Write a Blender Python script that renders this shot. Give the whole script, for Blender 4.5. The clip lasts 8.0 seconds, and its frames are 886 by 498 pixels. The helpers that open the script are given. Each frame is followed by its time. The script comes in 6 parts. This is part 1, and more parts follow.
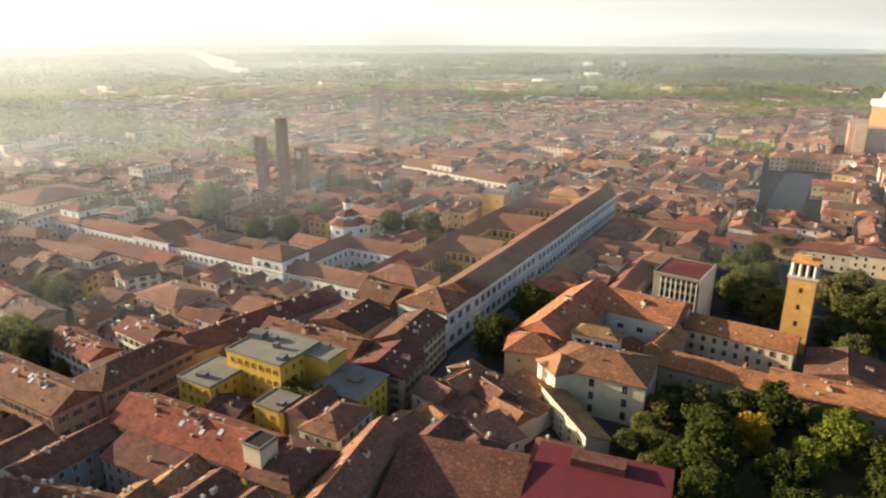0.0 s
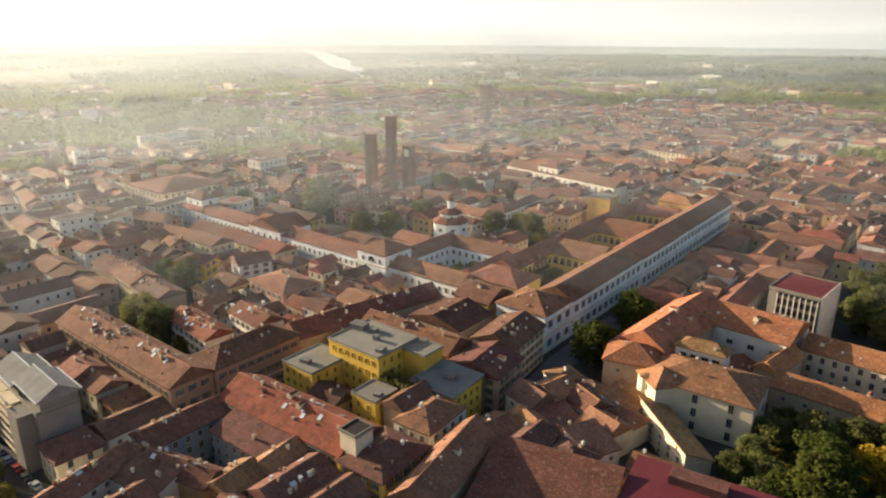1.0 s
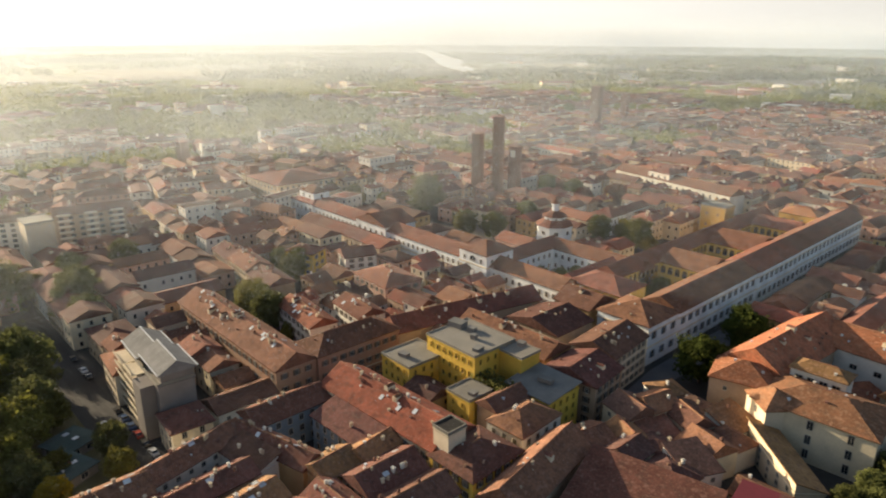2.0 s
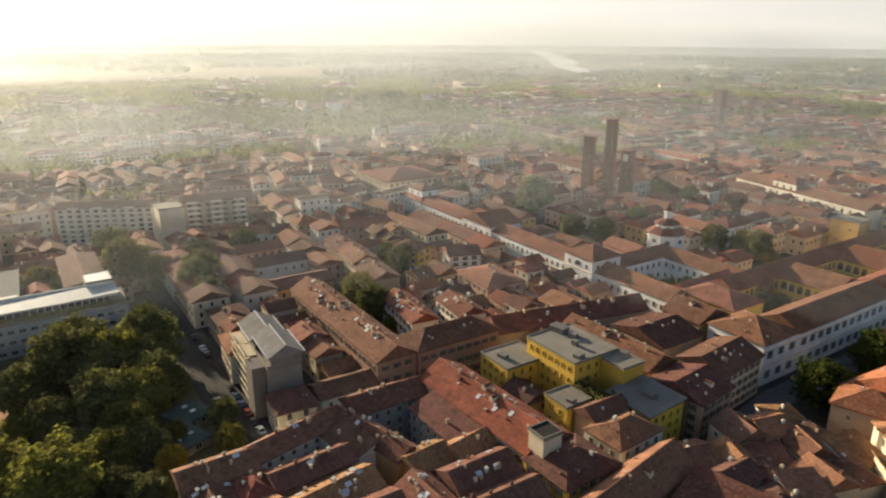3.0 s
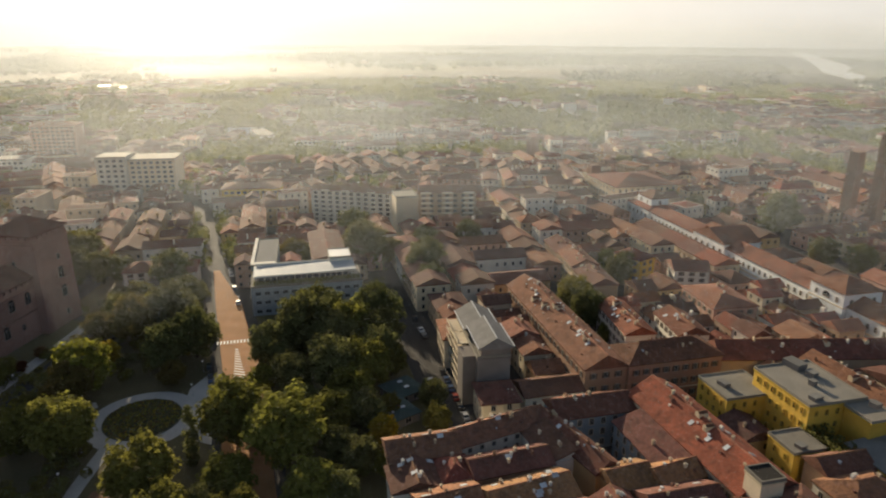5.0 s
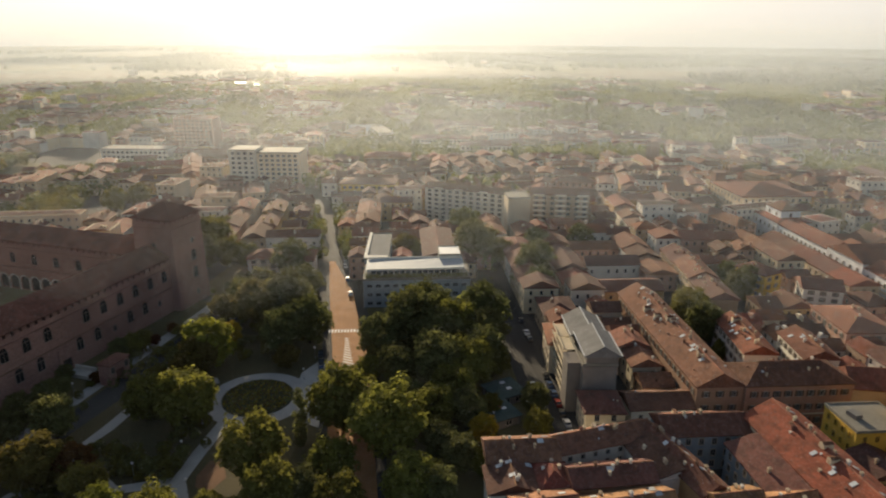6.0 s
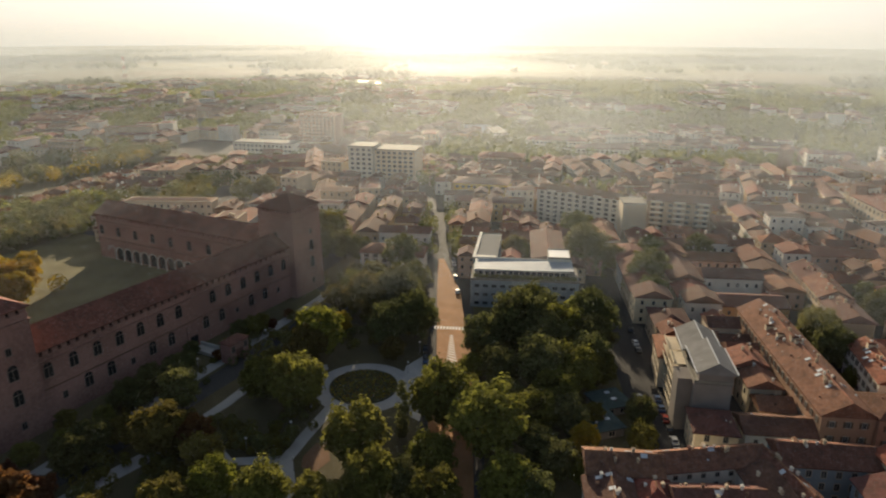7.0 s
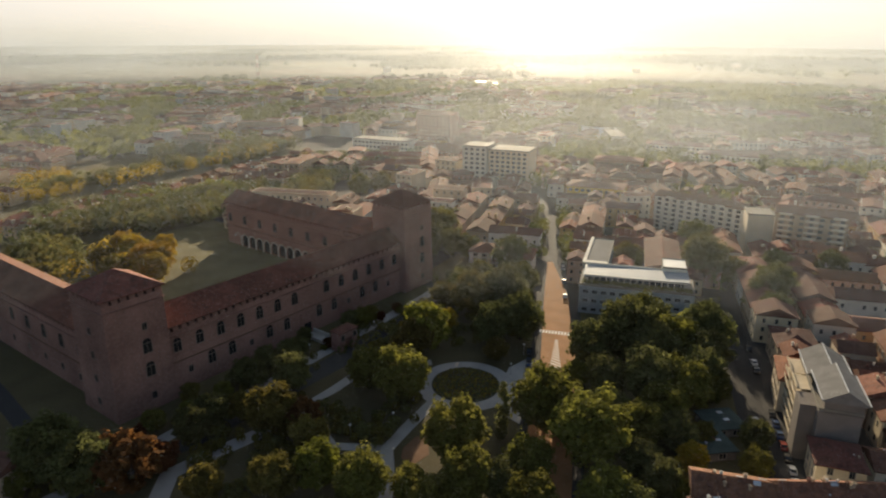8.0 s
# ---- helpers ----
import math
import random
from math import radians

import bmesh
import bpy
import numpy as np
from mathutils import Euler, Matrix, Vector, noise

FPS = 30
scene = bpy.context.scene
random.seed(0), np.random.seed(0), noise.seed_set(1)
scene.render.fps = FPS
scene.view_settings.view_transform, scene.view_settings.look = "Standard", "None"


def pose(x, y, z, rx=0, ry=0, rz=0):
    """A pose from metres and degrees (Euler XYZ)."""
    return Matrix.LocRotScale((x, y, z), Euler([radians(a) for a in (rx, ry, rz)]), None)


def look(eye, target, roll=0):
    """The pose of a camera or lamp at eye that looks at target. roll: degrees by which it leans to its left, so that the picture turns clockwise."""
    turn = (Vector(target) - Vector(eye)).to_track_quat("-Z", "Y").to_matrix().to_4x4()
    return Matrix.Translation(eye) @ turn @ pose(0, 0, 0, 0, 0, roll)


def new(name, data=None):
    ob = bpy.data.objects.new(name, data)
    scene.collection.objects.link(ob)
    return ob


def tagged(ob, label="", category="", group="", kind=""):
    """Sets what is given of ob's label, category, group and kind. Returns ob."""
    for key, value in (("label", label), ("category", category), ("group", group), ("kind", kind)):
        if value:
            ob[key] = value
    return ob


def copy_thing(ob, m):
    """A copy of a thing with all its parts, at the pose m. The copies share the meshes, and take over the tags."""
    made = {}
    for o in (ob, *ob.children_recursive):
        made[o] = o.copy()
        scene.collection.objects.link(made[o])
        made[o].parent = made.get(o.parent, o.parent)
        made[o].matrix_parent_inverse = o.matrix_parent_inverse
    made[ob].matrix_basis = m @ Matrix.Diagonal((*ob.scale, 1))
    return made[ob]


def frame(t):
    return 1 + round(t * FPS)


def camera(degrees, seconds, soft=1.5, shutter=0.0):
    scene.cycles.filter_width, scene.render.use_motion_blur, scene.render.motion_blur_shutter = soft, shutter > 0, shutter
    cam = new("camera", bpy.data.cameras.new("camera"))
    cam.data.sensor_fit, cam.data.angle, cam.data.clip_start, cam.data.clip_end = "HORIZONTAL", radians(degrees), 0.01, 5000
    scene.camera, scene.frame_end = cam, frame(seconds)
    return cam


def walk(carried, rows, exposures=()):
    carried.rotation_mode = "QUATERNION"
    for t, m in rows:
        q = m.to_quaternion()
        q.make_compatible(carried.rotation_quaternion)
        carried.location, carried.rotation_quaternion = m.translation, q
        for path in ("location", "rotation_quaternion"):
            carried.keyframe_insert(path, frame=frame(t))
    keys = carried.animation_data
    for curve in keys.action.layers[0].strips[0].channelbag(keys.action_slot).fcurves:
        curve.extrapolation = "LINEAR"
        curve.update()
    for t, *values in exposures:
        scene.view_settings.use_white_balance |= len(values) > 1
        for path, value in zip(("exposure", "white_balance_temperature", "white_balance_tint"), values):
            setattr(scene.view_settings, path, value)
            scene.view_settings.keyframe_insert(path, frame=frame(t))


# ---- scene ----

# All plan numbers are in plan units; K turns them into metres. +Y runs down the long main street.
K = 0.88
EYE = 120 * K
TURN, PITCH, LEAN = 29.6, -18.03, 0.19
cam = camera(66.6, 8.0, soft=2.0, shutter=0.3)
YAWS = [(0.0, 0.0), (0.5, 4.493), (1.0, 9.03), (1.5, 13.57), (3.0, 27.408), (3.5, 32.257), (4.0, 37.105), (4.5, 41.984),
        (6.0, 56.634), (6.5, 61.51), (7.0, 66.348), (7.5, 71.225), (8.0, 76.055)]
walk(cam, [(t, pose(0, 0, EYE, 0, 0, TURN + yaw) @ pose(0, 0, 0, 90 + PITCH) @ pose(0, 0, 0, 0, 0, LEAN)) for t, yaw in YAWS],
     exposures=[(0.0, 1.09), (3.0, 0.70), (5.0, 0.42), (8.0, 0.38)])

# ---- light ----
SUN_AZ, SUN_EL = 98.0, 12.5
world = bpy.data.worlds.new("morning_sky")
scene.world = world
world.use_nodes = True
wn, wl = world.node_tree.nodes, world.node_tree.links
sky = wn.new("ShaderNodeTexSky")
sky.sky_type, sky.sun_disc = "NISHITA", False
sky.sun_elevation, sky.sun_rotation = radians(SUN_EL), radians(-SUN_AZ)
sky.air_density, sky.dust_density, sky.ozone_density = 1.0, 1.8, 1.5
haze = wn.new("ShaderNodeMix")
haze.data_type = "RGBA"
# the air is thick towards the horizon and clear overhead
up, rise_of, thick_air = wn.new("ShaderNodeTexCoord"), wn.new("ShaderNodeSeparateXYZ"), wn.new("ShaderNodeMapRange")
wl.new(up.outputs["Generated"], rise_of.inputs[0])
wl.new(rise_of.outputs[2], thick_air.inputs[0])
thick_air.interpolation_type = "SMOOTHERSTEP"
thick_air.inputs[1].default_value, thick_air.inputs[2].default_value = -0.1, 0.4
thick_air.inputs[3].default_value, thick_air.inputs[4].default_value = 0.90, 0.04
wl.new(thick_air.outputs[0], haze.inputs[0])
wl.new(sky.outputs[0], haze.inputs[6])
# haze glows most towards the sun and least away from it
towards, glow, lit_haze = wn.new("ShaderNodeVectorMath"), wn.new("ShaderNodeMapRange"), wn.new("ShaderNodeVectorMath")
towards.operation, lit_haze.operation = "DOT_PRODUCT", "SCALE"
towards.inputs[1].default_value = (-math.sin(radians(SUN_AZ)), math.cos(radians(SUN_AZ)), 0)
glow.inputs[1].default_value, glow.inputs[2].default_value, glow.inputs[3].default_value, glow.inputs[4].default_value = -1, 1, 0.2, 1.25
lit_haze.inputs[0].default_value = (8.2, 7.9, 7.4)
wl.new(up.outputs["Generated"], towards.inputs[0])
wl.new(towards.outputs["Value"], glow.inputs[0])
wl.new(glow.outputs[0], lit_haze.inputs["Scale"])
wl.new(lit_haze.outputs[0], haze.inputs[7])
wl.new(haze.outputs[2], wn["Background"].inputs[0])
wn["Background"].inputs[1].default_value = 0.082
sun_data = bpy.data.lights.new("sun", "SUN")
sun_data.energy, sun_data.angle, sun_data.color = 8.0, radians(0.6), (1.0, 0.81, 0.55)
sun = new("sun", sun_data)
sa, se = radians(SUN_AZ), radians(SUN_EL)
SUNWARD = Vector((-math.sin(sa) * math.cos(se), math.cos(sa) * math.cos(se), math.sin(se)))
sun.matrix_world = look(SUNWARD * 200, (0, 0, 0))

# ---- materials ----
MATS = {}


def material(name, colour, rough=0.85, vary=0.25, scale=0.35, fine=4.0, bump=0.15, metal=0.0, rand=0.18, stripes=0.0, spec=0.3):
    """A weathered surface: base colour with grain at two scales, a shift for each object, and fine relief."""
    if name in MATS:
        return MATS[name]
    m = bpy.data.materials.new(name)
    m.use_nodes = True
    n, l = m.node_tree.nodes, m.node_tree.links
    b = n["Principled BSDF"]
    b.inputs["Roughness"].default_value, b.inputs["Metallic"].default_value = rough, metal
    b.inputs["Specular IOR Level"].default_value = spec
    geo, info = n.new("ShaderNodeTexCoord"), n.new("ShaderNodeObjectInfo")
    big, small = n.new("ShaderNodeTexNoise"), n.new("ShaderNodeTexNoise")
    big.inputs["Scale"].default_value, big.inputs["Detail"].default_value = scale, 3.0
    small.inputs["Scale"].default_value, small.inputs["Detail"].default_value = fine, 4.0
    l.new(geo.outputs["Object"], big.inputs["Vector"])
    l.new(geo.outputs["Object"], small.inputs["Vector"])
    add = n.new("ShaderNodeMath")
    add.operation = "MULTIPLY_ADD"
    l.new(small.outputs["Fac"], add.inputs[0])
    add.inputs[1].default_value = 0.6
    l.new(big.outputs["Fac"], add.inputs[2])
    hue = n.new("ShaderNodeHueSaturation")
    hue.inputs["Color"].default_value = (*colour, 1)
    val = n.new("ShaderNodeMapRange")
    val.inputs[1].default_value, val.inputs[2].default_value = 0.45, 1.15
    val.inputs[3].default_value, val.inputs[4].default_value = 1 - vary, 1 + vary
    l.new(add.outputs[0], val.inputs[0])
    rnd = n.new("ShaderNodeMapRange")
    rnd.inputs[3].default_value, rnd.inputs[4].default_value = 1 - rand, 1 + rand
    l.new(info.outputs["Random"], rnd.inputs[0])
    mul = n.new("ShaderNodeMath")
    mul.operation = "MULTIPLY"
    l.new(val.outputs[0], mul.inputs[0])
    l.new(rnd.outputs[0], mul.inputs[1])
    l.new(mul.outputs[0], hue.inputs["Value"])
    hs = n.new("ShaderNodeMapRange")
    hs.inputs[3].default_value, hs.inputs[4].default_value = 0.5 - rand * 0.06, 0.5 + rand * 0.06
    frac = n.new("ShaderNodeMath")
    frac.operation = "FRACT"
    tens = n.new("ShaderNodeMath")
    tens.operation, tens.inputs[1].default_value = "MULTIPLY", 7.31
    l.new(info.outputs["Random"], tens.inputs[0])
    l.new(tens.outputs[0], frac.inputs[0])
    l.new(frac.outputs[0], hs.inputs[0])
    l.new(hs.outputs[0], hue.inputs["Hue"])
    l.new(hue.outputs[0], b.inputs["Base Color"])
    bp = n.new("ShaderNodeBump")
    bp.inputs["Strength"].default_value, bp.inputs["Distance"].default_value = bump, 0.2
    height = small.outputs["Fac"]
    if stripes:
        wave = n.new("ShaderNodeTexWave")
        wave.inputs["Scale"].default_value, wave.inputs["Distortion"].default_value = stripes, 0.4
        wave.bands_direction = "DIAGONAL"
        l.new(geo.outputs["Object"], wave.inputs["Vector"])
        both = n.new("ShaderNodeMath")
        l.new(wave.outputs["Fac"], both.inputs[0])
        l.new(small.outputs["Fac"], both.inputs[1])
        height = both.outputs[0]
    l.new(height, bp.inputs["Height"])
    l.new(bp.outputs[0], b.inputs["Normal"])
    MATS[name] = m
    return m


def tile(name, c):
    """Old roof tiles: rows of tiles, patches of newer and of lichen-grey ones, dark streaks."""
    m = material(name, c, 0.9, 0.5, 0.16, 1.3, 0.3, rand=0.25, stripes=1.1, spec=0.15)
    n, l = m.node_tree.nodes, m.node_tree.links
    b = n["Principled BSDF"]
    src = b.inputs["Base Color"].links[0].from_socket
    co, last = n.new("ShaderNodeTexCoord"), src
    for scale, lo, hi, k in ((0.45, 0.52, 0.66, 0.55), (0.9, 0.56, 0.68, 1.55), (2.6, 0.55, 0.62, 0.6), (3.1, 0.60, 0.66, 1.7)):
        no, rg, mx = n.new("ShaderNodeTexNoise"), n.new("ShaderNodeMapRange"), n.new("ShaderNodeMix")
        no.inputs["Scale"].default_value, no.inputs["Detail"].default_value = scale, 2.0
        off = n.new("ShaderNodeMapping")
        off.inputs["Location"].default_value = (scale * 7, scale * 3, k * 5)
        l.new(co.outputs["Object"], off.inputs["Vector"])
        l.new(off.outputs[0], no.inputs["Vector"])
        rg.inputs[1].default_value, rg.inputs[2].default_value = lo, hi
        rg.inputs[4].default_value = 0.6
        l.new(no.outputs["Fac"], rg.inputs[0])
        mx.data_type = "RGBA"
        grey = sum(c) / 3
        mx.inputs[7].default_value = (*[(0.75 * v + 0.25 * grey) * k for v in c], 1)
        l.new(rg.outputs[0], mx.inputs[0])
        l.new(last, mx.inputs[6])
        last = mx.outputs[2]
    l.new(last, b.inputs["Base Color"])
    return m


def stucco(name, c):
    return material(name, c, 0.9, 0.2, 0.22, 2.5, 0.12, rand=0.1)


ROOF = [tile("terracotta_brown", (0.200, 0.090, 0.056)), tile("terracotta_dark", (0.152, 0.070, 0.050)), tile("terracotta_red", (0.24, 0.086, 0.050)),
        tile("terracotta_pale", (0.275, 0.127, 0.076)), tile("terracotta_grey", (0.158, 0.085, 0.063))]
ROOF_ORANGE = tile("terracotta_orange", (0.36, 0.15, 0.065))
# the convent's ochre tiles; on courtyard roofs they paint in sunlit slopes
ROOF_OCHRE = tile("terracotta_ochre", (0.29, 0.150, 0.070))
ROOF_RED = tile("terracotta_fresh_red", (0.21, 0.068, 0.036))
WALL = [stucco("stucco_cream", (0.66, 0.56, 0.40)), stucco("stucco_ochre", (0.50, 0.34, 0.16)), stucco("stucco_pink", (0.50, 0.31, 0.24)),
        stucco("stucco_white", (0.68, 0.65, 0.58)), stucco("stucco_sand", (0.46, 0.36, 0.25)), stucco("stucco_tan", (0.40, 0.28, 0.19))]
WHITE = stucco("stucco_bright_white", (0.72, 0.68, 0.59))
UNIWHITE = stucco("stucco_cool_white", (0.79, 0.82, 0.83))
GOLD = stucco("stucco_gold", (0.56, 0.36, 0.09))
CREAM, OCHRE, PINK, PALE, SAND, TAN = WALL
YELLOW = stucco("stucco_yellow", (0.66, 0.44, 0.07))
ORANGE = stucco("stucco_orange", (0.40, 0.235, 0.155))
GREYWALL = stucco("stucco_grey", (0.21, 0.185, 0.165))
# bluish sky-lit shade painted into the base colour of shaded walls
SHADEBLUE = stucco("stucco_blue_grey", (0.25, 0.31, 0.36))
BRICK = material("castle_brick", (0.30, 0.163, 0.130), 0.92, 0.5, 0.07, 1.1, 0.4, rand=0.03)
TOWERBRICK = material("tower_brick", (0.20, 0.105, 0.072), 0.92, 0.3, 0.15, 2.0, 0.3)
GOLDBRICK = material("golden_brick", (0.48, 0.27, 0.09), 0.9, 0.25, 0.2, 2.0, 0.3)
STONE = material("pale_stone", (0.52, 0.49, 0.43), 0.85, 0.2, 0.4, 3.0, 0.2)
FLATROOF = material("grey_flat_roof", (0.22, 0.205, 0.17), 0.85, 0.3, 0.12, 2.0, 0.1)
SLATE = material("grey_metal_roof", (0.20, 0.195, 0.18), 0.85, 0.2, 0.3, 2.0, 0.08, spec=0.1)
COPPER = material("green_copper", (0.055, 0.08, 0.07), 0.9, 0.25)
WHITEMETAL = material("white_metal_roof", (0.58, 0.60, 0.61), 0.5, 0.08, 0.2, 2.0, 0.03, rand=0.02)
MAROON = material("maroon_sheet_roof", (0.115, 0.019, 0.023), 0.7, 0.2, 0.2, 1.5, 0.05)
GLASS = material("dark_window_glass", (0.025, 0.03, 0.035), 0.12, 0.2, 0.3, 3.0, 0.0, spec=0.6)
FRAME = material("pale_window_frame", (0.42, 0.38, 0.32), 0.7)
SHUTTER = material("brown_shutter", (0.10, 0.065, 0.04), 0.7)
# near-black: paints the shade inside openings, and serves for tyres
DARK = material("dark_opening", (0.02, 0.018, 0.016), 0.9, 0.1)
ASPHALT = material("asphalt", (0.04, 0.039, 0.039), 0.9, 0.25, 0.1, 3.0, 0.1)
# orange base colour puts the low sunlight into the road surface
SUNLIT_ROAD = material("worn_pale_road", (0.46, 0.25, 0.095), 0.85, 0.25, 0.15, 3.0, 0.12, spec=0.12)
GRAVEL = material("pale_gravel", (0.42, 0.39, 0.35), 0.95, 0.2, 0.15, 3.0, 0.1)
PAINT = material("road_paint", (0.75, 0.74, 0.70), 0.7, 0.15, 0.6, 4.0, 0.05)
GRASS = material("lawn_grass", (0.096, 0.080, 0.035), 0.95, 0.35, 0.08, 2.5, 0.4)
DRYGRASS = material("dry_grass", (0.13, 0.11, 0.05), 0.95, 0.35, 0.08, 2.5, 0.3)
STREET = material("dark_stone_street", (0.11, 0.11, 0.115), 0.85, 0.25, 0.15, 2.0, 0.1)
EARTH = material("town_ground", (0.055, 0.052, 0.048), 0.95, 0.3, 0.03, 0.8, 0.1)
BARK = material("bark", (0.07, 0.05, 0.035), 0.95, 0.3, 1.0, 6.0, 0.4)
METAL = material("grey_metal", (0.35, 0.35, 0.35), 0.4, 0.1, 1.0, 5.0, 0.05, metal=0.8)
WATER = material("river_water", (0.05, 0.06, 0.05), 0.08, 0.1, 0.02, 0.5, 0.02, spec=0.8)


def leaf(name, c):
    m = material(name, c, 0.9, 0.45, 0.25, 1.5, 0.0, rand=0.22, spec=0.06)
    n, l = m.node_tree.nodes, m.node_tree.links
    b, out = n["Principled BSDF"], n["Material Output"]
    tr, mix = n.new("ShaderNodeBsdfTranslucent"), n.new("ShaderNodeMixShader")
    l.new(b.inputs["Base Color"].links[0].from_socket, tr.inputs[0])
    mix.inputs[0].default_value = 0.55
    l.new(b.outputs[0], mix.inputs[1])
    l.new(tr.outputs[0], mix.inputs[2])
    l.new(mix.outputs[0], out.inputs[0])
    return m


LEAF = [leaf("leaf_green", (0.165, 0.160, 0.034)), leaf("leaf_dark", (0.135, 0.140, 0.048)), leaf("leaf_yellow", (0.36, 0.245, 0.028)),
        leaf("leaf_olive", (0.160, 0.136, 0.032)), leaf("leaf_rust", (0.128, 0.056, 0.022)), leaf("leaf_bright", (0.185, 0.195, 0.030)), leaf("leaf_deep", (0.070, 0.084, 0.020))]

# ---- mesh helpers ----


def mesh_from(name, bm, mats):
    me = bpy.data.meshes.new(name)
    bm.to_mesh(me)
    bm.free()
    for m in mats if isinstance(mats, (list, tuple)) else [mats]:
        me.materials.append(m)
    return me


def part(name, bm, mat, parent, label=""):
    ob = new(name, mesh_from(name, bm, mat))
    ob.parent = parent
    return tagged(ob, label) if label else ob


def piece(name, me, parent, m):
    ob = new(name, me)
    ob.parent = parent
    ob.matrix_local = m
    return ob


def box(bm, x0, x1, y0, y1, z0, z1, mat=0, m=None):
    vs = [bm.verts.new((x, y, z)) for z in (z0, z1) for x, y in ((x0, y0), (x1, y0), (x1, y1), (x0, y1))]
    if m is not None:
        for v in vs:
            v.co = m @ v.co
    fs = [bm.faces.new([vs[i] for i in f]) for f in ((3, 2, 1, 0), (4, 5, 6, 7), (0, 1, 5, 4), (1, 2, 6, 5), (2, 3, 7, 6), (3, 0, 4, 7))]
    for f in fs:
        f.material_index = mat
    return vs


def poly(bm, pts, mat=0):
    f = bm.faces.new([bm.verts.new(p) for p in pts])
    f.material_index = mat
    return f


def prism(bm, pts, z0, z1, mat=0):
    """An upright prism over a counter-clockwise outline."""
    n = len(pts)
    lo, hi = [bm.verts.new((*p, z0)) for p in pts], [bm.verts.new((*p, z1)) for p in pts]
    fs = [bm.faces.new(hi), bm.faces.new(lo[::-1])]
    fs += [bm.faces.new((lo[i], lo[(i + 1) % n], hi[(i + 1) % n], hi[i])) for i in range(n)]
    for f in fs:
        f.material_index = mat


def ring(n, r, cx=0, cy=0, a0=0.0):
    return [(cx + r * math.cos(a0 + 2 * math.pi * i / n), cy + r * math.sin(a0 + 2 * math.pi * i / n)) for i in range(n)]


def window_mesh(name, w, h, shutters, frame_mat, shutter_mat, arch=False, pane=None):
    """Frame, recessed panes, mullion, sill and open shutters, welded. Local x along the wall, -y outwards, origin at the sill's middle."""
    bm = bmesh.new()
    t, m = 0.14, 0.05
    box(bm, -w / 2, -m, -0.03, 0.05, 0, h, 0)
    box(bm, m, w / 2, -0.03, 0.05, 0, h, 0)
    box(bm, -m, m, -0.1, 0.05, 0, h, 1)
    for x0, x1, z0, z1 in ((-w / 2 - t, -w / 2, 0, h), (w / 2, w / 2 + t, 0, h), (-w / 2, -m, h, h + t), (m, w / 2, h, h + t), (-m, m, h, h + t),
                           (-w / 2, -m, -t, 0), (m, w / 2, -t, 0), (-m, m, -t, 0)):
        box(bm, x0, x1, -0.14, 0.05, z0, z1, 1)
    if shutters:
        for s in (-1, 1):
            a, b = sorted((s * (w / 2 + t), s * (w + t)))
            box(bm, a, b, -0.11, 0.05, 0, h, 2)
    if arch:
        for s in (-1, 1):
            pts = [(s * m, h + t)] + [(s * (m + (w / 2 - m) * math.cos(c)), h + t + w / 2 * math.sin(c)) for c in [math.pi / 2 * i / 4 for i in range(5)]]
            if s < 0:
                pts = pts[::-1]
            lo, hi = [bm.verts.new((x, 0.05, z)) for x, z in pts], [bm.verts.new((x, -0.04, z)) for x, z in pts]
            bm.faces.new(hi).material_index = 0
            for i in range(len(pts)):
                j = (i + 1) % len(pts)
                bm.faces.new((lo[i], lo[j], hi[j], hi[i])).material_index = 1
    bmesh.ops.remove_doubles(bm, verts=bm.verts, dist=0.002)
    return mesh_from(name, bm, [pane or GLASS, frame_mat, shutter_mat])


WIN = {"shut": window_mesh("window", 1.0, 1.7, True, FRAME, SHUTTER), "plain": window_mesh("window", 1.1, 1.8, False, FRAME, SHUTTER),
       "tall": window_mesh("window", 1.3, 2.4, False, FRAME, SHUTTER), "small": window_mesh("window", 0.9, 1.1, False, FRAME, SHUTTER),
       "wide": window_mesh("window", 1.9, 1.5, False, FRAME, SHUTTER)}
BLUESHUT = material("blue_grey_shutter", (0.14, 0.20, 0.27), 0.7)
WIN["palace"] = window_mesh("window", 1.3, 2.5, True, FRAME, BLUESHUT)
WIN["thermal"] = window_mesh("window", 3.6, 0.3, False, FRAME, SHUTTER, True)
WIN["yellow"] = window_mesh("window", 0.85, 1.6, False, YELLOW, SHUTTER)
WIN["school"] = window_mesh("window", 1.9, 1.3, False, SHADEBLUE, SHUTTER)
WIN["arch"] = window_mesh("window", 2.0, 2.0, False, OCHRE, SHUTTER, True)
SIDES = {"S": (0, 1), "E": (90, 0), "N": (180, 1), "W": (270, 0)}


def side_matrix(side, lx, ly, u, z):
    """Pose on one wall of a block lx by ly about the origin: u along the wall from its middle."""
    turn = SIDES[side][0]
    off = (ly if side in "SN" else lx) / 2
    return pose(0, 0, 0, 0, 0, turn) @ pose(u, -off, z)


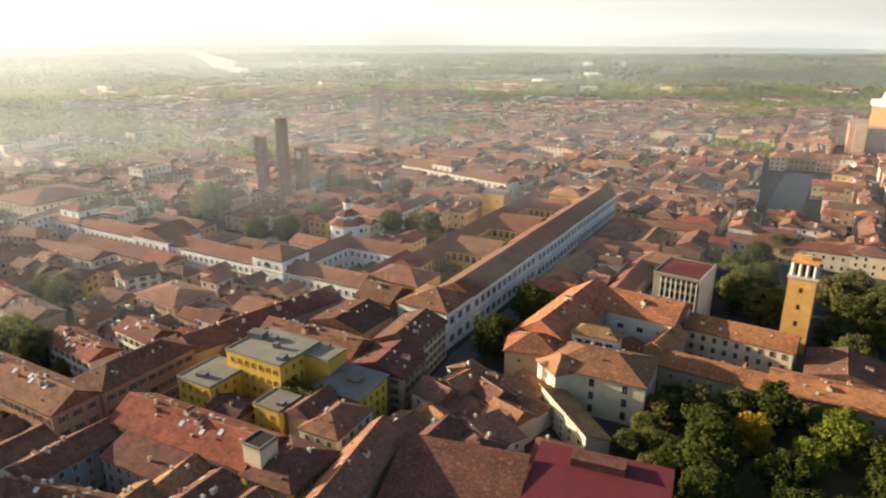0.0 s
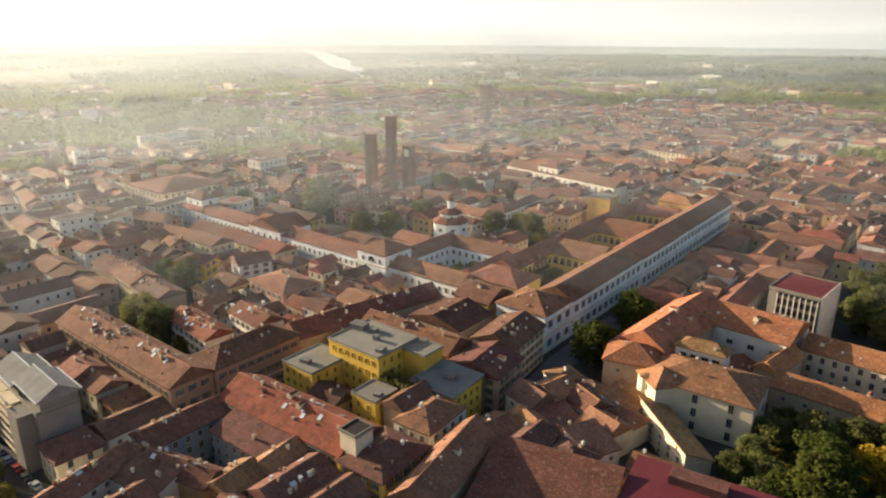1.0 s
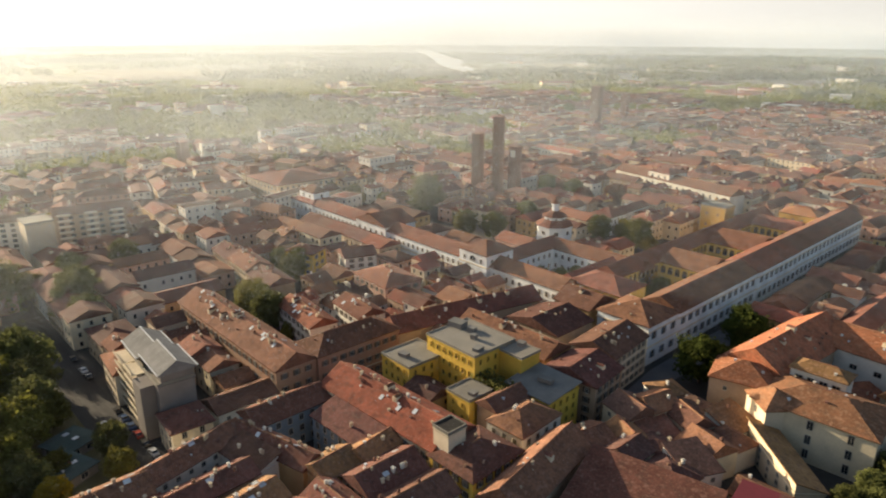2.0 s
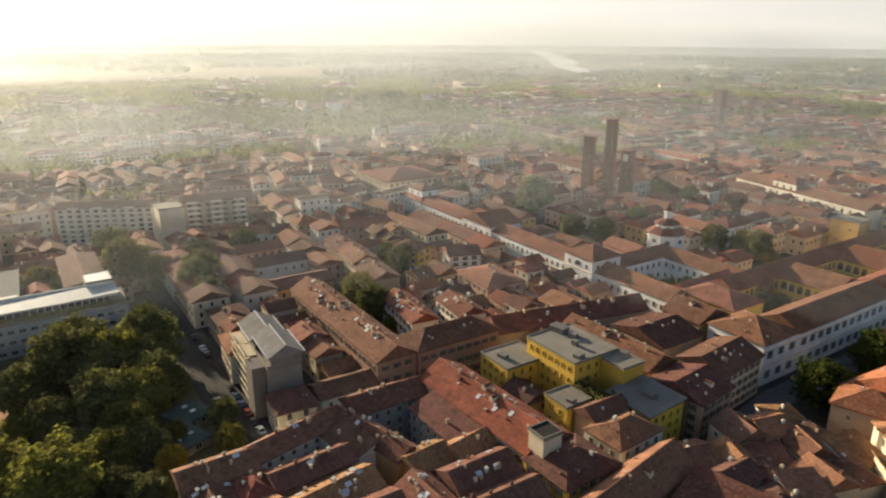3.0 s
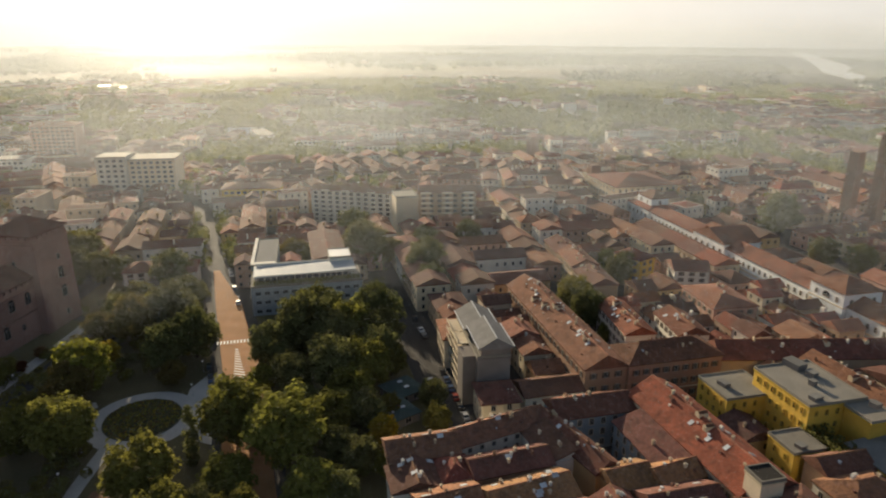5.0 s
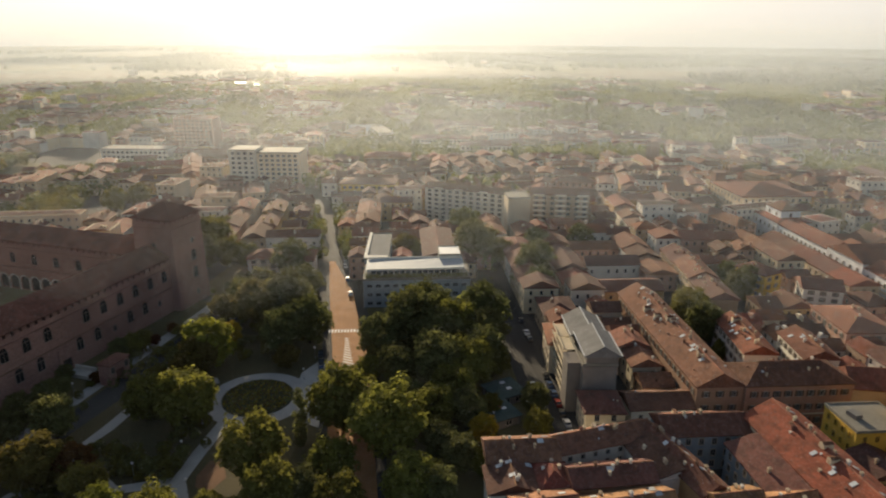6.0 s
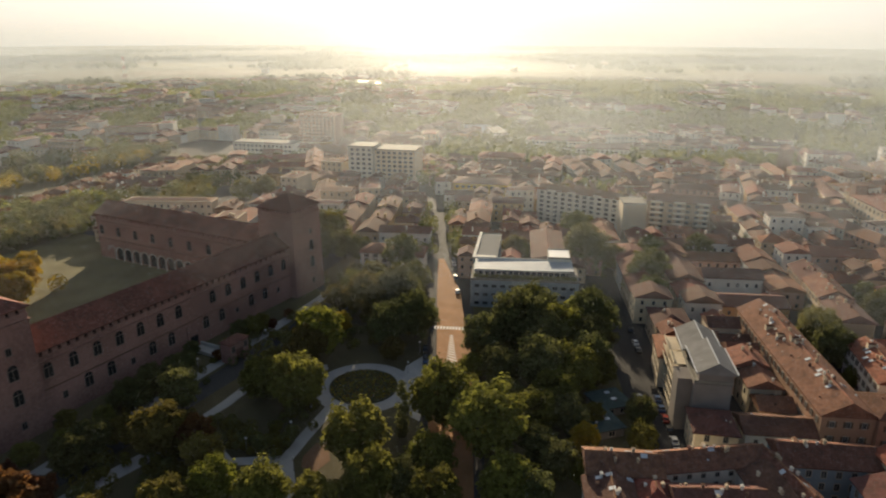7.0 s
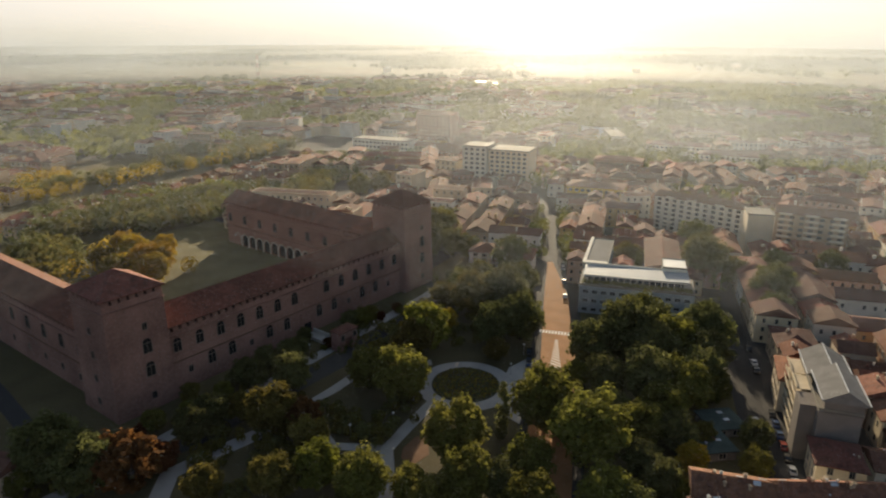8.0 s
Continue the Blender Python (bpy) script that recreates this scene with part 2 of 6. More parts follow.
def roof_bm(lx, ly, z, kind, rise, over=0.6, thick=0.3):
    """A tiled roof with eaves: gable_x or gable_y (ridge along that axis), hip, shed (falls to -y), flat with parapet."""
    bm = bmesh.new()
    a, b = lx / 2 + over, ly / 2 + over
    if kind == "flat":
        x, y = lx / 2, ly / 2
        rings = [[(-x - o, -y - o, zz), (x + o, -y - o, zz), (x + o, y + o, zz), (-x - o, y + o, zz)] for o, zz in ((0.2, z - 0.4), (0.2, z + 0.35), (-0.1, z + 0.35), (-0.1, z + 0.1))]
        V = [[bm.verts.new(p) for p in r] for r in rings]
        for lo, hi in zip(V, V[1:]):
            for i in range(4):
                bm.faces.new((lo[i], lo[(i + 1) % 4], hi[(i + 1) % 4], hi[i])).material_index = 1
        bm.faces.new(V[3]).material_index = 0
        return bm
    drop = -over * rise / (ly / 2 if kind != "gable_y" else lx / 2)
    e = z + drop * (0.5 if kind == "shed" else 1)
    if kind == "gable_x":
        top = [(-a, 0, z + rise), (a, 0, z + rise)]
    elif kind == "gable_y":
        top = [(0, -b, z + rise), (0, b, z + rise)]
    elif kind == "hip":
        r = min(a, b)
        top = [(-a + r, 0, z + rise), (a - r, 0, z + rise)] if a > b else [(0, -b + r, z + rise), (0, b - r, z + rise)]
        if abs(a - b) < 0.3:
            top = [(0, 0, z + rise)] * 2
    base = [(-a, -b, e), (a, -b, e), (a, b, e), (-a, b, e)]
    if kind == "shed":
        base = [(-a, -b, e), (a, -b, e), (a, b, z + rise), (-a, b, z + rise)]
    V = [bm.verts.new(p) for p in base]
    L = [bm.verts.new((p[0], p[1], p[2] - thick)) for p in base]
    if kind == "shed":
        bm.faces.new(V)
    else:
        same = top[0] == top[1]
        T0 = bm.verts.new(top[0])
        T1 = T0 if same else bm.verts.new(top[1])
        alongx = kind == "gable_x" or (kind == "hip" and a > b)
        if same:
            for i in range(4):
                bm.faces.new((V[i], V[(i + 1) % 4], T0))
        elif alongx:
            bm.faces.new((V[0], V[1], T1, T0))
            bm.faces.new((V[2], V[3], T0, T1))
            bm.faces.new((V[1], V[2], T1))
            bm.faces.new((V[3], V[0], T0))
        else:
            bm.faces.new((V[1], V[2], T1, T0))
            bm.faces.new((V[3], V[0], T0, T1))
            bm.faces.new((V[0], V[1], T0))
            bm.faces.new((V[2], V[3], T1))
    for i in range(4):
        bm.faces.new((L[i], L[(i + 1) % 4], V[(i + 1) % 4], V[i]))
    bm.faces.new(L[::-1])
    return bm


def wall_bm(lx, ly, z, kind, rise):
    bm = bmesh.new()
    box(bm, -lx / 2, lx / 2, -ly / 2, ly / 2, -0.5, z - 0.02)
    if kind == "gable_x":
        for x0, x1 in ((-lx / 2, -lx / 2 + 0.4), (lx / 2 - 0.4, lx / 2)):
            p = [(x0, -ly / 2), (x0, ly / 2)]
            a = [bm.verts.new(v) for v in ((x0, -ly / 2, z - 0.1), (x0, ly / 2, z - 0.1), (x0, 0, z + rise - 0.12))]
            b = [bm.verts.new(v) for v in ((x1, -ly / 2, z - 0.1), (x1, ly / 2, z - 0.1), (x1, 0, z + rise - 0.12))]
            bm.faces.new(a[::-1]), bm.faces.new(b)
            for i in range(3):
                bm.faces.new((a[i], a[(i + 1) % 3], b[(i + 1) % 3], b[i]))
    elif kind == "gable_y":
        for y0, y1 in ((-ly / 2, -ly / 2 + 0.4), (ly / 2 - 0.4, ly / 2)):
            a = [bm.verts.new(v) for v in ((-lx / 2, y0, z - 0.1), (lx / 2, y0, z - 0.1), (0, y0, z + rise - 0.12))]
            b = [bm.verts.new(v) for v in ((-lx / 2, y1, z - 0.1), (lx / 2, y1, z - 0.1), (0, y1, z + rise - 0.12))]
            bm.faces.new(a), bm.faces.new(b[::-1])
            for i in range(3):
                bm.faces.new((a[(i + 1) % 3], a[i], b[i], b[(i + 1) % 3]))
    elif kind == "shed":
        lo = [(-lx / 2, -ly / 2), (lx / 2, -ly / 2), (lx / 2, ly / 2), (-lx / 2, ly / 2)]
        hz = [z - 0.05, z - 0.05, z + rise - 0.35, z + rise - 0.35]
        A = [bm.verts.new((*p, z - 0.3)) for p in lo]
        B = [bm.verts.new((*p, h)) for p, h in zip(lo, hz)]
        bm.faces.new(B)
        for i in range(4):
            bm.faces.new((A[i], A[(i + 1) % 4], B[(i + 1) % 4], B[i]))
    return bm


def cornice_bm(lx, ly, z, out=0.22):
    """A moulded string course round the block, below the eaves."""
    bm = bmesh.new()
    x, y = lx / 2, ly / 2
    V = [[bm.verts.new((sx * (x + o), sy * (y + o), zz)) for sx, sy in ((-1, -1), (1, -1), (1, 1), (-1, 1))] for o, zz in ((-0.02, z - 1.05), (out * 0.6, z - 0.9), (out, z - 0.6), (-0.02, z - 0.5))]
    for lo, hi in zip(V, V[1:]):
        for i in range(4):
            bm.faces.new((lo[i], lo[(i + 1) % 4], hi[(i + 1) % 4], hi[i]))
    return bm


def ridge_bm(lx, ly, z, kind, rise, over):
    a, b = lx / 2 + over, ly / 2 + over
    r = min(a, b) if kind == "hip" else 0
    bm = bmesh.new()
    if kind == "gable_x" or (kind == "hip" and a > b):
        prism_axis, half = "x", a - r
    else:
        prism_axis, half = "y", b - r
    pts = ((-0.22, -0.1), (0.22, -0.1), (0.12, 0.12), (-0.12, 0.12))
    V = [[bm.verts.new((e * half, p, z + rise + q) if prism_axis == "x" else (p, e * half, z + rise + q)) for p, q in pts] for e in (-1, 1)]
    for i in range(4):
        bm.faces.new((V[0][i], V[0][(i + 1) % 4], V[1][(i + 1) % 4], V[1][i]))
    return bm


TAKEN = []


def take(x0, x1, y0, y1, rot=0.0):
    """Keep this stretch of the plan free of the common houses."""
    cx, cy, a, b = (x0 + x1) / 2, (y0 + y1) / 2, abs(x1 - x0) / 2, abs(y1 - y0) / 2
    TAKEN.append((cx, cy, a, b, radians(rot)))


def inside(px, py, margin=0.0):
    for cx, cy, a, b, r in TAKEN:
        dx, dy = px - cx, py - cy
        u, v = dx * math.cos(r) + dy * math.sin(r), -dx * math.sin(r) + dy * math.cos(r)
        if abs(u) < a + margin and abs(v) < b + margin:
            return True
    return False


def chimney_mesh(mat):
    bm = bmesh.new()
    box(bm, -0.45, 0.45, -0.35, 0.35, -1.2, 1.1)
    box(bm, -0.6, 0.6, -0.5, 0.5, 1.1, 1.25)
    for x0 in (-0.35, 0.05):
        box(bm, x0, x0 + 0.3, -0.15, 0.15, 1.25, 1.6)
    return mesh_from("chimney", bm, mat)


CHIMNEYS = [chimney_mesh(m) for m in (SAND, PALE, TOWERBRICK, CREAM)]


def skylight_mesh():
    bm = bmesh.new()
    box(bm, -0.55, 0.55, -0.75, 0.75, -0.1, 0.12)
    # pale base colour paints the bright glint into the skylight pane
    return mesh_from("skylight", bm, material("skylight_glass", (0.55, 0.58, 0.6), 0.2, 0.1, 0.5, 3.0, 0.0, spec=0.7))


SKYLIGHT = skylight_mesh()


def dormer_mesh(wall, roof):
    """A small roof dormer facing -y, welded into one shape."""
    bm = bmesh.new()
    pts = [(-0.8, -0.6), (0.8, -0.6), (0.8, 0.9), (0, 1.4), (-0.8, 0.9)]
    f = [bm.verts.new((x, -1.0, z)) for x, z in pts]
    g = [bm.verts.new((x, 1.6, z)) for x, z in pts]
    bm.faces.new(f)
    bm.faces.new(g[::-1])
    for i in range(5):
        bm.faces.new((f[i], g[i], g[(i + 1) % 5], f[(i + 1) % 5])).material_index = 1 if i in (2, 3) else 0
    return mesh_from("dormer", bm, [wall, roof])


DORMER = dormer_mesh(CREAM, ROOF[0])


def vent_mesh(mat):
    bm = bmesh.new()
    box(bm, -0.35, 0.35, -0.3, 0.3, -0.6, 0.55)
    box(bm, -0.45, 0.45, -0.4, 0.4, 0.55, 0.62)
    return mesh_from("roof_vent", bm, mat)


VENTS = [vent_mesh(m) for m in (SAND, WHITEMETAL, TOWERBRICK, PALE)]


def chimney(root, x, y, z, s=1.0):
    return piece("chimney", CHIMNEYS[int(abs(x * 7 + y * 13)) % 4], root, pose(x, y, z, 0, 0, 90 * (int(abs(x * 5)) % 2)) @ Matrix.Scale(s, 4))


def roof_height(lx, ly, z, kind, rise, x, y):
    if kind == "gable_x":
        return z + rise * (1 - abs(y) / (ly / 2))
    if kind == "gable_y":
        return z + rise * (1 - abs(x) / (lx / 2))
    if kind == "hip":
        r = min(lx, ly) / 2
        return z + rise * min(1, (lx / 2 - abs(x)) / r, (ly / 2 - abs(y)) / r)
    if kind == "shed":
        return z + rise * (y + ly / 2) / ly
    return z + 0.15


def house(label, x0, x1, y0, y1, h, kind, wall, roof, rise=3.5, rot=0, sides="", win="shut", floors=3, step=3.2, chim=0, name="house", over=0.6, skylights=0, category="house", keep=True, bands=()):
    """A measured house. Plan units for x, y, h and rise; windows stand as parts on the sides named."""
    if keep:
        take(x0, x1, y0, y1, rot)
    lx, ly, z, rise = (x1 - x0) * K, (y1 - y0) * K, h * K, rise * K
    root = new(name)
    root.matrix_basis = pose((x0 + x1) / 2 * K, (y0 + y1) / 2 * K, 0, 0, 0, rot)
    tagged(root, label, category)
    shell = part("wall", wall_bm(lx, ly, z, kind, rise), wall, root)
    cover = part("roof", roof_bm(lx, ly, z, kind, rise, over), [roof, FLATROOF] if kind == "flat" else roof, root)
    part("cornice", cornice_bm(lx, ly, z), wall, shell)
    for b in bands:
        part("string_course", cornice_bm(lx, ly, z * b, 0.28), CREAM, shell, "projecting cream string course")
    if kind in ("gable_x", "gable_y") or (kind == "hip" and abs(lx - ly) > 2):
        # ridge takes the pale tile, which paints in the highlight along it
        part("ridge", ridge_bm(lx, ly, z, kind, rise, over), ROOF[3], cover)
    fh = (z - 0.9) / floors
    for s in sides:
        length = (lx if s in "SN" else ly) - 1.5
        n = max(1, int(length / step))
        for f in range(floors):
            for i in range(n):
                u = (i + 0.5) / n * length - length / 2
                piece("window", WIN[win], shell, side_matrix(s, lx, ly, u, f * fh + fh * 0.32))
    rng = random.Random(int(x0 * 31 + y0 * 17))
    for i in range(int(chim * 1.9)):
        x, y = rng.uniform(-0.4, 0.4) * lx, rng.uniform(-0.3, 0.3) * ly
        chimney(cover, x, y, roof_height(lx, ly, z, kind, rise, x, y), rng.uniform(0.5, 0.85))
    if kind not in ("flat", "shed") and math.hypot(x0 + x1, y0 + y1) / 2 < 270:
        for i in range(int(lx * ly / 60)):
            x, y = rng.uniform(-0.42, 0.42) * lx, rng.uniform(-0.4, 0.4) * ly
            piece("roof_vent", rng.choice(VENTS), cover, pose(x, y, roof_height(lx, ly, z, kind, rise, x, y)) @ Matrix.Scale(rng.uniform(0.35, 0.9), 4))
        for i in range(int(lx * ly / 220)):
            x, y = rng.uniform(-0.38, 0.38) * lx, rng.uniform(-0.3, 0.3) * ly
            if kind == "gable_y":
                turn = 90 if x > 0 else -90
            elif kind == "gable_x":
                turn = 180 if y > 0 else 0
            else:
                continue
            piece("dormer", DORMER, cover, pose(x, y, roof_height(lx, ly, z, kind, rise, x, y), 0, 0, turn) @ Matrix.Scale(rng.uniform(0.7, 1.0), 4))
    for i in range(skylights):
        x, y = rng.uniform(-0.42, 0.42) * lx, rng.uniform(-0.4, 0.4) * ly
        if kind == "gable_y":
            slope = pose(0, 0, 0, 0, math.degrees(math.atan2(rise, lx / 2)) * (1 if x > 0 else -1))
        elif kind == "shed":
            slope = pose(0, 0, 0, math.degrees(math.atan2(rise, ly)))
        elif kind == "gable_x":
            slope = pose(0, 0, 0, math.degrees(math.atan2(rise, ly / 2)) * (-1 if y > 0 else 1))
        else:
            continue
        piece("skylight", SKYLIGHT, cover, pose(x, y, roof_height(lx, ly, z, kind, rise, x, y)) @ slope)
    return root

# ---- ground, roads, river ----
CASTLE_TURN = 158.9


def sheet(name, pts, z, mat, label="", category="", kind="structure", thick=0.0):
    """A flat sheet over an outline in plan units; z in metres."""
    bm = bmesh.new()
    if isinstance(pts, dict):
        left, right = [[bm.verts.new((x * K, y * K, z)) for x, y in side] for side in (pts["left"], pts["right"])]
        for i in range(len(left) - 1):
            bm.faces.new((right[i], right[i + 1], left[i + 1], left[i]))
        if thick:
            ret = bmesh.ops.extrude_face_region(bm, geom=bm.faces[:])
            for v in ret["geom"]:
                if isinstance(v, bmesh.types.BMVert):
                    v.co.z -= thick
            bmesh.ops.recalc_face_normals(bm, faces=bm.faces)
    elif thick:
        prism(bm, [(x * K, y * K) for x, y in pts], z - thick, z)
    else:
        poly(bm, [(x * K, y * K, z) for x, y in pts])
    for f in bm.faces:
        f.normal_update()
    return tagged(new(name, mesh_from(name, bm, mat)), label, category, kind=kind)


def ribbon(pts, w):
    """The outline of a strip of width w along a line."""
    left, right = [], []
    for i, p in enumerate(pts):
        a, b = pts[max(0, i - 1)], pts[min(len(pts) - 1, i + 1)]
        d = math.hypot(b[0] - a[0], b[1] - a[1])
        nx, ny = -(b[1] - a[1]) / d, (b[0] - a[0]) / d
        ww = w[i] if isinstance(w, (list, tuple)) else w
        left.append((p[0] + nx * ww / 2, p[1] + ny * ww / 2))
        right.append((p[0] - nx * ww / 2, p[1] - ny * ww / 2))
    return {"left": left, "right": right}


bm = bmesh.new()
poly(bm, [(*p, 0) for p in ring(96, 4950)])
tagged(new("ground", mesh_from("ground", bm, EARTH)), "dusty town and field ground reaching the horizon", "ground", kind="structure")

bm = bmesh.new()
for i in range(96):
    a0, a1 = 2 * math.pi * i / 96, 2 * math.pi * (i + 1) / 96
    for r0, r1 in ((1180, 2200), (2200, 4900)):
        poly(bm, [(r0 * math.cos(a0), r0 * math.sin(a0), 0.03), (r1 * math.cos(a0), r1 * math.sin(a0), 0.03), (r1 * math.cos(a1), r1 * math.sin(a1), 0.03), (r0 * math.cos(a1), r0 * math.sin(a1), 0.03)])
tagged(new("farmland", mesh_from("farmland", bm, material("green_farmland", (0.055, 0.06, 0.025), 0.95, 0.4, 0.004, 0.05, 0.1))), "green farmland and meadows round the town", "farmland", kind="structure")

ROAD = [(-60, -6), (-140, -14), (-228, -19), (-262, -24), (-348, -36), (-400, -43), (-450, -49), (-552, -83), (-640, -118)]
# painted sunlight: this strip follows the lit stretch's outline and tapers with it
sheet("road", ribbon([(-60, -6), (-140, -14), (-229, -19.3), (-262, -23.6), (-300, -28.4), (-349, -37.3)], [15, 15, 13.6, 12.3, 11.2, 3]), 0.12, SUNLIT_ROAD, "avenue beside the park, its sunlit stretch painted pale orange", "road")
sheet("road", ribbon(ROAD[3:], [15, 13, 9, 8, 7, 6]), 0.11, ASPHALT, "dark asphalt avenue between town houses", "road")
sheet("road", ribbon([(-94, 60), (-100, 140), (-109, 208), (-108, 430), (-108, 460), (-107, 900)], [9, 8.5, 10, 10, 5.5, 5.5]), 0.1, STREET, "straight stone-paved main street between old fronts", "road")
sheet("road", ribbon([(-120, 49), (-300, 48), (-400, 14)], [9, 7.5, 4]), 0.1, ASPHALT, "narrow asphalt side street with parked cars", "road")
sheet("pavement", ribbon([(-20, 470), (-16, 665)], 23), 0.09, STREET, "long stone-paved square between houses", "pavement")
for off in (-1, 1):
    kerb = [(x, y + off * w) for (x, y), w in zip(ROAD, (9.6, 9.6, 8.6, 8.1, 7.1, 5.6, 5.1, 4.6, 4.1))]
    sheet("kerb", ribbon(kerb, 2.2), 0.26, ASPHALT, "raised asphalt footway and kerb along the avenue", "kerb", thick=0.25)
sheet("water", [(-1420, 1460), (-1490, 1540), (-1760, 1675), (-2000, 1930), (-2500, 2290), (-3350, 2900), (-3300, 2760), (-2520, 2190), (-2060, 1830), (-1780, 1610), (-1500, 1440)][::-1], 0.9, WATER, "winding pale river shining in the morning light", "river")

# crossing stripes and hatching on the avenue
bm = bmesh.new()
for i in range(11):
    box(bm, -261 * K + 0.0, -258 * K, (-30.6 + i * 1.3) * K, (-30.0 + i * 1.3) * K, 0.124, 0.13)
tagged(new("crosswalk", mesh_from("crosswalk", bm, PAINT)), "white zebra crossing painted across the avenue", "crosswalk", kind="structure")
bm = bmesh.new()
for i in range(12):
    x, w = -252 + i * 2.1, 0.6 + i * 0.33
    m = pose(x * K, (-22.6 + i * 0.2) * K, 0, 0, 0, -28)
    box(bm, -0.3, 0.3, -w * K / 2 - 0.3, w * K / 2 + 0.3, 0.124, 0.13, 0, m)
tagged(new("road_marking", mesh_from("road_marking", bm, PAINT)), "white hatched traffic island painted on the avenue", "road marking", kind="structure")

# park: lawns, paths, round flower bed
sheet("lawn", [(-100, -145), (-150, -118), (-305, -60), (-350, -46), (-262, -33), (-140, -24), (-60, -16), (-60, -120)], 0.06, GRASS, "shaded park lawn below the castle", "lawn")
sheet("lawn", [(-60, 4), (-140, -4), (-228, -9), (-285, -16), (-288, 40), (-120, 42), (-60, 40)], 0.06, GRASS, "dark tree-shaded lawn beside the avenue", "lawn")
sheet("path", ring(40, 17.5, -207, -49.5), 0.14, GRAVEL, "pale gravel round about the flower bed", "path")
sheet("path", [(-186, -25), (-192, -34), (-206, -38), (-224, -37), (-234, -31), (-230, -28)][::-1], 0.135, GRAVEL, "pale gravel entry beside the avenue", "path")
sheet("path", ribbon([(-194, -57), (-175, -61), (-163, -63), (-150, -58), (-120, -50)], 4.2), 0.13, GRAVEL, "winding pale gravel park path", "path")
sheet("path", ribbon([(-163, -63), (-160, -80), (-178, -98), (-191, -93), (-210, -88), (-220, -66)], 4.2), 0.125, GRAVEL, "winding pale gravel park path", "path")
sheet("path", ribbon([(-305, -82), (-279, -89), (-231, -104), (-179, -120), (-152, -130), (-128, -136), (-100, -150)], 5), 0.12, GRAVEL, "straight pale gravel path beside the castle moat", "path")
sheet("path", ribbon([(-110, -108), (-135, -118), (-160, -104), (-172, -98)], 6), 0.115, GRAVEL, "wide pale gravel park path", "path")
sheet("path", ribbon([(-100, -165), (-134, -160), (-156, -202), (-190, -270)], 6), 0.11, ASPHALT, "asphalt lane along the castle flank", "path")
sheet("path", ribbon([(-292, -75), (-312, -90), (-345, -84), (-350, -60)], [10, 16, 14, 10]), 0.11, DRYGRASS, "dry trodden ground beside the castle corner", "ground")
sheet("bare_earth", [(-172, -56.5), (-171, -52.5), (-164, -50), (-158, -53), (-160, -57.5), (-165, -58.5)][::-1], 0.1, material("bare_red_earth", (0.20, 0.105, 0.055), 0.95, 0.3, 0.2, 2.0, 0.2), "patch of bare reddish earth in the park", "ground")
bm = bmesh.new()
prism(bm, [(x * K, y * K) for x, y in ring(40, 12, -207, -49.5)], 0.0, 0.5)
tagged(new("flower_bed", mesh_from("flower_bed", bm, material("planted_soil", (0.06, 0.06, 0.025), 0.95, 0.5, 0.6, 3.0, 0.5))), "round planted flower bed with yellow blooms", "flower bed")
verts, faces, BR = [], [], random.Random(3)
for i in range(2600):
    r, a = 11.6 * math.sqrt(BR.random()), BR.uniform(0, 6.283)
    c = Vector(((-207 + r * math.cos(a)) * K, (-49.5 + r * math.sin(a)) * K, 0.5 + BR.uniform(0, 0.5)))
    d = Vector((BR.uniform(-1, 1), BR.uniform(-1, 1), BR.uniform(0.2, 1))).normalized()
    t = d.orthogonal().normalized() * BR.uniform(0.12, 0.3)
    e = d.cross(t)
    q = len(verts)
    verts += [c - t, c + e, c + t, c - e]
    faces.append((q, q + 1, q + 2, q + 3))
me = bpy.data.meshes.new("bed_plants")
me.from_pydata(verts, [], faces)
for lm in (LEAF[0], LEAF[2], LEAF[4]):
    me.materials.append(lm)
for i, f in enumerate(me.polygons):
    f.material_index = (0, 0, 0, 1, 2)[i % 5]
tagged(new("bed_plants", me), "low green plants and yellow blooms in the round bed", "plants", kind="stuff")
take(-300, -90, -150, 43)
for (ax, ay), (bx, by) in zip(ROAD[3:], ROAD[4:]):
    TAKEN.append(((ax + bx) / 2, (ay + by) / 2, math.hypot(bx - ax, by - ay) / 2 + 2, 4.6, math.atan2(by - ay, bx - ax)))
TAKEN.append((-232, -200, 95, 75, radians(CASTLE_TURN)))
TAKEN.append((-360, -330, 70, 240, radians(-62)))
TAKEN.append((-590, -330, 120, 60, radians(-36)))
take(-350, -300, -95, -45)
take(-500, -430, -250, -170)
take(-330, -120, 44, 54)
take(-114, -105.2, 40, 440)
take(-32, -4, 470, 665)
take(-40, 70, 125, 217)
take(-36, 42, 262, 385)
take(-60, 60, -60, 60)
take(-104, -88, 196, 256)

sheet("lawn", [(-40, 120), (75, 120), (75, 216), (-34, 216)], 0.06, GRASS, "shaded convent garden lawn under trees", "lawn")
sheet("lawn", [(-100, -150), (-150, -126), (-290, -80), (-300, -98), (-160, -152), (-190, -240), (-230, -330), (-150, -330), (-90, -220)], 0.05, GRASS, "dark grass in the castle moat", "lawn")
sheet("lawn", [(-250, -310), (-375, -262), (-420, -240), (-600, -260), (-700, -420), (-480, -520), (-330, -460)], 0.05, GRASS, "rough grass and gardens behind the castle", "lawn")

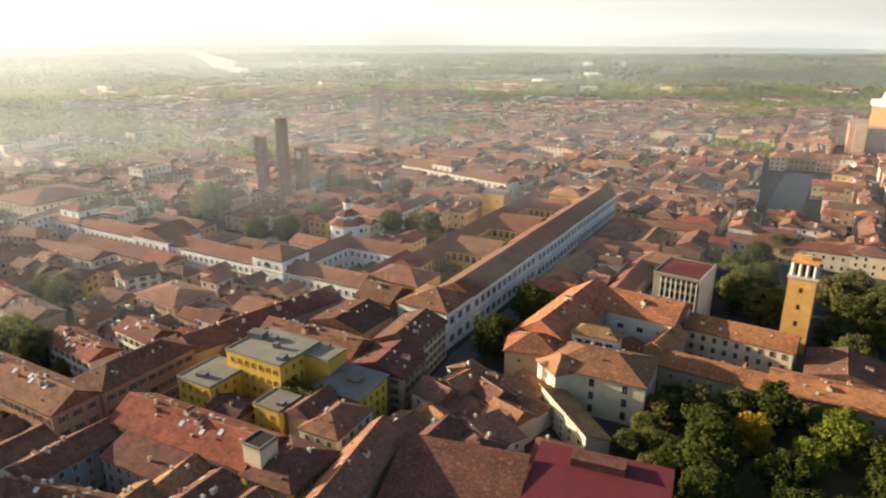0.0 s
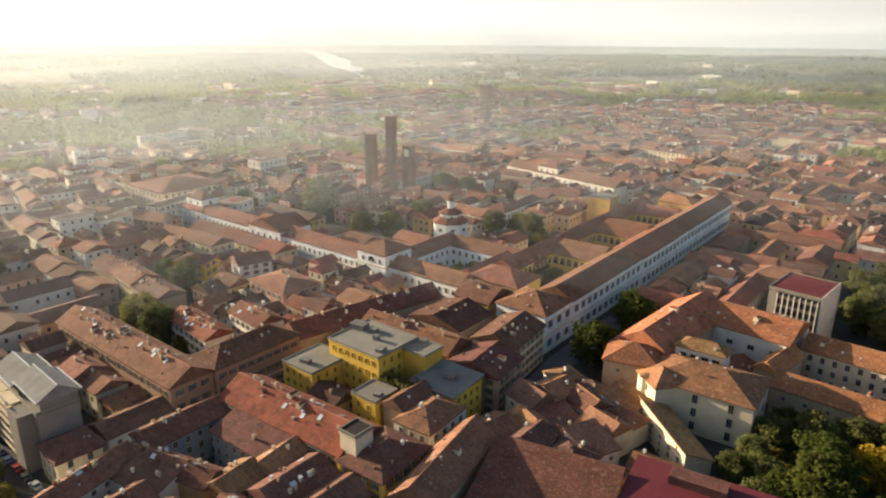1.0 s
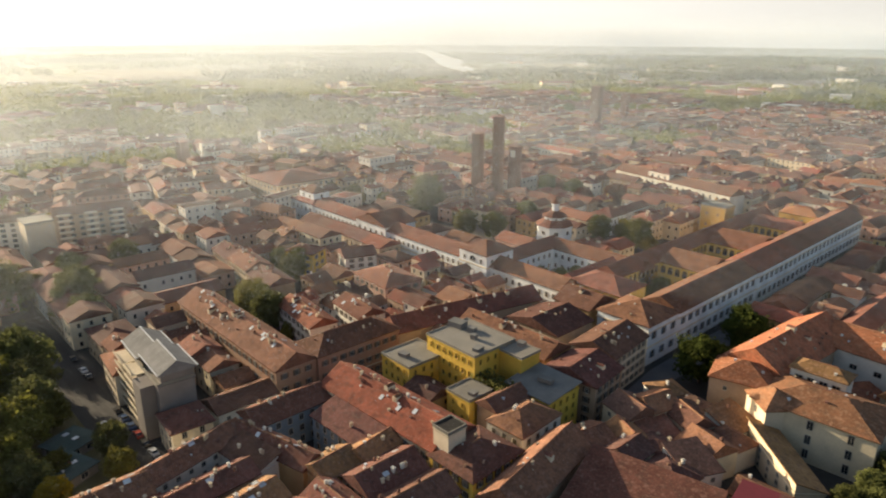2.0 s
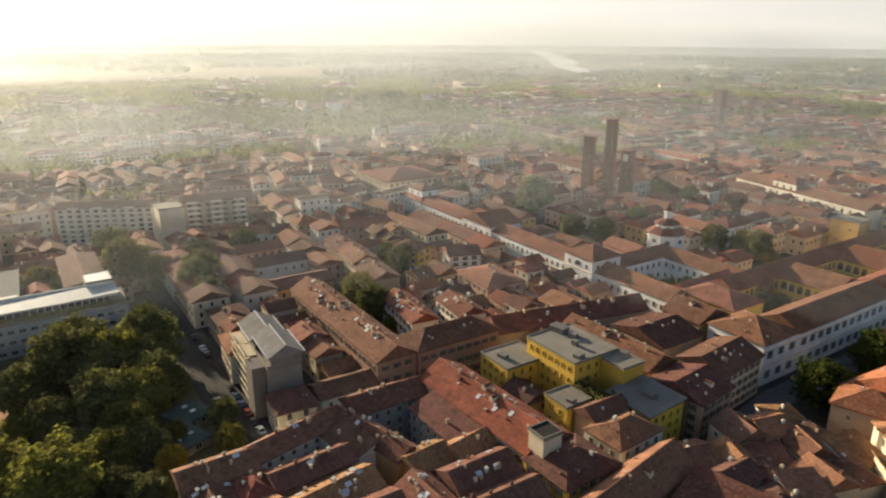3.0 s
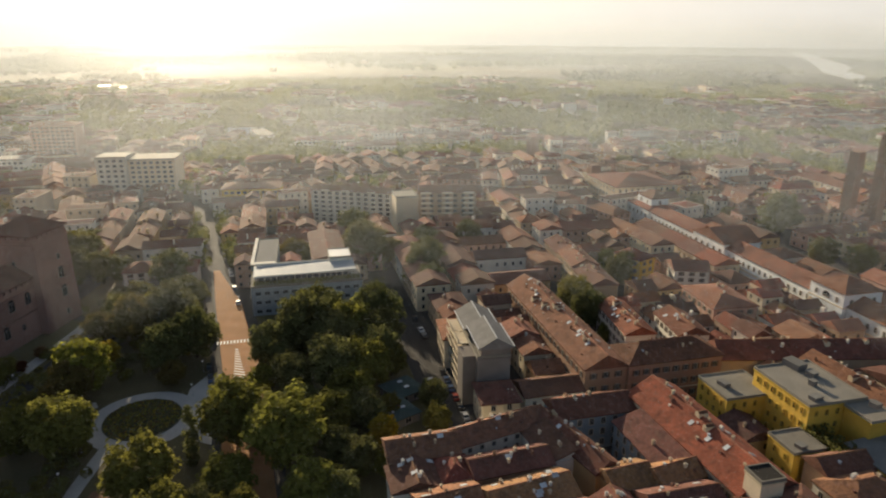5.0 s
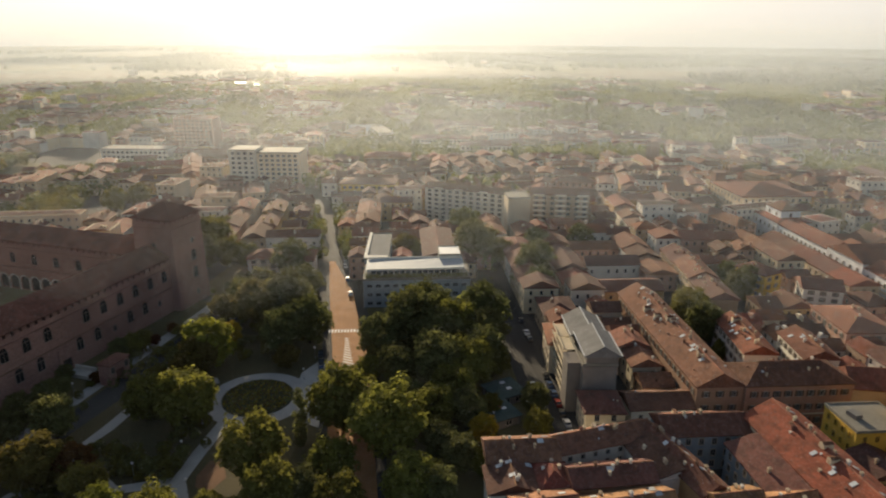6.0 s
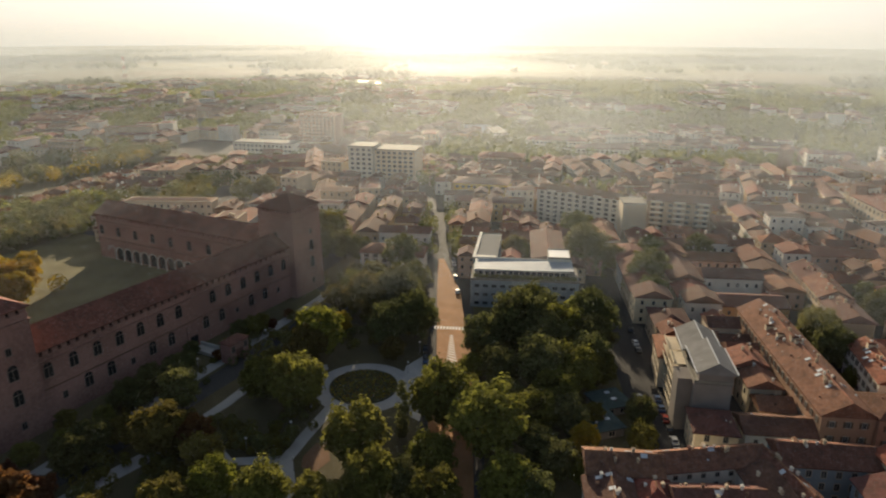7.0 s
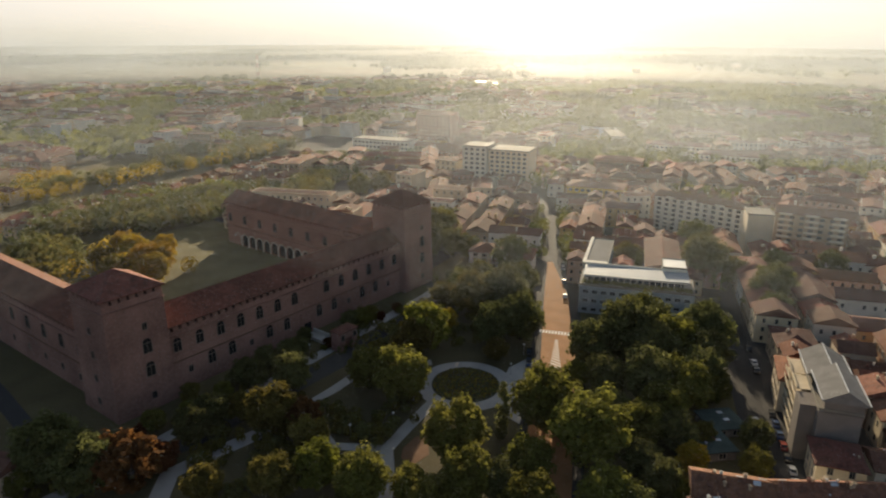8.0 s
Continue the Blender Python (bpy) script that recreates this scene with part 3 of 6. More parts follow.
# ---- university: street front, courts, long white wing ----
UNI = "long white university front"
house("white corner palace of the university with hipped tile roof", -139.5, -117, 209, 231, 16.5, "hip", UNIWHITE, ROOF[0], 4.5, sides="SE", win="palace", floors=2, step=4.6, bands=(0.5, 0.86), name="university_wing", category="university")
house(UNI + " along the main street", -134, -117, 231, 300, 16, "gable_y", UNIWHITE, ROOF[0], 4, sides="E", win="palace", floors=2, step=4.6, bands=(0.5, 0.86), name="university_wing", category="university")
house(UNI + " with a central pediment", -134, -116.3, 300, 345, 16.3, "gable_y", UNIWHITE, ROOF[2], 4.2, sides="E", win="palace", floors=2, step=4.6, bands=(0.5, 0.86), name="university_wing", category="university")
house(UNI + " at the far end of the street", -134, -117, 345, 440, 16, "gable_y", UNIWHITE, ROOF[0], 4, sides="E", win="palace", floors=2, step=4.6, bands=(0.5, 0.86), name="university_wing", category="university")
house("golden yellow university wing with tiled roof", -171, -144, 231, 251, 14.5, "hip", GOLD, ROOF[0], 3.5, sides="S", win="small", floors=2, step=4.5, name="university_wing", category="university")
for y0, y1, c in ((285, 311, ROOF[0]), (333, 366, ROOF[2]), (386, 402, ROOF[0])):
    house("yellow university cross wing between arcaded courts", -158, -134, y0, y1, 14, "gable_x", GOLD, c, 4, sides="SN", win="arch", floors=2, step=3.2, name="university_wing", category="university")
house("long yellow university court wing with tiled roof", -171, -158, 251, 415, 14, "gable_y", GOLD, ROOF[2], 4, sides="E", win="arch", floors=2, step=3.2, name="university_wing", category="university")
house("yellow university tower block", -187, -172, 380, 392, 21, "flat", GOLD, FLATROOF, 1, sides="S", win="small", floors=3, step=4, name="tower_block", category="tower")
house("yellow far university wing with low roof", -156, -134, 418, 434, 16, "hip", GOLD, ROOF_ORANGE, 3, sides="SE", win="small", floors=3, step=4, name="university_wing", category="university")
take(-190, -115, 205, 440)
for x0, x1, y0 in ((-208.3, -167, 219.7), (-287.8, -227.2, 219.7), (-364, -316.2, 219.7)):
    house("long white university wing with a row of arched windows", x0, x1, y0, y0 + 14, 13.5, "gable_x", UNIWHITE, ROOF[0], 3.6, sides="SN", win="plain", floors=2, step=3.4, bands=(0.52,), name="university_wing", category="university")
pav = house("white pavilion with a pyramid tile roof and half-round window", -227, -208.5, 217.5, 236, 19, "hip", UNIWHITE, ROOF[0], 4, sides="SE", win="plain", floors=3, step=4, bands=(0.38, 0.7), name="university_pavilion", category="pavilion")
for s, lx, ly in (("S", 18.5 * K, 18.5 * K), ("E", 18.5 * K, 18.5 * K)):
    piece("thermal_window", WIN["thermal"], pav, side_matrix(s, lx, ly, 0, 14.2 * K) @ pose(0, -0.14, 0))
house("white pavilion with a pediment on the long wing", -316, -288, 218.6, 240, 15.5, "gable_y", UNIWHITE, ROOF[0], 5, sides="S", win="plain", floors=2, step=4, name="university_pavilion", category="pavilion")
house("white end pavilion with a raised lantern storey", -391, -364.2, 219, 239, 14, "hip", UNIWHITE, ROOF[0], 3, sides="SE", win="plain", floors=2, step=4, name="university_pavilion", category="pavilion")
house("white raised storey of the end pavilion", -386, -369, 223, 235, 20, "hip", UNIWHITE, ROOF[0], 2.5, sides="SE", win="plain", floors=4, step=5, name="university_pavilion", category="pavilion")
house("white university court wing with low tile roof", -214, -158, 268, 282, 12, "gable_x", UNIWHITE, ROOF[0], 3.5, sides="S", win="plain", floors=2, step=3.6, name="university_wing", category="university")
house("white university side wing with low tile roof", -221, -208.7, 236.3, 276, 12.5, "gable_y", UNIWHITE, ROOF[0], 3.5, sides="E", win="plain", floors=2, step=3.6, name="university_wing", category="university")
house("pale university wing beside the garden court", -179, -167.3, 234, 268, 12.5, "gable_y", UNIWHITE, ROOF[2], 3.5, sides="W", win="plain", floors=2, step=3.6, name="university_wing", category="university")
take(-219, -158, 229, 282)
house("small white pavilion with half-round windows and pyramid roof", -239, -224, 342, 358, 12, "hip", UNIWHITE, ROOF[0], 4, sides="SE", win="plain", floors=2, step=4.5, name="pavilion", category="pavilion")
house("long pale palace with hipped tile roof", -470, -423, 227, 275, 15, "hip", CREAM, ROOF[3], 5, sides="SE", win="plain", floors=3, step=4, name="palace", category="palace")
house("long white hospital front with raised middle", -302, -195, 452, 468, 14, "gable_x", PALE, ROOF[0], 4, rot=-12, sides="S", win="tall", floors=2, step=5, name="palace", category="palace")
house("white raised middle of the long front", -268, -248, 455, 474, 19, "hip", PALE, ROOF[0], 3, rot=-12, sides="S", win="tall", floors=3, step=5, name="palace", category="palace", keep=False)

# domed lantern pavilion


def lantern_tower():
    root = new("lantern_tower")
    root.matrix_basis = pose(-231 * K, 296 * K, 0)
    tagged(root, "white octagonal tower with stepped tile roofs and lantern", "tower")
    r0 = math.pi / 8
    for nm, r, z0, z1 in (("base", 10.2, -0.5, 15), ("drum", 6.2, 15, 20), ("lantern", 1.9, 22.5, 27)):
        bm = bmesh.new()
        prism(bm, ring(8, r * K, 0, 0, r0), z0 * K, z1 * K)
        prism(bm, ring(8, (r + 0.5) * K, 0, 0, r0), (z1 - 0.9) * K, (z1 - 0.3) * K)
        part(nm, bm, UNIWHITE, root)
    for nm, r, z0, r1, z1 in (("roof", 11.0, 15, 6.1, 18.2), ("upper_roof", 7.4, 20, 1.9, 22.8), ("lantern_roof", 2.4, 27, 0.15, 30)):
        bm = bmesh.new()
        lo, hi = ring(8, r * K, 0, 0, r0), ring(8, r1 * K, 0, 0, r0)
        for i in range(8):
            j = (i + 1) % 8
            poly(bm, [(*lo[i], z0 * K), (*lo[j], z0 * K), (*hi[j], z1 * K), (*hi[i], z1 * K)])
        part(nm, bm, ROOF[0], root)
    for i in range(8):
        a = 45.0 * i
        piece("window", WIN["wide"], root, pose(0, 0, 0, 0, 0, a) @ pose(0, -10.2 * K * math.cos(r0), 10.5 * K))
        piece("window", WIN["small"], root, pose(0, 0, 0, 0, 0, a) @ pose(0, -6.2 * K * math.cos(r0), 18 * K))


lantern_tower()
take(-243, -219, 284, 308)

# ---- medieval brick towers ----


def brick_tower(x, y, s, h, rot, label, mat=TOWERBRICK):
    root = new("brick_tower")
    root.matrix_basis = pose(x * K, y * K, 0, 0, 0, rot)
    tagged(root, label, "tower", "medieval towers")
    a, z = s * K / 2, h * K
    bm = bmesh.new()
    lo = box(bm, -a, a, -a, a, -0.5, z)
    for v in lo[4:]:
        v.co.x *= 0.95
        v.co.y *= 0.95
    part("shaft", bm, mat, root)
    bm = bmesh.new()
    box(bm, -a * 0.97, a * 0.97, -a * 0.97, a * 0.97, z, z + 0.5)
    part("cap", bm, mat, root)
    for f in range(3, int(z / 6)):
        for sd in "SEW":
            bm = bmesh.new()
            box(bm, -0.3, 0.3, -0.03, 0.3, 0, 1.4)
            ob = part("slit", bm, DARK, root)
            ob.matrix_local = side_matrix(sd, 2 * a, 2 * a, 0, f * 6 - 1)
    take(x - s, x + s, y - s, y + s)
    return root


brick_tower(-337, 361, 6.6, 60, 12, "tall slender medieval brick tower")
brick_tower(-351, 354, 6.8, 47, 12, "medieval brick tower of middle height")
tc = brick_tower(-326.5, 368, 7.4, 39, 12, "lower medieval brick tower with a pale clock panel")
bm = bmesh.new()
box(bm, -1.7, 1.7, -0.12, 0.1, 0, 4.5)
ob = part("clock_panel", bm, WHITE, tc, "pale plastered panel")
ob.matrix_local = side_matrix("S", 7.1 * K, 7.1 * K, 0, 28)
brick_tower(-529, 752, 12, 50, 5, "tall lone medieval brick tower among roofs")
brick_tower(-519, 802, 9, 38, 5, "slender distant medieval brick tower")
brick_tower(-612, 236, 9, 22, 10, "short stout brick tower above low roofs")
brick_tower(-478, 236, 8, 20, 0, "squat brick bell tower beside the palace")

# ---- convent and church by the main street ----
house("white convent block with hipped tile roof and tall windows", -71, -37.5, 191.5, 214, 15, "hip", CREAM, ROOF_OCHRE, 4, rot=3, sides="SE", win="tall", floors=3, step=7, name="convent_block", category="convent")
house("narrow sunlit convent wing with a single-pitch tile roof", -69.5, -39.5, 173.5, 181.5, 8.0, "shed", CREAM, ROOF_OCHRE, 3.0, rot=136, sides="N", win="small", floors=3, step=4.2, name="convent_wing", category="convent")
house("cream sunlit corner bay of the convent", -71.3, -59.7, 189.3, 199.6, 14.6, "hip", CREAM, ROOF_OCHRE, 3.5, rot=-40, sides="S", win="plain", floors=3, step=5, name="convent_block", category="convent", keep=False)
house("tan church front block with hipped roof", -88, -70, 196, 212, 15, "hip", TAN, ROOF_ORANGE, 4, rot=16, sides="S", win="small", floors=3, step=5, name="church", category="church")
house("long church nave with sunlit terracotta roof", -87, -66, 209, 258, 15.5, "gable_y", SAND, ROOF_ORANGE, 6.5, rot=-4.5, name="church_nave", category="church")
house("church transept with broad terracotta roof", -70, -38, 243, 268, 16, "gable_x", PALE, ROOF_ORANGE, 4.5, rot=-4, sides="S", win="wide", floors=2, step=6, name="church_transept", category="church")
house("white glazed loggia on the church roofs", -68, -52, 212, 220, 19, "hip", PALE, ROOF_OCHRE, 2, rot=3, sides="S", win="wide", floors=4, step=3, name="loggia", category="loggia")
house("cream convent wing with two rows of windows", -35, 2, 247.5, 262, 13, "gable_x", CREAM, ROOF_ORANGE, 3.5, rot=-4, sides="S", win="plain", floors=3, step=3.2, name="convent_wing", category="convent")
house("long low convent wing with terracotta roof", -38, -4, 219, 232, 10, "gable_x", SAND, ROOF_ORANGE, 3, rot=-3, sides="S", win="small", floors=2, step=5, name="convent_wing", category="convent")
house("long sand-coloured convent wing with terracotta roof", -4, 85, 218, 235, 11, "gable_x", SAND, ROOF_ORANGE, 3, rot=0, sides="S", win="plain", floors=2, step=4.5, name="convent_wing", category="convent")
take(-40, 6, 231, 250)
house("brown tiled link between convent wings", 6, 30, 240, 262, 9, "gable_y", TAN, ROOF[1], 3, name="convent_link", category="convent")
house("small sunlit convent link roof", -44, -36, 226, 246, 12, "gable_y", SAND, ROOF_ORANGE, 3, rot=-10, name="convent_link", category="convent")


def campanile():
    root = new("bell_tower")
    root.matrix_basis = pose(0.5 * K, 280 * K, 0, 0, 0, -4)
    tagged(root, "golden brick bell tower with white open belfry", "bell tower")
    a = 4.8 * K
    bm = bmesh.new()
    box(bm, -a, a, -a, a, -0.5, 30.5 * K)
    part("shaft", bm, GOLDBRICK, root)
    bm = bmesh.new()
    box(bm, -a - 0.4, a + 0.4, -a - 0.4, a + 0.4, 30.5 * K, 30.5 * K + 0.8)
    part("cornice", bm, STONE, root)
    b = a * 0.8
    for x in (-b, -b / 3, b / 3, b):
        for y in (-b, -b / 3, b / 3, b):
            if max(abs(x), abs(y)) == b:
                bm = bmesh.new()
                prism(bm, ring(8, 0.62, x, y), 30.5 * K + 0.8, 36.5 * K)
                part("pillar", bm, STONE, root)
    # dark block paints the shade inside the open belfry
    bm = bmesh.new()
    box(bm, -b * 0.75, b * 0.75, -b * 0.75, b * 0.75, 30.5 * K + 0.8, 36.5 * K)
    part("bell_chamber", bm, DARK, root)
    bm = bmesh.new()
    box(bm, -b - 0.8, b + 0.8, -b - 0.8, b + 0.8, 36.5 * K, 36.5 * K + 0.9)
    box(bm, -b * 0.5, b * 0.5, -b * 0.5, b * 0.5, 36.5 * K + 0.9, 38.5 * K)
    part("belfry_roof", bm, GOLDBRICK, root)
    for f in range(3):
        bm = bmesh.new()
        box(bm, -0.5, 0.5, -0.05, 0.3, 0, 1.8)
        ob = part("opening", bm, DARK, root)
        ob.matrix_local = side_matrix("S", 2 * a, 2 * a, 0, 10 + f * 6)


campanile()


def office():
    root = house("grey modern office block with white vertical fins", -53.5, -34.5, 275, 298, 23.5, "flat", GREYWALL, MAROON, 1, rot=-6, name="office_block", category="office block")
    lx, ly = 19 * K, 23 * K
    for i in range(8):
        bm = bmesh.new()
        box(bm, -0.13, 0.13, -0.5, 0, 2, 22 * K)
        ob = part("fin", bm, WHITE, root)
        ob.matrix_local = side_matrix("S", lx, ly, (i - 3.5) * 1.85 + 1, 0)
    for f in range(6):
        bm = bmesh.new()
        box(bm, -7.0, 7.0, -0.08, 0.1, 0, 2.0)
        ob = part("window_band", bm, GLASS, root)
        ob.matrix_local = side_matrix("S", lx, ly, 1, 2.6 + f * 3.2)
    bm = bmesh.new()
    box(bm, lx / 2, lx / 2 + 0.25, -ly / 2, ly / 2, 0, 23.5 * K + 0.6)
    part("end_wall", bm, WHITE, root)


office()

# ---- foreground right: maroon and brown roofs ----
mar = house("low hall with a maroon sheet-metal roof and roof box", -52, -19, 126, 152, 11.5, "shed", TAN, MAROON, 3, rot=8, name="hall", category="hall")
bm = bmesh.new()
box(bm, -6, 6, -2.2, 2.2, -1.5, 1.6)
ob = part("roof_box", bm, ROOF[1], mar)
ob.matrix_local = pose(-1, 8, 13.4 * K + 0.6)
house("long house with a plain brown tile roof", -84, -51, 108, 138, 8.5, "shed", TAN, ROOF[0], 6.5, rot=13, name="house")
house("house with a sunlit gable roof beside the street", -99, -86.5, 100, 135, 12.5, "gable_y", SAND, ROOF[3], 5, rot=10, sides="S", win="plain", floors=3, chim=1)
QR = random.Random(61)
for i in range(4):
    for j in range(5):
        x, y = -95 + i * 11.4 + (j % 2) * 4 + QR.uniform(-1.5, 1.5), 143 + j * 10.2 + i * 0.9 + QR.uniform(-1.5, 1.5)
        if x > -57 - (y - 140) * 0.28:
            continue
        w, d, hh = QR.uniform(9, 12.5), QR.uniform(9, 12.5), QR.uniform(7.5, 11.5) + (1.5 if x < -88 else -1.0)
        kind = QR.choice(("gable_y", "gable_x", "gable_x", "hip", "shed"))
        house(QR.choice(("small crowded-block house with worn brown tiles", "small crowded-block house with patched old tiles")), x - w / 2, x + w / 2, y - d / 2, y + d / 2, hh, kind, QR.choice((SAND, CREAM, WHITE, PALE)), QR.choice((ROOF[0], ROOF[0], ROOF[3], ROOF_OCHRE, ROOF[1], ROOF[4])), QR.uniform(2.2, 3.4),
              rot=-14 + QR.uniform(-16, 16) + (90 if kind == "shed" else 0), sides="SW", win="small", floors=3, chim=1, over=0.4)
take(-102, -60, 137, 192)

# ---- yellow palace block ----
house("bright yellow four-storey palace with grey flat roof", -158.5, -135.5, 137, 156, 21.5, "flat", YELLOW, FLATROOF, 1, sides="SEW", win="yellow", floors=5, step=2.6, name="yellow_palace", category="palace")
house("yellow lower palace wing with grey flat roof", -167, -152.5, 124, 140, 15.5, "flat", YELLOW, FLATROOF, 1, sides="SEW", win="yellow", floors=4, step=2.8, name="yellow_palace", category="palace")
house("yellow palace stair bay with flat roof", -135.3, -126, 148.5, 157.5, 20.5, "flat", YELLOW, FLATROOF, 1, rot=0, sides="", name="yellow_palace", category="palace")
house("yellow house with blue-grey metal roof", -126.5, -109.5, 142.5, 157, 14.5, "shed", YELLOW, SLATE, 1.6, sides="SE", win="yellow", floors=4, step=2.8)
house("small yellow house with grey flat roof", -137, -127, 126.5, 136.3, 13.5, "flat", YELLOW, FLATROOF, 1, sides="S", win="yellow", floors=3, step=2.8)
house("white house with hipped brown tile roof", -117.3, -104.3, 124, 142, 13.2, "hip", WHITE, ROOF[0], 3.4, rot=3, sides="SE", win="plain", floors=3, step=3.0, chim=2, over=0.4)
house("small dark-roofed house behind the yellow court", -125, -117, 128, 142, 14, "gable_y", TAN, ROOF[1], 2.5)
house("long house with a fresh red tile roof and skylights", -165, -115.5, 99.5, 116, 14.5, "gable_x", CREAM, ROOF_RED, 4.5, rot=3, sides="S", win="shut", floors=3, chim=5, skylights=6)
house("yellow house with brown hipped roof at the street", -115, -99.3, 100, 119, 14, "hip", YELLOW, ROOF[1], 3.5, rot=2, sides="SE", win="shut", floors=4, step=2.6, chim=3)
# near-black flat roof stands in for the shaded open top
house("cream stair turret, its open top painted as a dark roof", -116, -110.2, 102.3, 108.6, 21, "flat", CREAM, DARK, 1, name="stair_turret", category="turret", keep=False)
house("long brown-roofed house behind the yellow palace", -170, -129, 162.5, 177, 14.5, "gable_x", OCHRE, ROOF[0], 3.8, rot=2, chim=5)
house("dark-roofed house in the block behind the palace", -161, -137, 181, 202, 14.5, "gable_y", SAND, ROOF[1], 3.4, chim=2)
house("ochre church-like hall with low gable", -160, -143, 208, 226, 15, "gable_x", OCHRE, ROOF[1], 4, sides="S", win="small", floors=2, step=6)
house("long dark-roofed row along the lane", -185.5, -172.5, 142, 208, 13.5, "gable_y", SAND, ROOF[0], 4, rot=-12, chim=6)
# quarter between the lane and the long white wing
house("pink and white block with a low hipped roof and dormers", -246, -220, 167.5, 187, 12.5, "hip", PINK, ROOF[3], 2.6, rot=-4, sides="SE", win="shut", floors=3, step=3.4, chim=3)
house("low white house with tiled roof in a green court", -226, -204, 172, 182, 8.5, "gable_x", WHITE, ROOF[0], 2.6, rot=8, sides="S", win="small", floors=2, step=3.6, keep=True)
house("white-walled row with reddish tiles beside the garden", -236, -206, 121.5, 133, 12.5, "gable_x", WHITE, ROOF[2], 2.8, rot=-6, sides="S", win="shut", floors=3, step=3.2, chim=5, skylights=5)
house("white house row with a brown tile roof in the block", -222, -201, 140, 152, 12.5, "gable_x", WHITE, ROOF[0], 2.8, rot=-6, sides="S", win="shut", floors=3, step=3.2, chim=3, skylights=2)
for x0, x1, hh, wl_, rf in ((-325, -303, 12.2, TAN, ROOF[1]), (-302.6, -280, 13.2, SAND, ROOF[0]), (-279.6, -256, 12.4, TAN, ROOF[4])):
    house("tan house in a row facing the gardens", x0, x1, 131 - (x0 + 290) * 0.087, 144 - (x0 + 290) * 0.087, hh, "gable_x", wl_, rf, 3, rot=-5, sides="S", win="shut", floors=3, step=3.4, chim=4)
house("yellow garden house with brown tiles", -300, -284, 164, 176, 12.5, "hip", YELLOW, ROOF[1], 2.6, rot=25, sides="SE", win="shut", floors=3, step=3.4, chim=1)
house("pale town house with a broad end wall", -276, -262, 178, 194, 13, "gable_y", PALE, ROOF[1], 2.8, rot=-20, sides="SE", win="shut", floors=4, step=3.4, chim=2)
house("brown-roofed house at the palace corner", -126, -106.5, 159.5, 177, 14.5, "gable_y", TAN, ROOF[1], 3.4, rot=6, sides="SE", win="shut", floors=4, chim=2)
house("dark-roofed street house by the corner palace", -131, -113.5, 180, 204, 15, "gable_y", CREAM, ROOF[1], 3.5, rot=6, sides="E", win="shut", floors=4, chim=3)

for x, y, z, w, d, hh in ((-156, 149, 21.5, 5, 3.5, 1.6), (-150, 150, 21.5, 2.5, 2, 1.1), (-138, 141, 21.5, 2, 3, 0.9), (-145, 146, 21.5, 1.6, 1.6, 1.3), (-160, 128, 15.5, 3, 2, 1.0), (-130, 153, 22, 2, 2, 1.2), (-117, 150, 15.5, 4, 2, 1.0), (-129, 130, 13.5, 2, 2, 0.8)):
    unit = new("roof_unit")
    unit.matrix_basis = pose(x * K, y * K, z * K + 0.1, 0, 0, 10)
    tagged(unit, "small grey service unit on a flat roof", "roof unit", "roof units")
    bm = bmesh.new()
    box(bm, -w / 2, w / 2, -d / 2, d / 2, 0, hh)
    part("casing", bm, GREYWALL, unit)
    bm = bmesh.new()
    box(bm, -w / 2 - 0.1, w / 2 + 0.1, -d / 2 - 0.1, d / 2 + 0.1, hh, hh + 0.12)
    part("lid", bm, SLATE, unit, "grey metal lid")


def creeper(x0, x1, y0, y1, z0, z1, n, seed, label):
    g = random.Random(seed)
    verts, faces = [], []
    for i in range(n):
        c = Vector((g.uniform(x0, x1) * K, g.uniform(y0, y1) * K, g.uniform(z0, z1) * K))
        d = Vector((g.uniform(-1, 1), g.uniform(-1, 1), g.uniform(0, 1))).normalized()
        t = d.orthogonal().normalized() * g.uniform(0.15, 0.4)
        e = d.cross(t)
        q = len(verts)
        verts += [c - t, c + e, c + t, c - e]
        faces.append((q, q + 1, q + 2, q + 3))
    me = bpy.data.meshes.new("creeper")
    me.from_pydata(verts, [], faces)
    me.materials.append(LEAF[1])
    tagged(new("creeper", me), label, "plants", kind="stuff")


creeper(-137, -122, 136.3, 143.5, 11, 15.5, 1500, 3, "green potted plants and creeper on the court terrace")
creeper(-151, -136, 116.5, 122, 0, 7, 1500, 4, "green shrubs in the yellow palace court")

# ---- orange palace, grey flats, foreground courts ----
house("long orange palace wing with many chimneys", -258, -180, 91, 106, 15.5, "gable_x", ORANGE, ROOF[0], 4.2, rot=0, sides="SEN", win="shut", floors=3, step=3.2, chim=12, skylights=12, bands=(0.36,), name="orange_palace", category="palace")
house("orange palace wing along the lane with shuttered windows", -194, -179, 106.3, 141, 15.5, "hip", ORANGE, ROOF[0], 4.2, rot=0, sides="EW", win="shut", floors=3, step=3.2, chim=5, bands=(0.36,), name="orange_palace", category="palace")
gf = house("grey block of flats with balconies and folded metal roofs", -222, -188.5, 58, 69, 19, "flat", GREYWALL, FLATROOF, 1, rot=-3, sides="W", win="plain", floors=6, step=3.2, name="apartment_block", category="apartment block")
FOLD = material("pale_grey_metal_roof", (0.22, 0.215, 0.205), 0.95, 0.25, 0.3, 2.0, 0.05, spec=0.05)
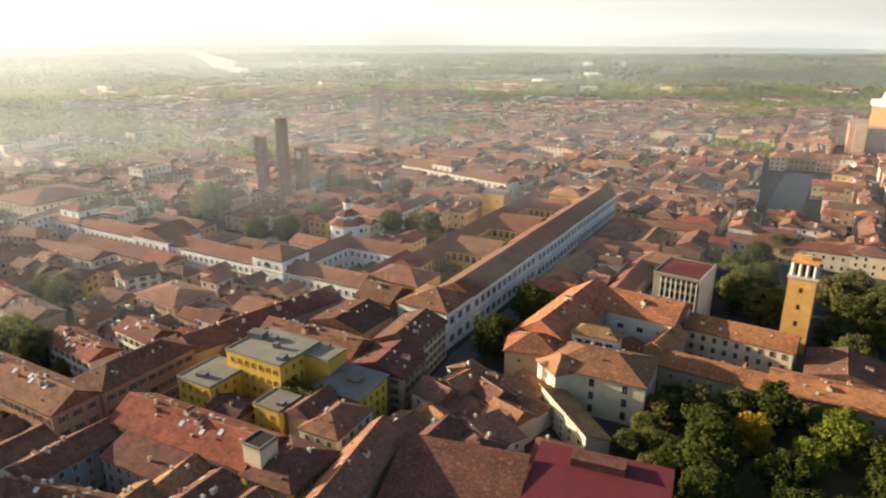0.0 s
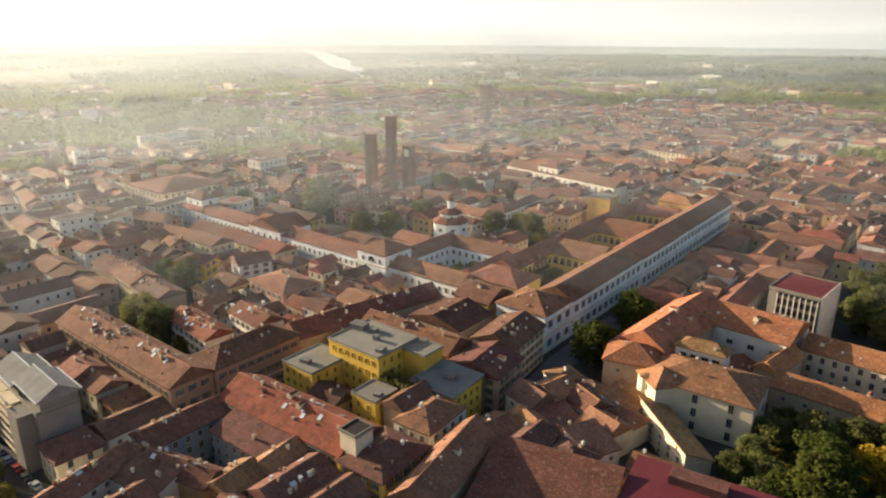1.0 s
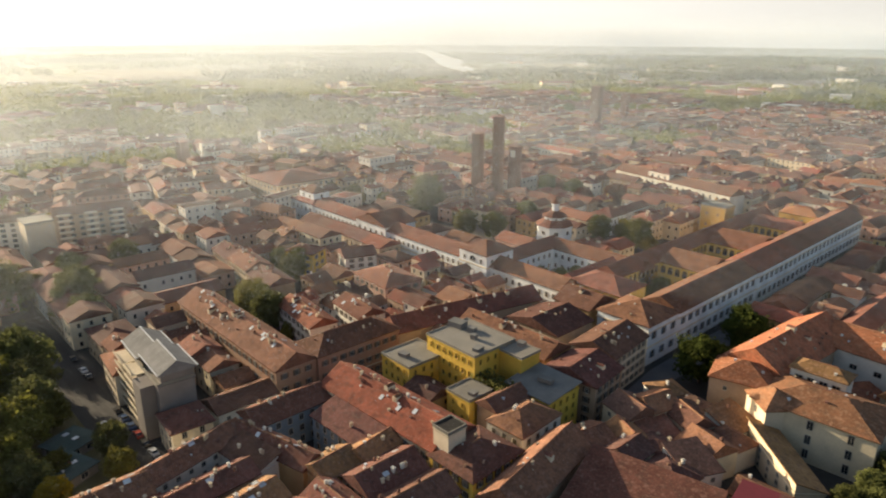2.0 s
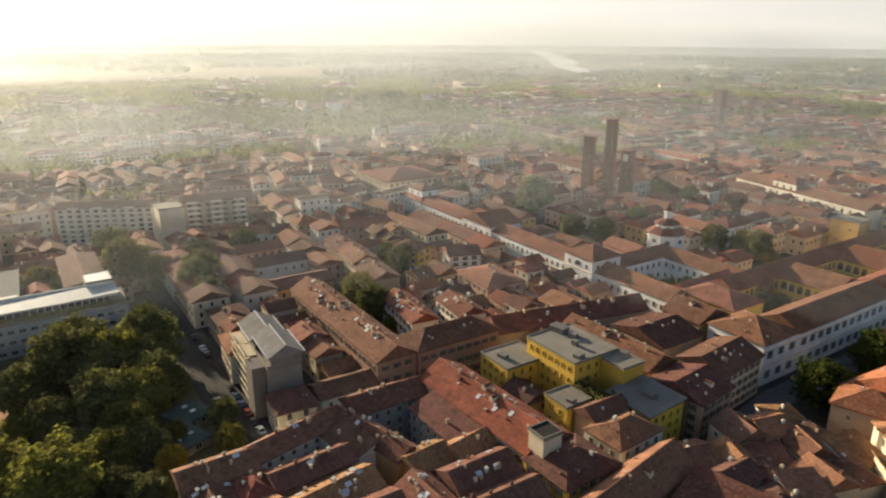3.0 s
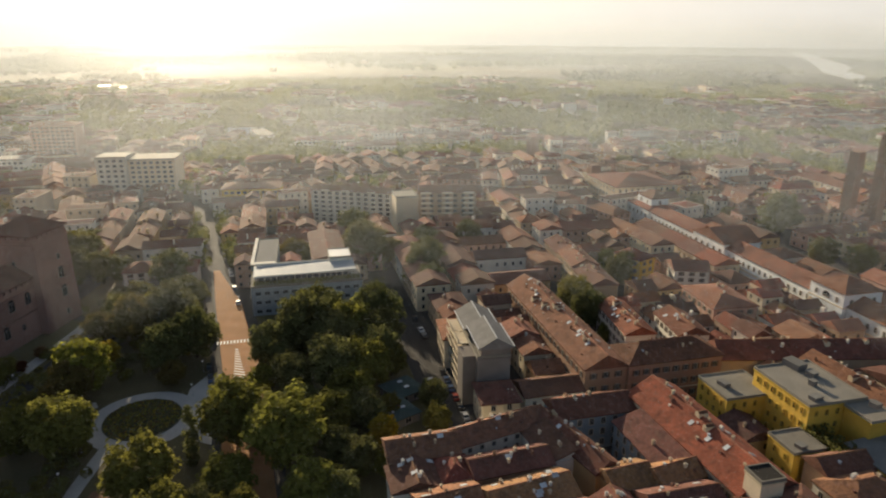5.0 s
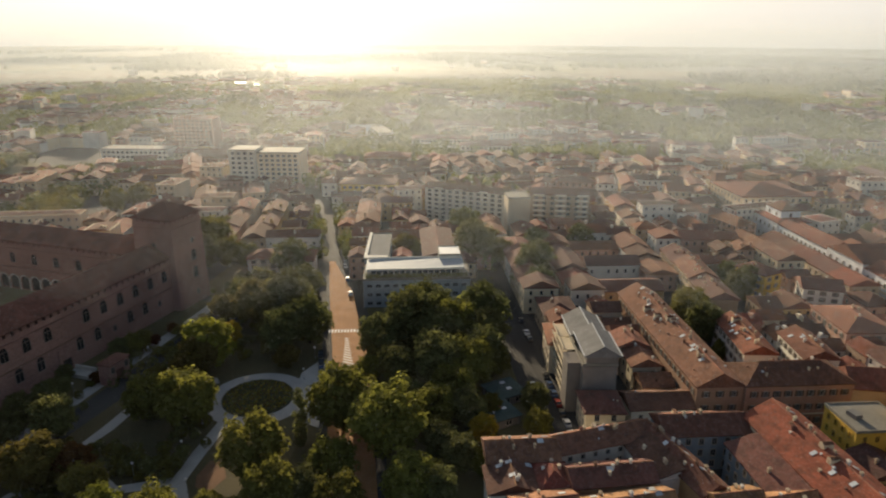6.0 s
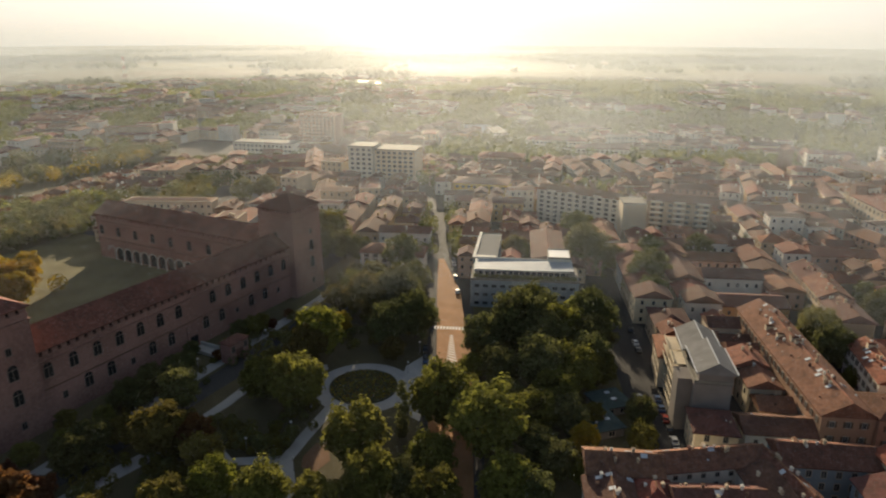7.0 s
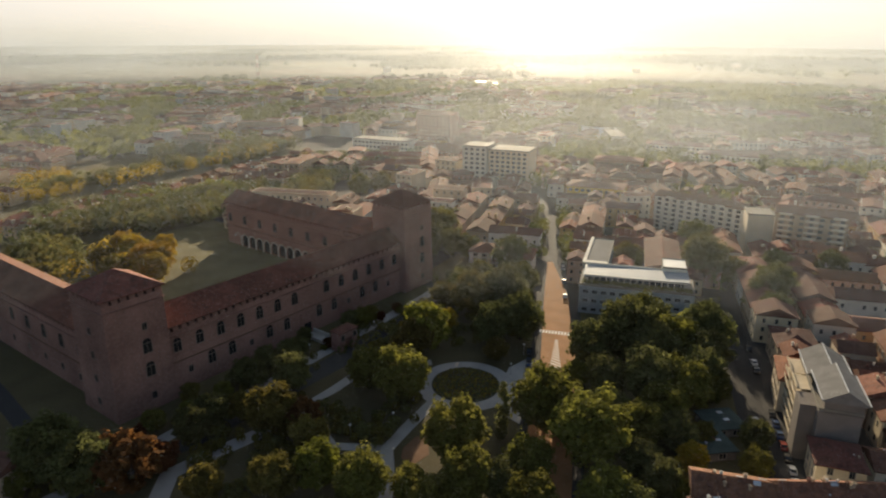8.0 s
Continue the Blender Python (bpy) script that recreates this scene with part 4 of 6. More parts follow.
for x0, x1, y0, y1, zz in ((-15.2, -0.8, -5.2, 5.2, 0.2), (-0.4, 15.2, -4.4, 5.4, 1.3)):
    ob = part("penthouse_wall", wall_bm(x1 - x0 - 1, y1 - y0 - 1, 2.0 + zz, "gable_x", 2.6), GREYWALL, gf)
    ob.matrix_local = pose((x0 + x1) / 2, (y0 + y1) / 2, 19 * K)
    ob = part("penthouse_roof", roof_bm(x1 - x0 - 1, y1 - y0 - 1, 2.0 + zz, "gable_x", 2.6, 0.8), FOLD, gf)
    ob.matrix_local = pose((x0 + x1) / 2, (y0 + y1) / 2, 19 * K)
    for yy in (y0 - 0.4, y1 + 0.4, (y0 + y1) / 2):
        bm = bmesh.new()
        top = 19 * K + 2.0 + zz + (2.62 if yy == (y0 + y1) / 2 else -0.35)
        box(bm, x0 - 0.3, x1 + 0.3, yy - 0.14, yy + 0.14, top, top + 0.14)
        part("roof_edge", bm, WHITEMETAL, gf, "bright metal roof edge")
for u0, u1 in ((-14, -5), (-4, 4)):
    for f in range(6):
        bm = bmesh.new()
        box(bm, u0, u1, -3.6, 0, 0, 0.16)
        bal = part("balcony", bm, CREAM, gf)
        bal.matrix_local = side_matrix("S", 33.5 * K, 11 * K, 0, 2.2 + f * 2.75)
        bm = bmesh.new()
        box(bm, u0, u1, -3.6, -3.48, 0.16, 1.05)
        part("parapet", bm, CREAM, bal)
        bm = bmesh.new()
        box(bm, u0 + 1, u1 - 1, -0.06, 0.1, 0.3, 2.3)
        part("balcony_window", bm, GLASS, bal)
bm = bmesh.new()
box(bm, 5, 12, -3.8, 0, -0.4, 18 * K)
ob = part("stair_wall", bm, GREYWALL, gf)
ob.matrix_local = side_matrix("S", 33.5 * K, 11 * K, 0, 0)
take(-222, -188, 52, 69)
house("small cream house with dark tile roof beside the flats", -188.3, -175, 55.5, 67.5, 10.2, "hip", CREAM, ROOF[1], 3, rot=-4, sides="SE", win="plain", floors=3)
house("low house with a brown tile roof in the yard", -190, -179, 70.5, 90.3, 8.5, "gable_y", WHITE, ROOF[1], 2.4, sides="E", win="small", floors=2)
house("red-roofed house at the side street corner", -236, -218, 54, 72, 12, "hip", CREAM, ROOF[2], 3.5, rot=-5, sides="SW", floors=3, chim=2)
FORE = "old courtyard house with worn brown tiles and chimneys"
house(FORE, -161, -150, 22, 41, 12.3, "gable_y", OCHRE, ROOF[0], 2.7, chim=4, skylights=3, sides="W", floors=4)
house("courtyard wing with a white court wall and sunlit ridge", -164.2, -155.4, 40.5, 69, 12.4, "gable_y", WHITE, ROOF[0], 2.6, rot=13.5, chim=5, skylights=2, sides="E", win="small", floors=4)
house("short dark-tiled roof closing the small court", -157.5, -141.5, 62, 69.5, 11.6, "shed", PALE, ROOF[1], 2.2, rot=8, chim=2)
house("courtyard house with a blank orange plaster wall", -149, -139.6, 42, 63.5, 11.8, "gable_y", ORANGE, ROOF[1], 2.3, rot=4, chim=4, skylights=1)
house("low hipped roof beside the small court", -150, -139.5, 34, 42, 11.4, "hip", OCHRE, ROOF[2], 2.2, chim=2)
house("low tiled house inside the courtyard block", -149.8, -139, 21, 33.8, 11, "gable_x", WHITE, ROOF[1], 2.2, chim=3, skylights=4, sides="W", floors=3)
# two roofs with brighter ochre tiles, sunlight put into the colour
house("courtyard house with ochre tiles painted for a sunlit slope", -138, -127, 26, 41, 11.6, "gable_y", CREAM, ROOF_OCHRE, 2.4, rot=6, chim=3, skylights=3)
house("courtyard house with tiles coloured as sunlit and many skylights", -136.5, -125.8, 43, 64.5, 12, "gable_y", OCHRE, ROOF_OCHRE, 2.6, rot=8, chim=4, skylights=8)
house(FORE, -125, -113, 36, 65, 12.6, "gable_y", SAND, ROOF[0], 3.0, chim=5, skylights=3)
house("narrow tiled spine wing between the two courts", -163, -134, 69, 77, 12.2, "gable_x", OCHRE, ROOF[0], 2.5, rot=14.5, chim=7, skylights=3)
house("courtyard house with blue-grey shade in its wall colour", -171, -159.3, 73.5, 98, 12, "gable_y", SHADEBLUE, ROOF[0], 3.0, chim=3, sides="E", win="plain", floors=3)
house("lean-to court wing with a dark single-pitch roof", -155, -131, 89.2, 97.5, 11.8, "shed", SHADEBLUE, ROOF[1], 2.6, rot=2, sides="S", win="plain", floors=3, chim=1)
# ochre tiles again make these two slopes look sunlit
house("small wing with terracotta coloured as sunlit", -136.5, -126.5, 74.5, 86, 11.8, "gable_y", OCHRE, ROOF_OCHRE, 2.5, rot=5, chim=2)
house("courtyard wing with terracotta coloured as sunlit", -134, -125.5, 86.5, 99, 12.2, "gable_y", CREAM, ROOF_OCHRE, 2.4, rot=9, chim=2, sides="W", floors=3)
house(FORE, -124.5, -112, 67, 77, 12.2, "gable_x", OCHRE, ROOF[0], 2.8, chim=4, skylights=3)
house(FORE, -124.5, -112.5, 79, 97, 12.5, "gable_y", CREAM, ROOF[1], 3.2, chim=5, skylights=2, sides="S", floors=3)
house(FORE, -112, -100.5, 62, 97, 12, "gable_y", SAND, ROOF[1], 3, chim=4)
take(-170, -100, 20, 99)

# ---- slab flats, white-roofed school, tall flats ----


def balconies(root, side, lx, ly, u0, u1, floors, z0, fh, mat=WHITE):
    for f in range(floors):
        bm = bmesh.new()
        box(bm, u0, u1, -1.3, 0, 0, 0.18)
        box(bm, u0, u1, -1.3, -1.2, 0.18, 1.05)
        ob = part("balcony", bm, mat, root)
        ob.matrix_local = side_matrix(side, lx, ly, 0, z0 + f * fh)


s1 = house("long pale concrete block of flats with balconies", -437.3, -423.3, 17, 72, 21.5, "gable_y", PALE, ROOF[0], 2, rot=-26, sides="ES", win="wide", floors=7, step=4.0, keep=False, name="apartment_block", category="apartment block")
for u in (-15, -3, 12):
    balconies(s1, "E", 14 * K, 55 * K, u - 2.5, u + 2.5, 6, 4.5, 2.75)
house("windowless stair tower of the flats", -401, -385, 64, 77, 25.5, "flat", CREAM, FLATROOF, 1, name="apartment_block", keep=False, category="apartment block")
s2 = house("pale block of flats with long balconies", -424.5, -408.5, 84, 121, 21.5, "gable_y", SAND, ROOF[0], 2.5, rot=-10, sides="ES", win="wide", floors=6, step=4.0, keep=False, name="apartment_block", category="apartment block")
for u in (-12, 0, 12):
    balconies(s2, "E", 16 * K, 37 * K, u - 3, u + 3, 6, 3.5, 2.9)
# the flats' grounds and the yards in front of them
take(-433, -419, 17, 62)
take(-398, -384, 64, 78)
take(-434, -418, 80, 124)
YARDS = [(-450, -394, 12, 70), (-430, -392, 70, 126), (-404, -380, 60, 81)]
SCH = dict(win="school", step=3.2, name="school_building", category="school")
sf = house("modern school front with a planted roof terrace", -304, -284, -17, 31, 13.5, "flat", SHADEBLUE, FLATROOF, 1, sides="ESN", floors=3, **SCH)
bm = bmesh.new()
box(bm, -5.5, 5.5, -18.5, 17, 12 * K, 16.8 * K)
pent = part("penthouse", bm, GLASS, sf, "glazed set-back top storey")
ob = part("penthouse_roof", roof_bm(12.4, 37.5, 16.9 * K, "shed", 0.8, 0.9), material("blue_grey_sheet_roof", (0.30, 0.34, 0.37), 0.7, 0.12, 0.2, 2.0, 0.03, spec=0.2), sf, "blue-grey sheet-metal roof")
ob.matrix_local = pose(-0.6, -0.5, 0)
bm = bmesh.new()
box(bm, 5.9, 6.3, -19.6, 18.4, 16.9 * K - 0.1, 16.9 * K + 0.4)
box(bm, -7.4, -7.0, -19.6, 18.4, 16.9 * K + 0.1, 16.9 * K + 0.9)
part("roof_edge", bm, WHITE, sf, "white roof edge")
for i in range(16):
    bm = bmesh.new()
    box(bm, 5.4, 5.65, -18.4 + i * 2.3, -18.2 + i * 2.3, 12 * K, 16.8 * K)
    part("mullion", bm, WHITE, pent)
SP = random.Random(9)
verts, faces = [], []
for i in range(2200):
    c = Vector(((-285.5 + SP.uniform(-1.2, 0.8)) * K, SP.uniform(-16, 30) * K, 13.7 * K + SP.uniform(0, 1.4)))
    d = Vector((SP.uniform(-1, 1), SP.uniform(-1, 1), SP.uniform(0, 1))).normalized()
    t = d.orthogonal().normalized() * SP.uniform(0.15, 0.35)
    e = d.cross(t)
    q = len(verts)
    verts += [c - t, c + e, c + t, c - e]
    faces.append((q, q + 1, q + 2, q + 3))
me = bpy.data.meshes.new("terrace_plants")
me.from_pydata(verts, [], faces)
me.materials.append(LEAF[1])
tagged(new("terrace_plants", me), "dark green hedge plants along the school roof terrace", "plants", kind="stuff")
sl = house("modern school flank with a grey flat roof and white edge", -346, -304.3, -16.5, -5.5, 16.3, "flat", SHADEBLUE, material("pale_grey_felt_roof", (0.20, 0.20, 0.195), 0.9, 0.2, 0.2, 2.0, 0.1, spec=0.1), 1, rot=-2, sides="S", floors=4, **SCH)
bm = bmesh.new()
box(bm, -18.6, 18.6, -5.2, -3.9, 16.3 * K + 0.36, 16.3 * K + 0.75)
box(bm, 15.6, 18.7, -3.9, 4.6, 16.3 * K + 0.36, 16.3 * K + 0.7)
part("roof_edge", bm, WHITE, sl, "bright white metal roof edge")
house("school rear wing with a worn brown-grey roof", -357, -311, 11, 27, 15.5, "gable_x", PALE, ROOF[4], 1.6, sides="SE", floors=4, **SCH)
house("white stair cabin on the school roof", -312, -299.5, 18, 28, 19.5, "flat", WHITE, WHITEMETAL, 1, name="roof_cabin", category="cabin", keep=False)
house("low terrace roof of the school court", -311, -304.2, -6.5, 10.5, 8, "flat", GREYWALL, FLATROOF, 1, name="school_building", category="school")
house("white house beside the castle corner", -345, -330, -78, -62, 9, "hip", WHITE, ROOF[0], 3, sides="SE", floors=3)
house("white house with tiled roof by the avenue", -340, -322, -58, -44, 10, "gable_y", WHITE, ROOF[3], 3, sides="SE", floors=3)
for x0, x1, y0, y1 in ((-208, -197.5, 29, 40), (-196.5, -184, 26.5, 35)):
    kiosk = house("low park pavilion with flat green copper roof and skylights", x0, x1, y0, y1, 3.6, "hip", GREYWALL, COPPER, 0.7, rot=24, name="park_pavilion", category="pavilion", sides="SE", win="wide", floors=1)
    for u in (-2.2, 1.5):
        piece("skylight", SKYLIGHT, kiosk, pose(u, 0.6, 3.6 * K + 0.55))

# tall flats along the avenue beyond the castle
for x0, x1, y0, y1, hh, wl_, rf, words in ((-550, -528, -131, -110, 31, WHITE, FLATROOF, "white corner block of flats with a flat roof"), (-552, -526, -109, -76, 29, CREAM, FLATROOF, "cream block of flats with balconies beside the avenue"),
                                      (-732, -709, -229, -188, 33, PINK, ROOF[3], "tall pink tower block with sunlit face"), (-660, -638, -275, -212, 14, PALE, FLATROOF, "long pale block of flats near the gardens"),
                                      (-506, -484, -42, -2, 13, YELLOW, ROOF[0], "yellow house row beside the avenue"), (-716, -696, 14, 74, 13, WHITE, ROOF[3], "white and yellow row of flats"),
                                      (-668, -650, 60, 110, 13, PALE, ROOF[0], "pale row of flats with brown roof"), (-610, -590, -30, 10, 14, ORANGE, ROOF[2], "orange block of flats by the avenue")):
    house(words, x0, x1, y0, y1, hh, "flat" if rf is FLATROOF else "hip", wl_, rf, 2.5, rot=-6, sides="ES", win="wide", floors=max(3, int(hh / 3.6)), step=3.6, name="apartment_block", category="apartment block")
house("long hall with a white curved metal roof", -840, -802, -58, -20, 6, "gable_y", PALE, WHITEMETAL, 5, name="hall", category="hall")
house("long white factory roof among trees", -1275, -1240, 335, 430, 7, "flat", PALE, WHITEMETAL, 1, name="factory", category="factory")

# ---- castle ----
CU, CA = (-0.933, 0.36), CASTLE_TURN


CASTLEROOF = tile("terracotta_castle", (0.20, 0.088, 0.058))


def castle():
    root = new("castle")
    root.matrix_basis = pose(-152.5 * K, -149.5 * K, 0, 0, 0, CA)
    tagged(root, "large red-brick medieval castle with corner towers and merlons", "castle")
    L, D, T, H1, HT = 162 * K, 135 * K, 20 * K, 25 * K, 42.3 * K
    wd, ins = 18 * K, 3 * K
    bm = bmesh.new()
    box(bm, -0.85, 0.85, -0.3, 0.3, 0, 2.0)
    merlon = mesh_from("merlon", bm, BRICK)
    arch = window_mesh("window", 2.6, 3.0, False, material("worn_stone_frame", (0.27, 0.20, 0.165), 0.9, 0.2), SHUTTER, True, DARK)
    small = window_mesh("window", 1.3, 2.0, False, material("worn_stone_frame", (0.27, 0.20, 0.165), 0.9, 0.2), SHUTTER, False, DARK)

    def wing(x0, x1, y0, y1, along):
        bm = bmesh.new()
        box(bm, x0, x1, y0, y1, -3.5, H1 - 2.0)
        wall = part("wall", bm, BRICK, root)
        cb = cornice_bm(x1 - x0, y1 - y0, H1 - 3.0, 0.5)
        ob = part("corbel_course", cb, BRICK, wall)
        ob.matrix_local = pose((x0 + x1) / 2, (y0 + y1) / 2, 0)
        cb = cornice_bm(x1 - x0, y1 - y0, 10.6, 0.3)
        ob = part("string_course", cb, TOWERBRICK, wall)
        ob.matrix_local = pose((x0 + x1) / 2, (y0 + y1) / 2, 0)
        # near-black box paints the shade between merlons and eaves
        bm = bmesh.new()
        box(bm, x0 + 0.9, x1 - 0.9, y0 + 0.9, y1 - 0.9, H1 - 2.0, H1 + 0.2)
        part("attic_wall", bm, DARK, root)
        cx, cy, lx, ly = (x0 + x1) / 2, (y0 + y1) / 2, x1 - x0, y1 - y0
        rb = roof_bm(lx, ly, H1 + 0.25, "gable_x" if along == "x" else "gable_y", 4.4, 0.7)
        ob = part("roof", rb, CASTLEROOF, root)
        ob.matrix_local = pose(cx, cy, 0)
        n = int((lx if along == "x" else ly) / 2.75)
        for i in range(n):
            u = (i + 0.5) / n
            for s in (0, 1):
                if along == "x":
                    piece("merlon", merlon, wall, pose(x0 + u * lx, (y0 + 0.3, y1 - 0.3)[s], H1 - 2.0))
                else:
                    piece("merlon", merlon, wall, pose((x0 + 0.3, x1 - 0.3)[s], y0 + u * ly, H1 - 2.0, 0, 0, 90))

    e = ins
    gx = (CU[0] * (-230 + 152.5) + CU[1] * (-122 + 149.5)) * K
    wing(T, L - T, e, e + wd, "x")
    wing(e, e + wd, T, D, "y")
    wing(L - e - wd, L - e, T, D, "y")
    for i in range(14):
        u = T + 4 + i * (L - 2 * T - 8) / 13
        if abs(u - gx) > 4:
            piece("window", arch, root, pose(u, e, 13.2))
        if i < 13 and abs(u + 3.5 - gx) > 5:
            piece("window", arch if i % 3 else small, root, pose(u + 3.5, e, 5.0))
    for i in range(9):
        u = T + 6 + i * 11.5
        piece("window", arch, root, pose(e, u, 12.5, 0, 0, -90))
        piece("window", small, root, pose(e, u + 2, 4.2, 0, 0, -90))
        # court arcade of the far wing
        piece("window", arch, root, pose(L - e - wd, u, 12.0, 0, 0, -90))
    # flat near-black sheets on the wall paint the arcade's inner shade
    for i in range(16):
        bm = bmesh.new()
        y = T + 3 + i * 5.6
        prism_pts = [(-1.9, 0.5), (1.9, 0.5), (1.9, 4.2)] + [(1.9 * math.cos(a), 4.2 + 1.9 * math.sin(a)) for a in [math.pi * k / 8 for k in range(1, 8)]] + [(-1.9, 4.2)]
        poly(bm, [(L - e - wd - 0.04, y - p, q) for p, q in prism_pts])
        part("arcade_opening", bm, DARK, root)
    bm = bmesh.new()
    for i in range(17):
        y = T + 0.2 + i * 5.6
        prism(bm, ring(8, 0.35, L - e - wd - 0.4, y), 0, 4.2)
        for k in range(8):
            a0, a1 = math.pi * k / 8, math.pi * (k + 1) / 8
            c = y + 2.8
            poly(bm, [(L - e - wd - 0.3, c + 2.2 * math.cos(a0), 4.2 + 2.2 * math.sin(a0)), (L - e - wd - 0.3, c + 2.2 * math.cos(a1), 4.2 + 2.2 * math.sin(a1)),
                      (L - e - wd - 0.3, c + 2.8 * math.cos(a1), 4.2 + 2.6 * math.sin(a1)), (L - e - wd - 0.3, c + 2.8 * math.cos(a0), 4.2 + 2.6 * math.sin(a0))])
    part("arcade", bm, STONE, root)
    for x0 in (0, L - T):
        bm = bmesh.new()
        vs = box(bm, x0, x0 + T, 0, T, -3.5, HT - 2.2)
        cx, cy = x0 + T / 2, T / 2
        for v in vs[:4]:
            v.co.x, v.co.y = cx + (v.co.x - cx) * 1.06, cy + (v.co.y - cy) * 1.06
        tower = part("tower", bm, BRICK, root)
        ob = part("corbel_course", cornice_bm(T, T, HT - 3.4, 0.5), BRICK, root)
        ob.matrix_local = pose(cx, cy, 0)
        # same near-black fill for the shaded gap under the tower roof
        bm = bmesh.new()
        box(bm, x0 + 0.9, x0 + T - 0.9, 0.9, T - 0.9, HT - 2.2, HT)
        part("attic_wall", bm, DARK, root)
        ob = part("tower_roof", roof_bm(T, T, HT, "hip", 4.8, 0.7), CASTLEROOF, tower)
        ob.matrix_local = pose(cx, cy, 0)
        for i in range(7):
            u = (i + 0.5) / 7 * T
            for m in (pose(x0 + u, 0.3, HT - 2.2), pose(x0 + u, T - 0.3, HT - 2.2), pose(x0 + 0.3, u, HT - 2.2, 0, 0, 90), pose(x0 + T - 0.3, u, HT - 2.2, 0, 0, 90)):
                piece("merlon", merlon, tower, m)
        for f in range(4):
            zz = 3.5 + f * 7.2
            out = 0.03 * T * (1 - (zz + 3.5) / (HT + 1.3))
            piece("window", arch if f in (1, 2) else small, tower, pose(x0 + T * 0.62, -out, zz))
            piece("window", small, tower, pose(x0 - out, T * 0.5, zz, 0, 0, -90))
    # gate, bridge and outer gatehouse
    bm = bmesh.new()
    box(bm, gx - 2.6, gx + 2.6, e - 0.5, e + 0.2, 0, 8.5)
    part("gate_surround", bm, BRICK, root)
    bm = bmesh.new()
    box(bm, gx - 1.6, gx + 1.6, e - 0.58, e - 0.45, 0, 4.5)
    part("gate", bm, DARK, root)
    bm = bmesh.new()
    box(bm, gx - 2.6, gx + 2.6, -14, e - 0.6, -0.8, 0.2)
    for s in (-1, 1):
        box(bm, gx + s * 2.6 - 0.3, gx + s * 2.6 + 0.3, -14, e - 0.6, 0.2, 1.4)
    for y in (-10, -4):
        box(bm, gx - 2.2, gx + 2.2, y - 1, y + 1, -3.4, -0.8)
    part("bridge", bm, STONE, root, "pale stone bridge over the moat")
    bm = bmesh.new()
    box(bm, gx - 4.0, gx - 1.6, -18.5, -14, -1, 7.6)
    box(bm, gx + 1.6, gx + 4.0, -18.5, -14, -1, 7.6)
    box(bm, gx - 1.6, gx + 1.6, -18.5, -14, 4.6, 7.6)
    gh = part("gatehouse", bm, BRICK, root)
    ob = part("gatehouse_roof", roof_bm(8.0, 4.5, 7.6, "hip", 1.4, 0.4), CASTLEROOF, gh)
    ob.matrix_local = pose(gx, -16.25, 0)
    for s in (-1, 1):
        piece("window", small, gh, pose(gx + s * 2.8, -18.5, 4.2))
    return root


castle()
sheet("castle_court", [(-200, -172), (-318, -128), (-372, -262), (-250, -308)], 0.1, DRYGRASS, "dry grass castle courtyard", "courtyard")

# ---- cathedral ----


def cathedral():
    root = new("cathedral")
    root.matrix_basis = pose(62 * K, 800 * K, 0)
    tagged(root, "domed brick cathedral with lit pale dome above roofs", "cathedral")
    bm = bmesh.new()
    prism(bm, ring(8, 30 * K, 0, 0, math.pi / 8), -0.5, 53 * K)
    drum = part("drum", bm, material("weathered_ochre_brick", (0.27, 0.135, 0.05), 0.9, 0.3, 0.2, 2.0, 0.3), root)
    bm = bmesh.new()
    prism(bm, ring(8, 32 * K, 0, 0, math.pi / 8), 51 * K, 55.5 * K)
    part("cornice", bm, STONE, drum, "pale stone cornice")
    bm = bmesh.new()
    rows = [(23.0 * math.cos(a), 53 + 22 * math.sin(a)) for a in [math.pi / 2 * i / 8 for i in range(8)]]
    for (r0, z0), (r1, z1) in zip(rows, rows[1:]):
        lo, hi = ring(8, r0 * K, 0, 0, math.pi / 8), ring(8, r1 * K, 0, 0, math.pi / 8)
        for i in range(8):
            j = (i + 1) % 8
            poly(bm, [(*lo[i], z0 * K), (*lo[j], z0 * K), (*hi[j], z1 * K), (*hi[i], z1 * K)])
    part("dome", bm, STONE, root)
    bm = bmesh.new()
    prism(bm, ring(8, 6 * K), 74 * K, 84 * K)
    part("lantern", bm, STONE, root)
    bm = bmesh.new()
    box(bm, -45 * K, 40 * K, -40 * K, 40 * K, -0.5, 32 * K)
    part("nave", bm, BRICK, root)
    bm = bmesh.new()
    box(bm, -40 * K, -30 * K, -46 * K, -40 * K, -0.5, 35 * K)
    part("turret", bm, TAN, root)
    take(15, 110, 750, 850)


cathedral()

